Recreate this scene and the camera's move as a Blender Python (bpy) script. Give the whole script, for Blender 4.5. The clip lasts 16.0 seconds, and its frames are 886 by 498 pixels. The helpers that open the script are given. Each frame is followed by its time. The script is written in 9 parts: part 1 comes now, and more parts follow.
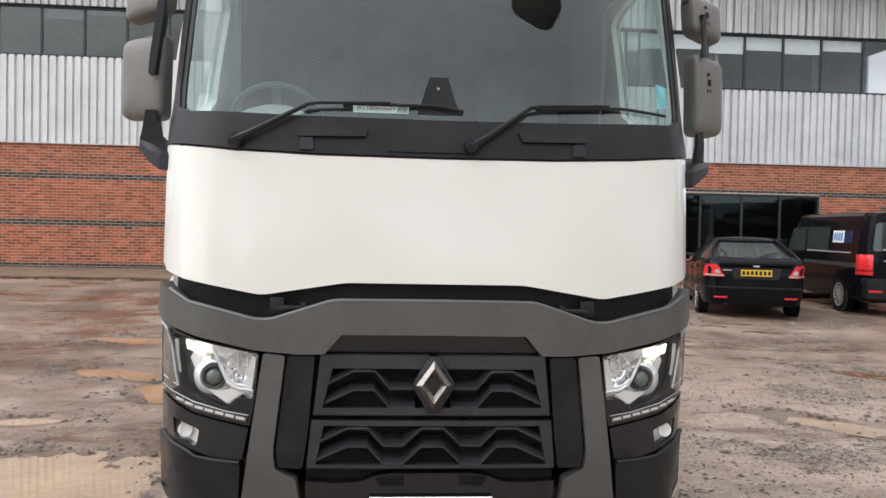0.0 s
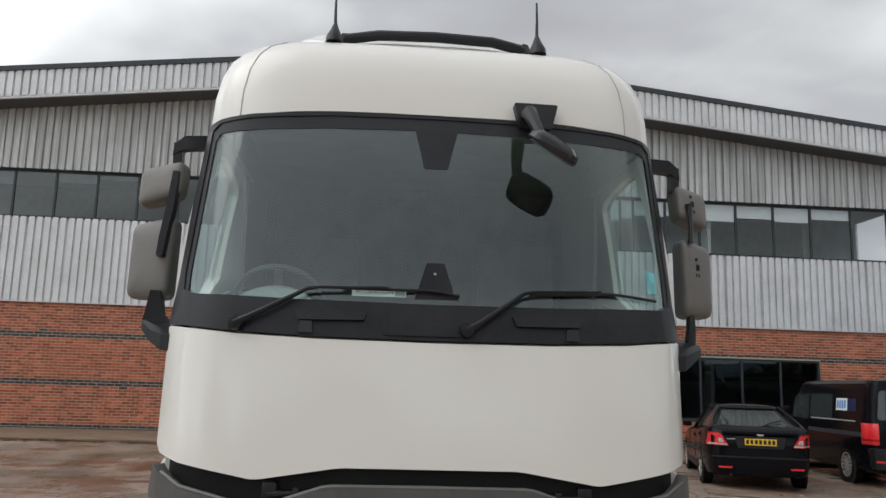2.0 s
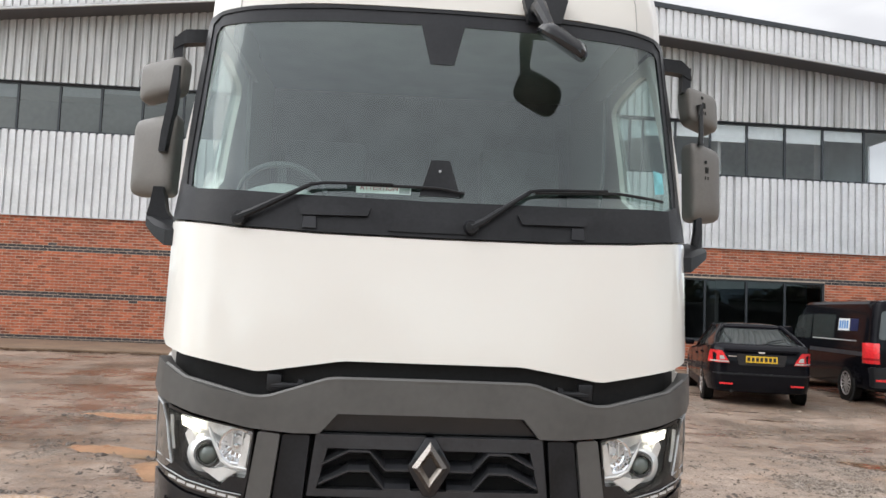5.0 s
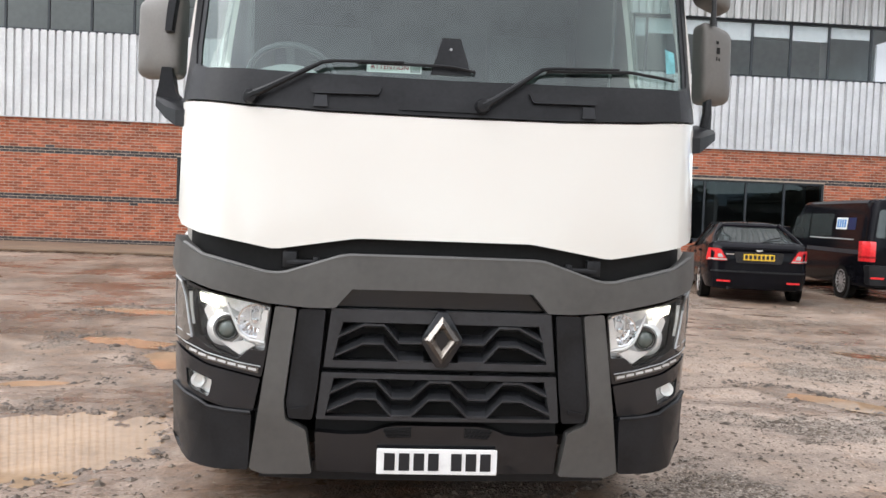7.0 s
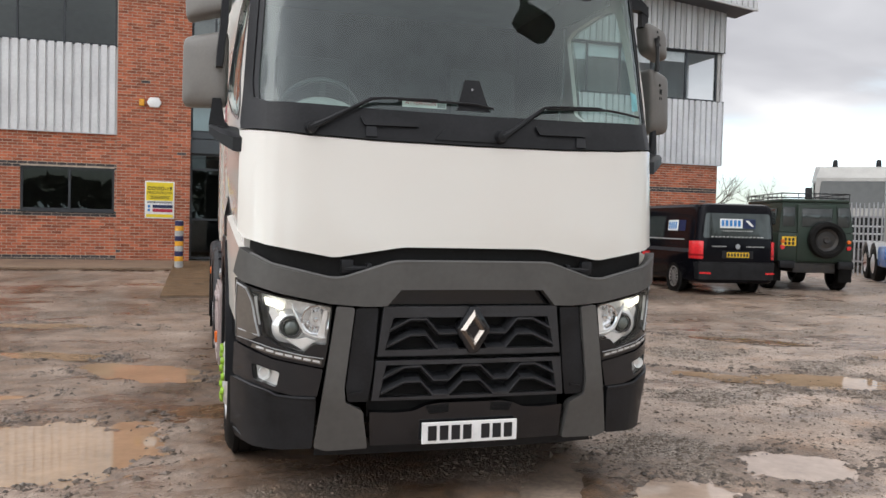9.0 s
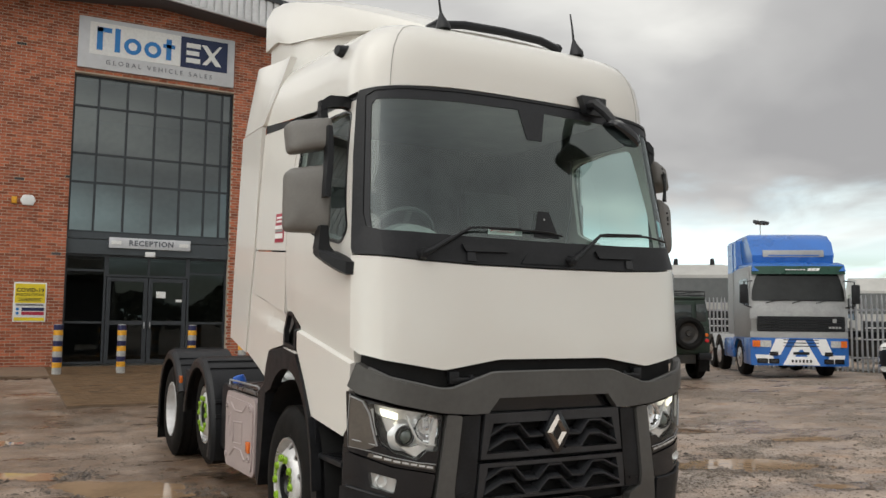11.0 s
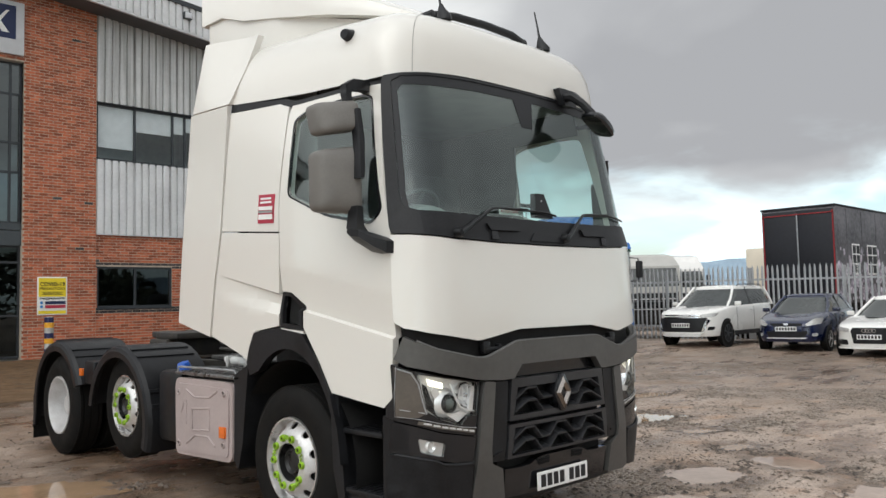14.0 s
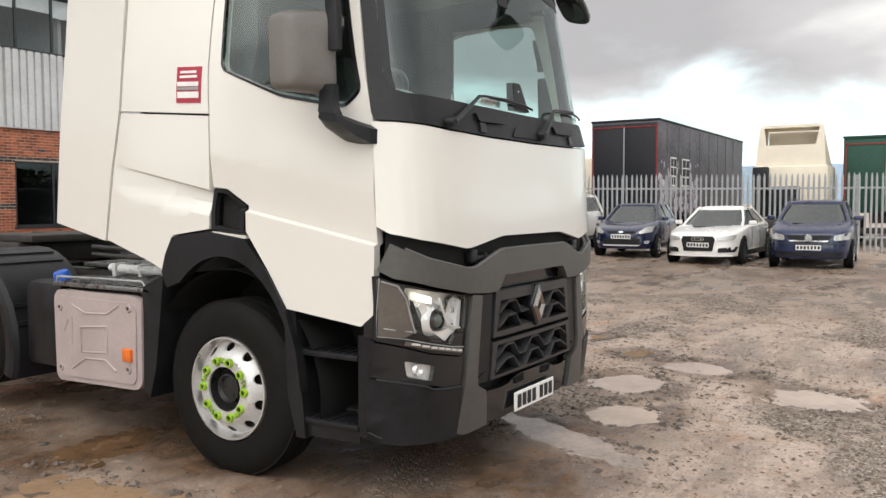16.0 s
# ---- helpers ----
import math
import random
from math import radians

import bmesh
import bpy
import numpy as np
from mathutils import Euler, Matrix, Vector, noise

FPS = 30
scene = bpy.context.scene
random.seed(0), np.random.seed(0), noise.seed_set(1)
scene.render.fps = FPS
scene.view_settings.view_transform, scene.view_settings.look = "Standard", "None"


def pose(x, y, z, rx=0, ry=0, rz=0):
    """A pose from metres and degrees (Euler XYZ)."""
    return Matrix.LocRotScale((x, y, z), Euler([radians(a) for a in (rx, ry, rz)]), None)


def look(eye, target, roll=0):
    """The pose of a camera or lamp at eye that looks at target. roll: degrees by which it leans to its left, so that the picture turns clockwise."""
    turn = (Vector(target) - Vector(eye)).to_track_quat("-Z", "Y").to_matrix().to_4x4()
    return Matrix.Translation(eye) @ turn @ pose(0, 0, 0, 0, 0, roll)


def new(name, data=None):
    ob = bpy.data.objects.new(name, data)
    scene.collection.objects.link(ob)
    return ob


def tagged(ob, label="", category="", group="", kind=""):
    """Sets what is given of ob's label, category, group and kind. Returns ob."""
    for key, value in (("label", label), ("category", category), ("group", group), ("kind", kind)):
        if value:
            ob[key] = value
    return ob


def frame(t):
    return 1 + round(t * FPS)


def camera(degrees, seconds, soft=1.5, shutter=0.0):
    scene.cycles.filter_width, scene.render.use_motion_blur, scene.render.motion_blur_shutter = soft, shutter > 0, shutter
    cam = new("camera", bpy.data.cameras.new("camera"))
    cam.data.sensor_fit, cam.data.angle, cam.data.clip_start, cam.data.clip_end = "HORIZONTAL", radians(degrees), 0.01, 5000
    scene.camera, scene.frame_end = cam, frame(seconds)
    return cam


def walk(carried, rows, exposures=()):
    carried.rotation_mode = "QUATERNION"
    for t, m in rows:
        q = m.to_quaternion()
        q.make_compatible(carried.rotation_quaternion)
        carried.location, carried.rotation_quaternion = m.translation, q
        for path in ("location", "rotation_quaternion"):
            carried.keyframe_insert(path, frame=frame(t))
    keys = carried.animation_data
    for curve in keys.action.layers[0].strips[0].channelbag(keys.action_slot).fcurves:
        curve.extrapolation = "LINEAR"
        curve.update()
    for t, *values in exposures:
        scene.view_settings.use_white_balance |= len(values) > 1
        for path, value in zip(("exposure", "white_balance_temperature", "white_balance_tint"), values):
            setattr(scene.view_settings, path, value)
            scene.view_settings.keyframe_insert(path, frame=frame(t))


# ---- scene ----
cam = camera(57.1, 16.0)
PATH = [
    (0, (-0.247, -3.39, 1.576), (-0.085, -1.398, 1.521), 1.2),
    (0.5, (-0.253, -3.405, 1.62), (-0.092, -1.412, 1.669), 2.0),
    (1, (-0.254, -3.434, 1.647), (-0.097, -1.447, 1.808), 1.9),
    (1.5, (-0.247, -3.451, 1.663), (-0.096, -1.472, 1.916), 1.8),
    (2, (-0.241, -3.46, 1.681), (-0.089, -1.494, 2.011), 1.7),
    (2.5, (-0.237, -3.459, 1.682), (-0.094, -1.501, 2.059), 1.6),
    (3, (-0.234, -3.459, 1.671), (-0.098, -1.5, 2.051), 1.8),
    (3.5, (-0.228, -3.469, 1.655), (-0.098, -1.505, 2.009), 2.1),
    (4, (-0.232, -3.448, 1.63), (-0.101, -1.476, 1.933), 2.4),
    (4.5, (-0.231, -3.436, 1.607), (-0.095, -1.453, 1.832), 2.4),
    (5, (-0.224, -3.418, 1.576), (-0.081, -1.428, 1.717), 2.3),
    (7.3, (-0.31, -3.476, 1.454), (-0.152, -1.487, 1.321), 2.2),
    (7.5, (-0.358, -3.522, 1.473), (-0.193, -1.534, 1.32), 3.5),
    (8, (-0.618, -3.718, 1.465), (-0.311, -1.747, 1.328), 3.7),
    (8.2, (-0.742, -3.785, 1.456), (-0.366, -1.824, 1.334), 3.1),
    (10.3, (-2.424, -4.098, 1.549), (-1.606, -2.274, 1.611), 0.5),
    (10.5, (-2.548, -4.055, 1.568), (-1.684, -2.254, 1.659), 0.4),
    (11, (-2.85, -3.933, 1.552), (-1.91, -2.175, 1.726), 0.6),
    (11.5, (-3.174, -3.83, 1.554), (-2.171, -2.115, 1.785), 0.8),
    (12, (-3.517, -3.725, 1.57), (-2.415, -2.071, 1.795), 0.0),
    (12.5, (-3.748, -3.542, 1.55), (-2.585, -1.93, 1.776), -0.2),
    (12.9, (-3.928, -3.466, 1.546), (-2.697, -1.907, 1.779), -0.3),
    (13, (-3.976, -3.457, 1.546), (-2.722, -1.917, 1.777), -0.4),
    (13.5, (-4.178, -3.406, 1.547), (-2.822, -1.948, 1.738), -1.2),
    (14, (-4.248, -3.272, 1.512), (-2.848, -1.85, 1.641), -1.3),
    (14.5, (-4.263, -3.052, 1.52), (-2.804, -1.685, 1.581), -2.0),
    (15, (-4.295, -2.8, 1.511), (-2.768, -1.508, 1.503), -1.8),
    (15.5, (-4.346, -2.477, 1.501), (-2.721, -1.314, 1.409), -1.3),
    (16, (-4.323, -2.102, 1.509), (-2.635, -1.035, 1.398), -0.2),
]
EXPOSURE = [  # seconds, stops, kelvin, tint
    (0, 0.64, 6480, 9), (1, 0.39, 6480, 9), (1.5, 0.24, 6450, 8), (2.5, -0.21, 6450, 6), (3, -0.13, 6450, 6), (3.5, 0.05, 6450, 6), (4.5, 0.45, 6500, 7), (5, 0.69, 6500, 8), (7.5, 0.91, 6420, 9),
    (8.2, 0.70, 6430, 9), (10.3, 0.08, 6750, 7), (11, -0.04, 6850, 6), (11.6, -0.17, 6700, 6), (12.2, -0.10, 6520, 5), (12.6, 0.04, 6460, 5), (13.5, -0.05, 6560, 5), (14.5, 0.25, 6550, 6), (15.4, 0.26, 6720, 7), (16, 0.38, 6850, 8),
]
walk(cam, [(t, look(eye, target, roll)) for t, eye, target, roll in PATH], EXPOSURE)

# ---- world and light ----
def world_sky():
    w = bpy.data.worlds.new("world")
    scene.world = w
    w.use_nodes = True
    nt = w.node_tree
    nt.nodes.clear()
    N, L = nt.nodes.new, nt.links.new
    out = N("ShaderNodeOutputWorld")
    sky = N("ShaderNodeTexSky")
    sky.sky_type = "NISHITA"
    sky.sun_disc = False
    sky.sun_elevation, sky.sun_rotation = SUN_EL, SUN_AZ
    sky.air_density, sky.dust_density = 1.0, 1.5
    bg_sky = N("ShaderNodeBackground")
    bg_sky.inputs[1].default_value = 0.15
    L(sky.outputs[0], bg_sky.inputs[0])
    # cloud deck: the direction projected on a flat layer
    tc = N("ShaderNodeTexCoord")
    sep = N("ShaderNodeSeparateXYZ")
    L(tc.outputs["Generated"], sep.inputs[0])
    def m(op, a, b=None, c=None, clamp=False):
        n = N("ShaderNodeMath")
        n.operation = op
        n.use_clamp = clamp
        for k, v in enumerate((a, b, c)):
            if v is None:
                continue
            if isinstance(v, (int, float)):
                n.inputs[k].default_value = v
            else:
                L(v, n.inputs[k])
        return n.outputs[0]
    zz = m("MAXIMUM", sep.outputs[2], 0.0)
    den = m("ADD", zz, 0.26)
    px, py = m("DIVIDE", sep.outputs[0], den), m("DIVIDE", sep.outputs[1], den)
    comb = N("ShaderNodeCombineXYZ")
    L(px, comb.inputs[0]); L(py, comb.inputs[1])
    def noise_tex(scale, detail, rough, offset):
        mp = N("ShaderNodeMapping")
        mp.inputs["Location"].default_value = offset
        L(comb.outputs[0], mp.inputs[0])
        n = N("ShaderNodeTexNoise")
        n.inputs["Scale"].default_value, n.inputs["Detail"].default_value, n.inputs["Roughness"].default_value = scale, detail, rough
        n.inputs["Distortion"].default_value = 0.35
        L(mp.outputs[0], n.inputs["Vector"])
        return n.outputs[0]
    big, small = noise_tex(0.75, 4, 0.5, (5.6, 4.3, 0)), noise_tex(2.2, 5, 0.52, (0.4, 8.2, 0))
    mix = m("ADD", m("MULTIPLY", big, 0.82), m("MULTIPLY", small, 0.18))
    ramp = N("ShaderNodeValToRGB")
    e = ramp.color_ramp.elements
    e[0].position, e[0].color = 0.40, (0.43, 0.43, 0.465, 1)
    e[1].position, e[1].color = 0.62, (1.04, 1.04, 1.06, 1)
    mid = ramp.color_ramp.elements.new(0.5)
    mid.color = (0.57, 0.57, 0.605, 1)
    L(mix, ramp.inputs[0])
    # the deck thins out towards the horizon, where it is bright and lets the clear sky through
    low = N("ShaderNodeMapRange")
    low.interpolation_type = "SMOOTHSTEP"
    for k, v in enumerate((0.05, 0.17, 1.0, 0.0), 1):
        low.inputs[k].default_value = v
    L(m("ADD", sep.outputs[2], m("MULTIPLY", m("SUBTRACT", small, 0.5), 0.24)), low.inputs[0])
    glow = N("ShaderNodeMix")
    glow.data_type = "RGBA"
    L(m("MULTIPLY", low.outputs[0], 0.85), glow.inputs[0])
    L(ramp.outputs[0], glow.inputs[6])
    glow.inputs[7].default_value = (1.30, 1.56, 1.68, 1)
    # the veiled sun brightens the cloud round it
    dot = N("ShaderNodeVectorMath")
    dot.operation = "DOT_PRODUCT"
    L(tc.outputs["Generated"], dot.inputs[0])
    dot.inputs[1].default_value = SUN_DIR
    veil = m("POWER", m("MAXIMUM", dot.outputs["Value"], 0.0), 2.0)
    bg_cloud = N("ShaderNodeBackground")
    L(m("MULTIPLY_ADD", veil, CLOUD * VEIL, CLOUD), bg_cloud.inputs[1])
    L(glow.outputs[2], bg_cloud.inputs[0])
    gap = N("ShaderNodeMapRange")
    gap.interpolation_type = "SMOOTHSTEP"
    for k, v in enumerate((0.46, 0.56, 0.0, 0.85), 1):
        gap.inputs[k].default_value = v
    L(noise_tex(1.3, 4, 0.55, (7.3, 2.2, 0)), gap.inputs[0])
    fac = m("SUBTRACT", 1.0, m("MULTIPLY", gap.outputs[0], low.outputs[0]), clamp=True)
    ms = N("ShaderNodeMixShader")
    L(fac, ms.inputs[0]); L(bg_sky.outputs[0], ms.inputs[1]); L(bg_cloud.outputs[0], ms.inputs[2])
    L(ms.outputs[0], out.inputs[0])


SUN_DIR = Vector((-0.64, -0.20, 0.76)).normalized()
SUN_EL, SUN_AZ = math.asin(SUN_DIR.z), math.atan2(SUN_DIR.x, SUN_DIR.y)
CLOUD, VEIL = 0.96, 2.05
world_sky()
sun = new("sun", bpy.data.lights.new("sun", "SUN"))
sun.data.energy, sun.data.angle, sun.data.color = 0.55, radians(45), (1.0, 0.97, 0.93)
sun.matrix_world = look(SUN_DIR * 60, (0, 0, 0))


# ---- materials ----
def material(name, base, rough=0.5, metal=0.0, var=0.12, scale=6.0, bump=0.0, bump_scale=60.0, coat=0.0, rvar=0.1, second=None, fine=0.0, island=0.0, obj=0.0, spec=0.5, transmission=0.0, ior=1.45, emit=0.0):
    """A principled material with variation at two scales, in object space in metres."""
    mt = bpy.data.materials.new(name)
    mt.use_nodes = True
    nt = mt.node_tree
    N, L = nt.nodes.new, nt.links.new
    b = nt.nodes["Principled BSDF"]
    base = (*base, 1) if len(base) == 3 else base
    tc = N("ShaderNodeTexCoord")
    def tex(sc, det, off=0.0):
        n = N("ShaderNodeTexNoise")
        n.inputs["Scale"].default_value, n.inputs["Detail"].default_value = sc, det
        mp = N("ShaderNodeMapping")
        mp.inputs["Location"].default_value = (off, off * 0.7, off * 1.3)
        L(tc.outputs["Object"], mp.inputs[0]); L(mp.outputs[0], n.inputs["Vector"])
        return n.outputs[0]
    n1, n2 = tex(scale, 5), tex(scale * 9, 3, 4.0)
    add = N("ShaderNodeMath"); add.operation = "ADD"
    sc1 = N("ShaderNodeMath"); sc1.operation = "MULTIPLY_ADD"; sc1.inputs[1].default_value = 0.65; sc1.inputs[2].default_value = 0.0
    sc2 = N("ShaderNodeMath"); sc2.operation = "MULTIPLY_ADD"; sc2.inputs[1].default_value = 0.35; sc2.inputs[2].default_value = 0.0
    L(n1, sc1.inputs[0]); L(n2, sc2.inputs[0]); L(sc1.outputs[0], add.inputs[0]); L(sc2.outputs[0], add.inputs[1])
    ramp = N("ShaderNodeValToRGB")
    el = ramp.color_ramp.elements
    sec = second or tuple(max(0.0, c * (1 - 2 * var)) for c in base[:3])
    el[0].position, el[0].color = 0.36, (*sec, 1)
    el[1].position, el[1].color = 0.62, tuple(min(1.0, c * (1 + var)) for c in base[:3]) + (1,)
    L(add.outputs[0], ramp.inputs[0])
    col = ramp.outputs[0]
    if island or obj:
        rnd = (N("ShaderNodeNewGeometry").outputs["Random Per Island"] if island else N("ShaderNodeObjectInfo").outputs["Random"])
        hs = N("ShaderNodeHueSaturation")
        mr = N("ShaderNodeMapRange")
        a = island or obj
        mr.inputs[3].default_value, mr.inputs[4].default_value = 1 - a, 1 + a * 0.75
        L(rnd, mr.inputs[0]); L(mr.outputs[0], hs.inputs["Value"]); L(col, hs.inputs["Color"])
        col = hs.outputs[0]
    L(col, b.inputs["Base Color"])
    mr = N("ShaderNodeMapRange")
    mr.inputs[1].default_value, mr.inputs[2].default_value = 0.3, 0.7
    mr.inputs[3].default_value, mr.inputs[4].default_value = max(0.0, rough - rvar), min(1.0, rough + rvar)
    L(n1, mr.inputs[0]); L(mr.outputs[0], b.inputs["Roughness"])
    b.inputs["Metallic"].default_value = metal
    b.inputs["Coat Weight"].default_value = coat
    b.inputs["Coat Roughness"].default_value = 0.06
    b.inputs["Specular IOR Level"].default_value = spec
    b.inputs["Transmission Weight"].default_value = transmission
    b.inputs["IOR"].default_value = ior
    if emit:
        b.inputs["Emission Color"].default_value = base
        b.inputs["Emission Strength"].default_value = emit
    if bump:
        bp = N("ShaderNodeBump")
        bp.inputs["Strength"].default_value, bp.inputs["Distance"].default_value = bump, 0.01
        L(tex(bump_scale, 4, 9.0), bp.inputs["Height"]); L(bp.outputs[0], b.inputs["Normal"])
    return mt


def glass_material(name, tint, rough=0.0, sheen=0.08):
    """Thin pane: see-through, tinted, with a mirror-like sheen that grows at grazing angles."""
    mt = bpy.data.materials.new(name)
    mt.use_nodes = True
    nt = mt.node_tree
    nt.nodes.clear()
    N, L = nt.nodes.new, nt.links.new
    out, mix = N("ShaderNodeOutputMaterial"), N("ShaderNodeMixShader")
    tr, gl, fr = N("ShaderNodeBsdfTransparent"), N("ShaderNodeBsdfGlossy"), N("ShaderNodeLayerWeight")
    tr.inputs[0].default_value = (*tint, 1)
    gl.inputs["Roughness"].default_value = rough
    gl.inputs["Color"].default_value = (0.90, 0.98, 0.97, 1)
    fr.inputs[0].default_value = 0.5
    pw, ma = N("ShaderNodeMath"), N("ShaderNodeMath")
    pw.operation, ma.operation = "POWER", "MULTIPLY_ADD"
    pw.inputs[1].default_value = 4.5
    ma.inputs[1].default_value, ma.inputs[2].default_value = 1 - sheen, sheen
    L(fr.outputs["Facing"], pw.inputs[0]); L(pw.outputs[0], ma.inputs[0])
    L(ma.outputs[0], mix.inputs[0]); L(tr.outputs[0], mix.inputs[1]); L(gl.outputs[0], mix.inputs[2]); L(mix.outputs[0], out.inputs[0])
    return mt


M = {}
M["white"] = material("white_paint", (0.723, 0.701, 0.652), 0.24, var=0.002, scale=1.2, coat=0.6, rvar=0.015)
M["bumper_grey"] = material("bumper_grey", (0.105, 0.103, 0.099), 0.38, metal=0.35, var=0.07, scale=3, rvar=0.05)
M["black_plastic"] = material("black_plastic", (0.013, 0.0135, 0.0152), 0.40, spec=0.33, var=0.2, scale=7, rvar=0.1, bump=0.04, bump_scale=400)
M["grille_black"] = material("grille_black", (0.030, 0.031, 0.034), 0.33, spec=0.50, var=0.15, scale=6, rvar=0.06)
M["dark_gloss"] = material("dark_gloss", (0.010, 0.0105, 0.0125), 0.16, var=0.15, scale=4, spec=0.5, coat=0.2)
M["seam_grey"] = material("seam_grey", (0.42, 0.41, 0.39), 0.6, var=0.05)
# near-black colour stands in for deep shade in gaps, recesses and arches
M["void"] = material("deep_shade_black", (0.006, 0.006, 0.006), 0.8, var=0.3)
M["mirror_shell"] = material("mirror_shell", (0.15, 0.142, 0.130), 0.50, var=0.05, scale=9, bump=0.02, bump_scale=900)
M["rubber"] = material("tyre_rubber", (0.008, 0.008, 0.008), 0.70, spec=0.12, var=0.25, scale=9, second=(0.011, 0.010, 0.009), bump=0.1, bump_scale=150)
M["rim_satin"] = material("wheel_disc_satin", (0.66, 0.66, 0.66), 0.46, metal=0.55, var=0.04, scale=7, second=(0.56, 0.55, 0.54), rvar=0.05)
M["frit"] = material("printed_frit", (0.024, 0.025, 0.028), 0.45, var=0.1, spec=0.3)
M["rim"] = material("rim_silver", (0.68, 0.68, 0.68), 0.32, metal=0.8, var=0.04, scale=5, second=(0.54, 0.53, 0.52))
M["steel"] = material("galvanised_steel", (0.42, 0.43, 0.44), 0.45, metal=0.8, var=0.12, scale=12)
M["chrome"] = material("chrome", (0.85, 0.85, 0.86), 0.09, metal=1.0, var=0.02)
M["reflector"] = material("lamp_reflector", (0.94, 0.94, 0.93), 0.14, metal=0.45, var=0.05, scale=20)
M["lamp_glow"] = material("running_light", (1.0, 0.95, 0.80), 0.3, var=0.0, emit=1.5)
M["red_dark"] = material("dark_red_lens", (0.30, 0.012, 0.015), 0.2, var=0.1, coat=0.5)
M["amber"] = material("amber_lens", (0.75, 0.16, 0.02), 0.2, var=0.1, scale=30, coat=0.5)
M["red_lens"] = material("red_lens", (0.72, 0.03, 0.035), 0.18, var=0.15, scale=30, coat=0.5)
M["lime"] = material("lime_plastic", (0.29, 0.50, 0.03), 0.4, var=0.15, scale=40)
M["tank_cover"] = material("mauve_grey_cover", (0.40, 0.335, 0.325), 0.38, var=0.05, scale=5, rvar=0.06)
M["chassis"] = material("chassis_black", (0.022, 0.022, 0.023), 0.6, var=0.35, scale=8, second=(0.045, 0.038, 0.030))
M["tread"] = material("tread_plate", (0.26, 0.26, 0.26), 0.30, metal=0.8, var=0.25, scale=15)
M["cap_blue"] = material("blue_cap", (0.03, 0.13, 0.55), 0.4, var=0.1)
M["sticker_red"] = material("sticker_red", (0.42, 0.03, 0.06), 0.4, var=0.06, scale=20)
M["band_white"] = material("clip_white", (0.66, 0.66, 0.64), 0.5, var=0.08, scale=20)
M["paper"] = material("paper_white", (0.80, 0.80, 0.78), 0.6, var=0.04, scale=20)
M["plate_white"] = material("plate_white", (0.83, 0.83, 0.82), 0.35, var=0.03, scale=20)
M["plate_yellow"] = material("plate_yellow", (0.80, 0.50, 0.03), 0.35, var=0.04, scale=20)
M["ink"] = material("ink_black", (0.012, 0.012, 0.014), 0.5, var=0.1)
M["cab_trim"] = material("cab_trim", (0.125, 0.128, 0.127), 0.7, var=0.12, scale=6)
M["cab_light"] = material("cab_trim_light", (0.34, 0.345, 0.335), 0.75, var=0.08, scale=6)
M["screen_glass"] = glass_material("windscreen_glass", (0.74, 0.88, 0.84), 0.0, 0.108)
M["side_glass"] = glass_material("side_glass", (0.64, 0.74, 0.73), 0.0, 0.085)
M["clear_lens"] = glass_material("clear_lens", (0.93, 0.94, 0.94), 0.0, 0.04)
M["smoke_lens"] = material("smoked_lens", (0.10, 0.088, 0.075), 0.12, var=0.1, coat=0.8)
M["mirror_glass"] = material("mirror_glass", (0.75, 0.77, 0.78), 0.03, metal=1.0, var=0.01)
# darkened base stands in for the dark surroundings the kerb mirror reflects
M["dark_mirror"] = material("dark_reflection_glass", (0.16, 0.165, 0.17), 0.06, metal=1.0, var=0.01)
M["office_glass"] = glass_material("office_glass", (0.80, 0.83, 0.84), 0.0, 0.09)
M["door_glass"] = glass_material("ground_floor_glass", (0.18, 0.20, 0.21), 0.0, 0.030)
M["window_glass"] = glass_material("window_glass", (0.28, 0.30, 0.31), 0.0, 0.075)
M["tower_glass"] = glass_material("tower_glass", (0.30, 0.33, 0.35), 0.0, 0.14)


# ---- mesh helpers ----
def thing(name, label, category, group="", at=None):
    ob = new(name)
    ob.empty_display_size = 0.2
    if at is not None:
        ob.matrix_world = at
    return tagged(ob, label, category, group)


def finish(bm, sharp=0.6):
    bmesh.ops.remove_doubles(bm, verts=bm.verts, dist=1e-5)
    bmesh.ops.recalc_face_normals(bm, faces=bm.faces)
    for f in bm.faces:
        f.smooth = True
    for e in bm.edges:
        if len(e.link_faces) == 2 and e.calc_face_angle(0) > sharp:
            e.smooth = False


def mesh_of(name, bm, mats, sharp=0.6, flat=False):
    if flat:
        bmesh.ops.recalc_face_normals(bm, faces=bm.faces)
    else:
        finish(bm, sharp)
    me = bpy.data.meshes.new(name)
    bm.to_mesh(me)
    bm.free()
    for m_ in mats if isinstance(mats, (list, tuple)) else [mats]:
        me.materials.append(M[m_] if isinstance(m_, str) else m_)
    return me


def part(name, bm, mat, parent=None, label="", sharp=0.6, flat=False):
    ob = new(name, mesh_of(name, bm, mat, sharp, flat))
    ob.parent = parent
    return tagged(ob, label)


def add_box(bm, x0, x1, y0, y1, z0, z1, bevel=0.0, seg=2):
    r = bmesh.ops.create_cube(bm, size=1.0)
    vs = r["verts"]
    for v in vs:
        v.co = Vector((x0 + (v.co.x + 0.5) * (x1 - x0), y0 + (v.co.y + 0.5) * (y1 - y0), z0 + (v.co.z + 0.5) * (z1 - z0)))
    if bevel:
        es = list({e for v in vs for e in v.link_edges})
        bmesh.ops.bevel(bm, geom=es, offset=bevel, segments=seg, profile=0.5, affect="EDGES")
    return bm


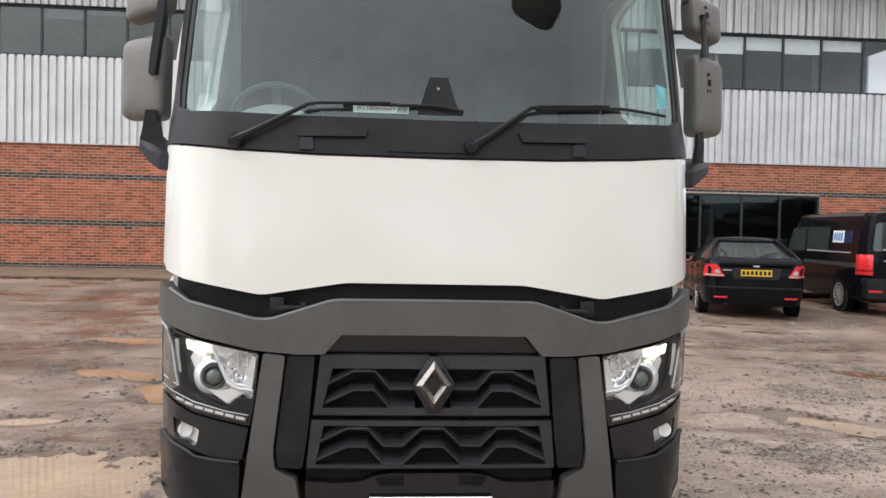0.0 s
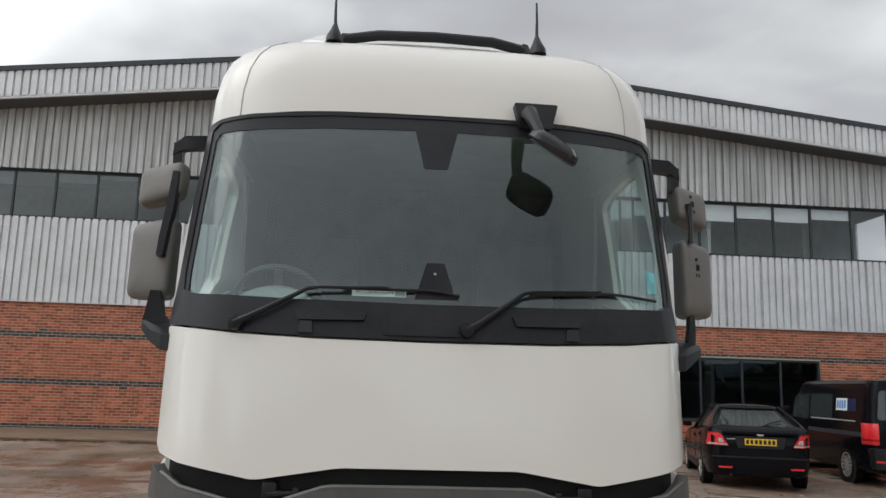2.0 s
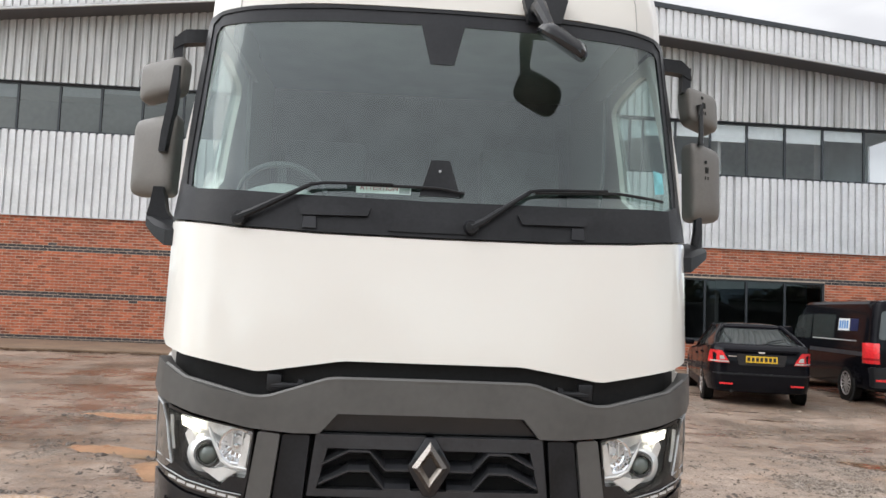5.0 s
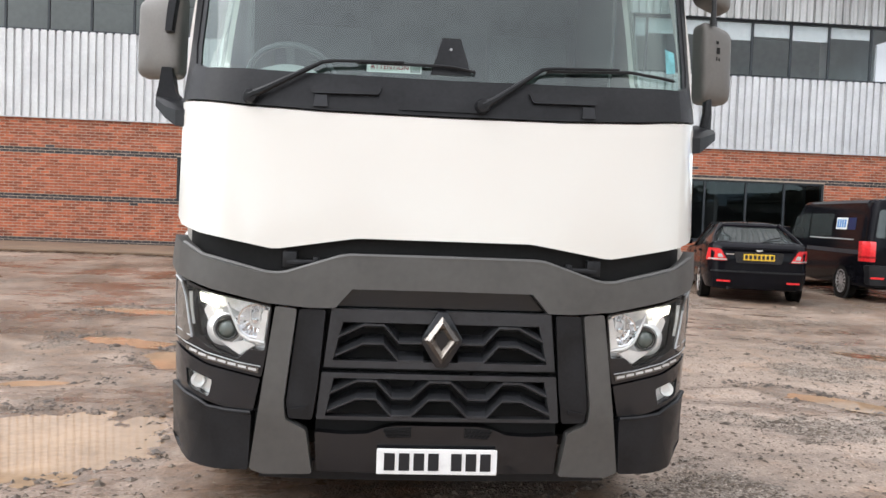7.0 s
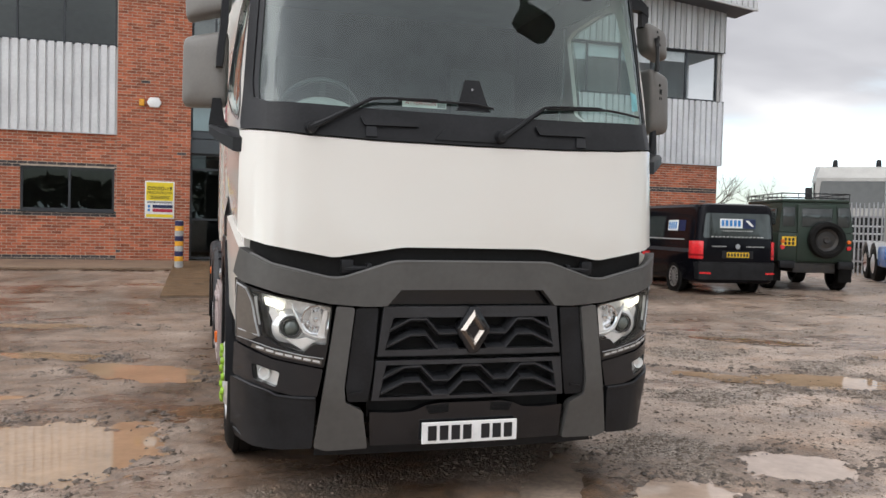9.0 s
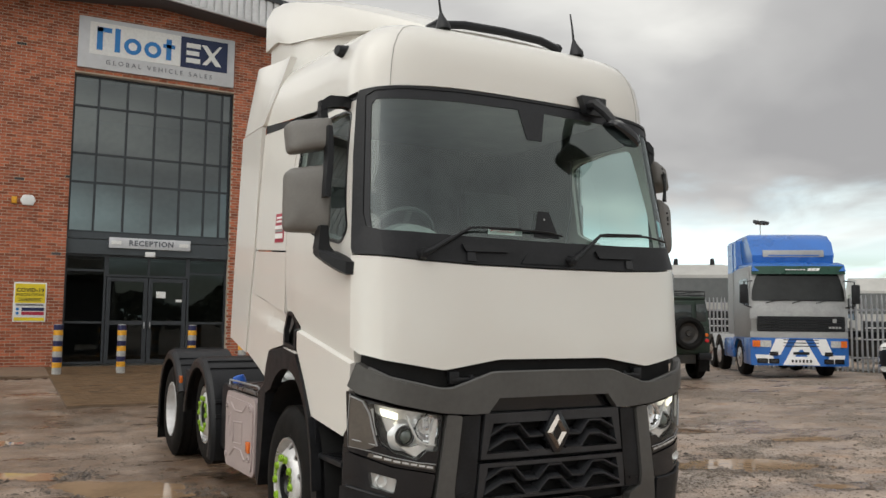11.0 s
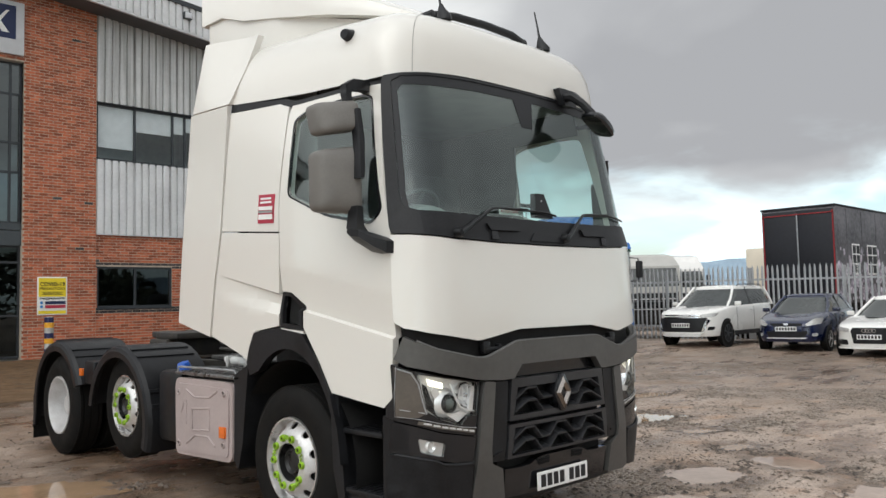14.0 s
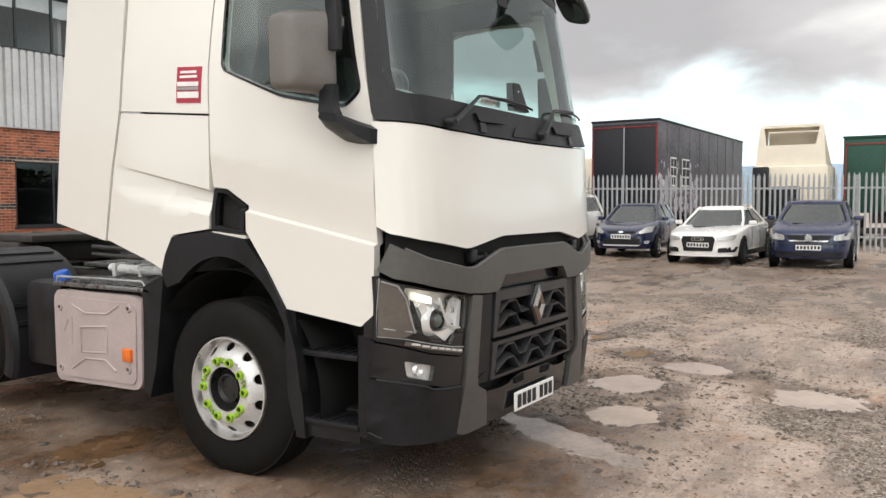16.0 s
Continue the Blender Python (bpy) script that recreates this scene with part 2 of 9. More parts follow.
def box(x0, x1, y0, y1, z0, z1, bevel=0.0, seg=2):
    return add_box(bmesh.new(), x0, x1, y0, y1, z0, z1, bevel, seg)


def add_loft(bm, rings, close=True, cap=True):
    """Skin a list of rings (lists of points of equal length)."""
    vr = [[bm.verts.new(p) for p in r] for r in rings]
    n = len(vr[0])
    for a, b in zip(vr, vr[1:]):
        for i in range(n if close else n - 1):
            j = (i + 1) % n
            try:
                bm.faces.new((a[i], a[j], b[j], b[i]))
            except ValueError:
                pass
    if cap and close:
        for r in (vr[0], vr[-1]):
            try:
                bm.faces.new(r)
            except ValueError:
                pass
    return bm


def loft(rings, close=True, cap=True):
    return add_loft(bmesh.new(), rings, close, cap)


def add_prism(bm, poly, axis, a, b, bevel=0.0):
    """A polygon of two coordinates drawn out along an axis from a to b."""
    def pt(p, d):
        return {"x": (d, p[0], p[1]), "y": (p[0], d, p[1]), "z": (p[0], p[1], d)}[axis]
    v0, v1 = [bm.verts.new(pt(p, a)) for p in poly], [bm.verts.new(pt(p, b)) for p in poly]
    n = len(poly)
    fs = [bm.faces.new(v0), bm.faces.new(v1)]
    for i in range(n):
        fs.append(bm.faces.new((v0[i], v0[(i + 1) % n], v1[(i + 1) % n], v1[i])))
    if bevel:
        es = list({e for f in fs for e in f.edges})
        bmesh.ops.recalc_face_normals(bm, faces=fs)
        bmesh.ops.bevel(bm, geom=es, offset=bevel, segments=2, profile=0.5, affect="EDGES")
    return bm


def prism(poly, axis, a, b, bevel=0.0):
    return add_prism(bmesh.new(), poly, axis, a, b, bevel)


def add_tube(bm, pts, r, n=10, cap=True):
    pts = [Vector(p) for p in pts]
    rings = []
    ref = Vector((0.13, 0.31, 0.94)).normalized()
    for i, p in enumerate(pts):
        d = (pts[min(i + 1, len(pts) - 1)] - pts[max(i - 1, 0)]).normalized()
        u = d.cross(ref if abs(d.dot(ref)) < 0.95 else Vector((1, 0, 0))).normalized()
        v = d.cross(u)
        rr = r[i] if isinstance(r, (list, tuple)) else r
        rings.append([p + rr * (math.cos(2 * math.pi * k / n) * u + math.sin(2 * math.pi * k / n) * v) for k in range(n)])
    return add_loft(bm, rings, True, cap)


def tube(pts, r, n=10):
    return add_tube(bmesh.new(), pts, r, n)


def add_lathe(bm, prof, n=32, axis="x", centre=(0, 0, 0)):
    """Turn a profile of (radius, along) about an axis."""
    c = Vector(centre)
    rings = []
    for k in range(n):
        a = 2 * math.pi * k / n
        ring = []
        for r, h in prof:
            p = {"x": (h, r * math.cos(a), r * math.sin(a)), "y": (r * math.cos(a), h, r * math.sin(a)), "z": (r * math.cos(a), r * math.sin(a), h)}[axis]
            ring.append(bm.verts.new(c + Vector(p)))
        rings.append(ring)
    for k in range(n):
        a, b = rings[k], rings[(k + 1) % n]
        for i in range(len(prof) - 1):
            if prof[i][0] < 1e-6 and prof[i + 1][0] < 1e-6:
                continue
            try:
                bm.faces.new((a[i], a[i + 1], b[i + 1], b[i]))
            except ValueError:
                pass
    bmesh.ops.remove_doubles(bm, verts=bm.verts, dist=1e-6)
    return bm


def lathe(prof, n=32, axis="x", centre=(0, 0, 0)):
    return add_lathe(bmesh.new(), prof, n, axis, centre)


def rounded(poly, r, seg=4):
    """Round the corners of a polygon."""
    out, n = [], len(poly)
    for i in range(n):
        a, b, c = Vector(poly[i - 1]), Vector(poly[i]), Vector(poly[(i + 1) % n])
        da, dc = (a - b), (c - b)
        k = min(r, da.length * 0.45, dc.length * 0.45)
        p, q = b + da.normalized() * k, b + dc.normalized() * k
        for s in range(seg + 1):
            t = s / seg
            out.append(tuple(p.lerp(b, t).lerp(b.lerp(q, t), t)))
    return out


def add_sheet(bm, outer, holes, fn, step, thick, cuts=()):
    """A polygon with holes in the plane (u, v), cut on a grid and laid on the surface fn(u, v, depth), with thickness."""
    b2 = bmesh.new()
    for lp in [outer] + list(holes):
        vs = [b2.verts.new((p[0], p[1], 0)) for p in lp]
        for i in range(len(vs)):
            b2.edges.new((vs[i], vs[(i + 1) % len(vs)]))
    bmesh.ops.triangle_fill(b2, use_beauty=True, use_dissolve=False, edges=b2.edges[:], normal=(0, 0, 1))
    us, ws = [p[0] for p in outer], [p[1] for p in outer]
    su, sv = step if isinstance(step, tuple) else (step, step)
    for lo, hi, st, nrm in ((min(us), max(us), su, (1, 0, 0)), (min(ws), max(ws), sv, (0, 1, 0))):
        k = max(1, int((hi - lo) / st))
        for i in range(1, k):
            c = lo + (hi - lo) * i / k
            bmesh.ops.bisect_plane(b2, geom=b2.verts[:] + b2.edges[:] + b2.faces[:], plane_co=Vector(nrm) * c, plane_no=nrm, dist=1e-6)
    for (au, av), (bu, bv) in cuts:
        bmesh.ops.bisect_plane(b2, geom=b2.verts[:] + b2.edges[:] + b2.faces[:], plane_co=(au, av, 0), plane_no=(av - bv, bu - au, 0), dist=1e-6)
    b2.verts.index_update()
    front = [bm.verts.new(fn(v.co.x, v.co.y, 0.0)) for v in b2.verts]
    back = [bm.verts.new(fn(v.co.x, v.co.y, thick)) for v in b2.verts] if thick else None
    for f in b2.faces:
        ids = [v.index for v in f.verts]
        bm.faces.new([front[i] for i in ids])
        if back:
            bm.faces.new([back[i] for i in reversed(ids)])
    if back:
        for e in b2.edges:
            if len(e.link_faces) == 1:
                i, j = e.verts[0].index, e.verts[1].index
                bm.faces.new((front[i], front[j], back[j], back[i]))
    b2.free()
    return bm


def sheet(outer, fn, step=0.15, thick=0.02, holes=(), cuts=()):
    return add_sheet(bmesh.new(), outer, holes, fn, step, thick, cuts)


def curve(xs, ys, x):
    return float(np.interp(x, xs, ys))


def text_mesh(body, size, depth=0.002, spacing=1.0, bold=0.0):
    """Letters of the built-in font as a mesh in the plane x, z, centred, facing -y."""
    cu = bpy.data.curves.new("text", "FONT")
    cu.body, cu.size, cu.extrude, cu.align_x, cu.align_y, cu.space_character, cu.offset = body, size, depth / 2, "CENTER", "CENTER", spacing, bold
    cu.resolution_u = 3
    ob = bpy.data.objects.new("text", cu)
    me = bpy.data.meshes.new_from_object(ob)
    bpy.data.objects.remove(ob)
    bpy.data.curves.remove(cu)
    bm = bmesh.new()
    bm.from_mesh(me)
    bpy.data.meshes.remove(me)
    for v in bm.verts:
        v.co = Vector((v.co.x, -v.co.z, v.co.y))
    return bm


def moved(bm, m_):
    bm.transform(m_)
    return bm


def mirror_x(bm):
    for v in bm.verts:
        v.co.x = -v.co.x
    return bm


# ---- ground ----
PUDDLES = [  # x, y, half length, half width, turn in degrees, depth
    (2.24, 0.20, 0.34, 0.25, 20, 0.028), (1.22, -0.12, 0.27, 0.24, 60, 0.026), (3.17, -0.12, 0.36, 0.28, 75, 0.014),
    (2.43, -1.20, 0.32, 0.26, 70, 0.016), (0.58, 0.15, 0.62, 0.17, 62, 0.016), (3.59, 0.60, 0.20, 0.12, 0, 0.010),
    (4.55, 2.55, 0.62, 0.36, -32, 0.026), (-2.36, 1.50, 0.68, 0.62, 20, 0.045), (3.50, 2.98, 0.46, 0.15, -48, 0.020),
    (-1.90, 4.0, 0.62, 0.34, -35, 0.022), (-2.75, 4.9, 0.55, 0.20, -20, 0.018), (5.35, 5.15, 0.72, 0.20, -38, 0.022),
    (-1.2, 2.35, 0.32, 0.22, 30, 0.016), (-2.95, 3.05, 0.36, 0.12, 10, 0.012),
    (-3.6, 0.5, 0.45, 0.28, 40, 0.020), (6.8, 3.6, 0.6, 0.18, -10, 0.014), (-3.2, 7.0, 0.7, 0.24, -10, 0.014),
    (4.33, 1.33, 0.22, 0.11, -30, 0.012),
]
WATER = -0.012


def rise(x, y):
    """The yard climbs gently to the foot of the building."""
    t = max(0.0, min(y, 45.0) - 1.3)
    k = max(0.0, min(1.0, (x - 3.0) / 3.5))
    hump = 0.10 * math.exp(-((x - 18.0) / 3.0) ** 2 - ((y - 9.0) / 3.0) ** 2)
    return (0.0165 - 0.0125 * k * k * (3 - 2 * k)) * (t - 0.6 * (1 - math.exp(-t / 0.6))) + hump


def ground_z(x, y, detail=True):
    z = rise(x, y)
    if detail and abs(x) < 40 and abs(y) < 40:
        z += 0.014 * noise.noise((x * 0.7, y * 0.7, 0.3)) + 0.008 * noise.noise((x * 2.3, y * 2.3, 4.1))
        near = math.exp(-((x - 1.0) ** 2 + (y - 1.5) ** 2) / 90)
        z += near * (0.010 * noise.noise((x * 5.1, y * 5.1, 2.0)) + 0.004 * noise.noise((x * 11.0, y * 11.0, 7.0)) + 0.004 * noise.cell((x * 61.0, y * 61.0, 1.0)))
        for px, py, a, b, t, dep in PUDDLES:
            dx, dy = x - px, y - py
            if abs(dx) > 1.6 or abs(dy) > 1.6:
                continue
            c, s = math.cos(radians(t)), math.sin(radians(t))
            u, v = (dx * c + dy * s) / a, (-dx * s + dy * c) / b
            r = math.hypot(u, v) * (1 + 0.34 * noise.noise((x * 2.6, y * 2.6, px)) + 0.30 * noise.noise((x * 8.0, y * 8.0, px)) + 0.16 * noise.noise((x * 24.0, y * 24.0, px)))
            if r < 1.5:
                k = max(0.0, 1 - r / 1.5)
                z = z * (1 - min(1.0, k * 2.0)) + (WATER + rise(px, py) + 0.006) * min(1.0, k * 2.0) - dep * k * k * (3 - 2 * k) * 1.1
    return z


def damp_or_shaded(x, y):
    """How wet the mud is, round the puddles and in the low ground beside the truck; the truck's shade is put in as
    wetness too.
    """
    if abs(x) > 30 or abs(y) > 30:
        return 0.0
    n = noise.noise((x * 1.6, y * 1.6, 9.0)) + 0.6 * noise.noise((x * 5.0, y * 5.0, 2.0))
    v = 0.0
    for px, py, a, b, t, dep in PUDDLES:
        dx, dy = x - px, y - py
        if abs(dx) > 2.2 or abs(dy) > 2.2:
            continue
        c, s = math.cos(radians(t)), math.sin(radians(t))
        r = math.hypot((dx * c + dy * s) / (a + 0.12), (-dx * s + dy * c) / (b + 0.12))
        v = max(v, 0.60 * max(0.0, min(1.0, (1.5 + 0.5 * n - r) / 0.5)))
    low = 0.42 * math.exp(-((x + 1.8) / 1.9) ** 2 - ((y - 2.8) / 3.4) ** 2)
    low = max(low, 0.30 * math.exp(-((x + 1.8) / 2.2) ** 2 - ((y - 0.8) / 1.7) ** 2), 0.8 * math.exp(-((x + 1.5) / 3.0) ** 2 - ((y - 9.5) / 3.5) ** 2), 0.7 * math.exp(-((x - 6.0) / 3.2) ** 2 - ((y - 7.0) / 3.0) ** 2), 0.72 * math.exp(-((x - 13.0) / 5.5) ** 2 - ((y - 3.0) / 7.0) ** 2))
    # the fourth-power terms here and below darken the mud as the truck's shade would
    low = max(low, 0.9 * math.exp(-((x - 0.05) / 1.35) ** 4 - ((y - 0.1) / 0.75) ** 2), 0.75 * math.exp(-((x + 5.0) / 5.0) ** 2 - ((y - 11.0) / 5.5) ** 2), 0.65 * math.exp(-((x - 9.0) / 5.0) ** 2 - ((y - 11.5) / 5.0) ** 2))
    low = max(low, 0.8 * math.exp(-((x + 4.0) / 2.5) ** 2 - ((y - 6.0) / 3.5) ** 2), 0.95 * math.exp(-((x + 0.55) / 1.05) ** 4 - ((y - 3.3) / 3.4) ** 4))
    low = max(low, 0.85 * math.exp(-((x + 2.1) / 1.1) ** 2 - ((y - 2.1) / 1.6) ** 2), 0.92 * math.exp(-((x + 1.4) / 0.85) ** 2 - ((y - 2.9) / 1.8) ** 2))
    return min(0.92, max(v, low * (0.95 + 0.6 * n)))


def gravelly(x, y):
    """Where the mud has worn off and grey gravel shows: 0 to 1."""
    if abs(x) > 45 or abs(y) > 45:
        return 0.3
    c, s = 0.94, 0.34
    u, v = x * c + y * s, -x * s + y * c
    n = noise.noise((u * 0.42, v * 0.75, 3.0)) + 0.55 * noise.noise((u * 1.3, v * 1.9, 6.0)) + 0.32 * noise.noise((u * 4.2, v * 5.0, 1.0)) + 0.18 * noise.noise((u * 13.0, v * 13.0, 2.0))
    n += 0.42 * math.exp(-((x + 1.6) / 0.5) ** 2 - ((y - 0.9) / 0.9) ** 2) + 0.25 * math.exp(-((x + 2.4) / 1.6) ** 2 - ((y - 0.3) / 0.7) ** 2)
    n -= 0.50 * math.exp(-((x - 2.4) / 2.4) ** 2 - ((y + 1.5) / 1.5) ** 2) + 0.25 * math.exp(-((x + 2.0) / 0.9) ** 2 - ((y - 2.2) / 1.0) ** 2)
    return max(0.0, min(1.0, 0.35 + 1.25 * n))


def axis_steps(lo, hi, step, far):
    xs = list(np.arange(lo, hi + step / 2, step))
    d, x = step, hi
    while x < far:
        d *= 1.085
        x += d
        xs.append(x)
    d, x = step, lo
    while x > -far:
        d *= 1.085
        x -= d
        xs.insert(0, x)
    return xs


def make_ground_material():
    mt = bpy.data.materials.new("muddy_gravel")
    mt.use_nodes = True
    nt = mt.node_tree
    N, L = nt.nodes.new, nt.links.new
    b = nt.nodes["Principled BSDF"]
    tc = N("ShaderNodeTexCoord")
    def tex(sc, det, rough=0.55, kind="noise", off=0.0, stretch=(1, 1, 1)):
        mp = N("ShaderNodeMapping")
        mp.inputs["Location"].default_value = (off, off * 1.7, 0)
        mp.inputs["Scale"].default_value = stretch
        L(tc.outputs["Object"], mp.inputs[0])
        n = N("ShaderNodeTexNoise" if kind == "noise" else "ShaderNodeTexVoronoi")
        n.inputs["Scale"].default_value = sc
        if kind == "noise":
            n.inputs["Detail"].default_value, n.inputs["Roughness"].default_value = det, rough
        L(mp.outputs[0], n.inputs["Vector"])
        return n
    def ramp(src, stops):
        r = N("ShaderNodeValToRGB")
        while len(r.color_ramp.elements) < len(stops):
            r.color_ramp.elements.new(0.5)
        for e, (p, c) in zip(r.color_ramp.elements, stops):
            e.position, e.color = p, (*c, 1) if isinstance(c, tuple) else (c, c, c, 1)
        L(src, r.inputs[0])
        return r.outputs[0]
    def mixc(f, a, c, mode="MIX"):
        m = N("ShaderNodeMix")
        m.data_type, m.blend_type = "RGBA", mode
        for k, v in ((0, f), (6, a), (7, c)):
            if isinstance(v, (int, float)):
                m.inputs[k].default_value = v
            elif isinstance(v, tuple):
                m.inputs[k].default_value = (*v, 1)
            else:
                L(v, m.inputs[k])
        return m.outputs[2]
    def calc(op, a, b, c=None):
        n = N("ShaderNodeMath")
        n.operation = op
        for k, v in enumerate((a, b, c)):
            if v is None:
                continue
            if isinstance(v, (int, float)):
                n.inputs[k].default_value = v
            else:
                L(v, n.inputs[k])
        return n.outputs[0]
    def attribute(name):
        a = N("ShaderNodeAttribute")
        a.attribute_name = name
        return a.outputs["Fac"]
    damp_shade, stony = attribute("damp_shade"), attribute("stony")
    big = tex(0.32, 6, 0.6).outputs[0]
    mid = tex(1.5, 7, 0.68, off=5).outputs[0]
    tracks = tex(1.3, 7, 0.68, off=9, stretch=(0.55, 1.6, 1)).outputs[0]
    fine = tex(14, 6, 0.7, off=3).outputs[0]
    grit = tex(95, 4, 0.75, off=2).outputs[0]
    pebble, cobble = tex(70, 0, kind="voronoi"), tex(27, 0, kind="voronoi", off=7)
    stones, lumps = pebble.outputs["Distance"], cobble.outputs["Distance"]
    shade, shade2 = N("ShaderNodeSeparateColor"), N("ShaderNodeSeparateColor")
    L(pebble.outputs["Color"], shade.inputs[0]); L(cobble.outputs["Color"], shade2.inputs[0])
    # smooth tan mud, paler where it has dried, ochre where it is worked up
    clay = ramp(big, [(0.36, (0.365, 0.280, 0.220)), (0.5, (0.455, 0.360, 0.293)), (0.64, (0.53, 0.433, 0.363))])
    clay = mixc(ramp(mid, [(0.55, 0.0), (0.70, 0.65)]), clay, (0.40, 0.235, 0.135))
    clay = mixc(ramp(tracks, [(0.47, 0.0), (0.64, 0.60)]), clay, (0.185, 0.155, 0.130))
    clay = mixc(0.6, clay, ramp(fine, [(0.30, 0.70), (0.5, 1.0), (0.70, 1.22)]), "MULTIPLY")
    clay = mixc(ramp(grit, [(0.34, 0.45), (0.48, 0.0)]), clay, (0.15, 0.12, 0.098))
    clay = mixc(0.75, clay, ramp(shade.outputs[1], [(0.0, 0.52), (0.18, 0.92), (0.75, 1.06), (1.0, 1.38)]), "MULTIPLY")
    # brown-grey gravel with dark gaps between the stones
    small = ramp(shade.outputs[0], [(0.0, (0.14, 0.115, 0.095)), (0.35, (0.30, 0.250, 0.205)), (0.75, (0.43, 0.365, 0.305)), (1.0, (0.62, 0.54, 0.46))])
    large = ramp(shade2.outputs[0], [(0.0, (0.12, 0.10, 0.082)), (0.5, (0.30, 0.25, 0.207)), (1.0, (0.49, 0.42, 0.355))])
    gravel = mixc(ramp(shade2.outputs[1], [(0.62, 0.0), (0.68, 0.85)]), small, large)
    gravel = mixc(ramp(stones, [(0.38, 0.0), (0.74, 0.55)]), gravel, (0.075, 0.058, 0.045))
    cover = ramp(calc("ADD", calc("MULTIPLY", stony, 0.75), calc("MULTIPLY", fine, 0.5)), [(0.56, 0.0), (0.78, 0.92)])
    col = mixc(cover, clay, gravel)
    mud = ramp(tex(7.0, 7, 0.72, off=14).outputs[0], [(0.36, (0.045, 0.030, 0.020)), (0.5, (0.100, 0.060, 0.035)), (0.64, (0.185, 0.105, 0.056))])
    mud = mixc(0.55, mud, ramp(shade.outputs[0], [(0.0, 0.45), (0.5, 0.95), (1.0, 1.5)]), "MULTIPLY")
    # one mask mixes in wet mud and the shade under the truck
    col = mixc(damp_shade, col, mud, "MIX")
    # a film of water stands on the smooth low mud
    film = ramp(calc("ADD", calc("MULTIPLY", tracks, 0.55), calc("MULTIPLY", big, 0.6)), [(0.56, 0.0), (0.66, 1.0)])
    film = calc("MULTIPLY", film, calc("SUBTRACT", 1.0, cover))
    col = mixc(film, col, mixc(1.0, col, (0.78, 0.72, 0.68), "MULTIPLY"))
    L(col, b.inputs["Base Color"])
    rgh = ramp(mid, [(0.34, 0.42), (0.5, 0.62), (0.64, 0.85)])
    rgh = calc("MULTIPLY", rgh, calc("MULTIPLY_ADD", damp_shade, -0.55, 1.0))
    rgh = calc("MULTIPLY", rgh, calc("MULTIPLY_ADD", film, -0.62, 1.0))
    L(rgh, b.inputs["Roughness"])
    b.inputs["Specular IOR Level"].default_value = 0.28
    relief = calc("ADD", calc("MULTIPLY", grit, 0.30), calc("MULTIPLY", fine, 0.9))
    pits = calc("MULTIPLY", calc("ADD", calc("MULTIPLY", stones, -1.2), calc("MULTIPLY", lumps, -1.0)), cover)
    bp = N("ShaderNodeBump")
    bp.inputs["Distance"].default_value = 0.013
    L(calc("MULTIPLY_ADD", film, -0.45, 0.62), bp.inputs["Strength"])
    L(calc("ADD", relief, pits), bp.inputs["Height"]); L(bp.outputs[0], b.inputs["Normal"])
    return mt


M["ground"] = make_ground_material()
M["stone"] = material("loose_stone", (0.190, 0.150, 0.118), 0.8, var=0.2, scale=30, second=(0.100, 0.080, 0.063), island=0.45)
M["mud_water"] = material("thick_mud_water", (0.165, 0.095, 0.050), 0.22, var=0.25, scale=6.0, rvar=0.1, spec=0.3)
# base darkened to stand in for the bumper's shade and dark reflection
M["dark_water"] = material("bumper_shade_water", (0.33, 0.255, 0.20), 0.03, var=0.2, scale=3.0, rvar=0.02, spec=0.8)
M["ochre_water"] = material("ochre_water", (0.40, 0.268, 0.165), 0.03, var=0.12, scale=2.0, rvar=0.02, spec=0.7)
M["water"] = material("muddy_water", (0.46, 0.345, 0.265), 0.03, var=0.12, scale=2.0, rvar=0.02, spec=0.8)


def build_ground():
    xs, ys = axis_steps(-4.4, 6.4, 0.036, 900), axis_steps(-2.6, 6.0, 0.036, 900)
    co = [(x, y, ground_z(x, y)) for y in ys for x in xs]
    w = len(xs)
    faces = [(j * w + i, j * w + i + 1, (j + 1) * w + i + 1, (j + 1) * w + i) for j in range(len(ys) - 1) for i in range(w - 1)]
    me = bpy.data.meshes.new("ground")
    me.from_pydata(co, [], faces)
    me.materials.append(M["ground"])
    damp_shade = me.attributes.new("damp_shade", "FLOAT", "POINT")
    damp_shade.data.foreach_set("value", [damp_or_shaded(x, y) for x, y, z in co])
    stony = me.attributes.new("stony", "FLOAT", "POINT")
    stony.data.foreach_set("value", [gravelly(x, y) for x, y, z in co])
    me.polygons.foreach_set("use_smooth", [True] * len(me.polygons))
    return tagged(new("ground", me), "wet muddy gravel yard with shallow puddles", "ground", kind="structure")


build_ground()
rng = random.Random(5)
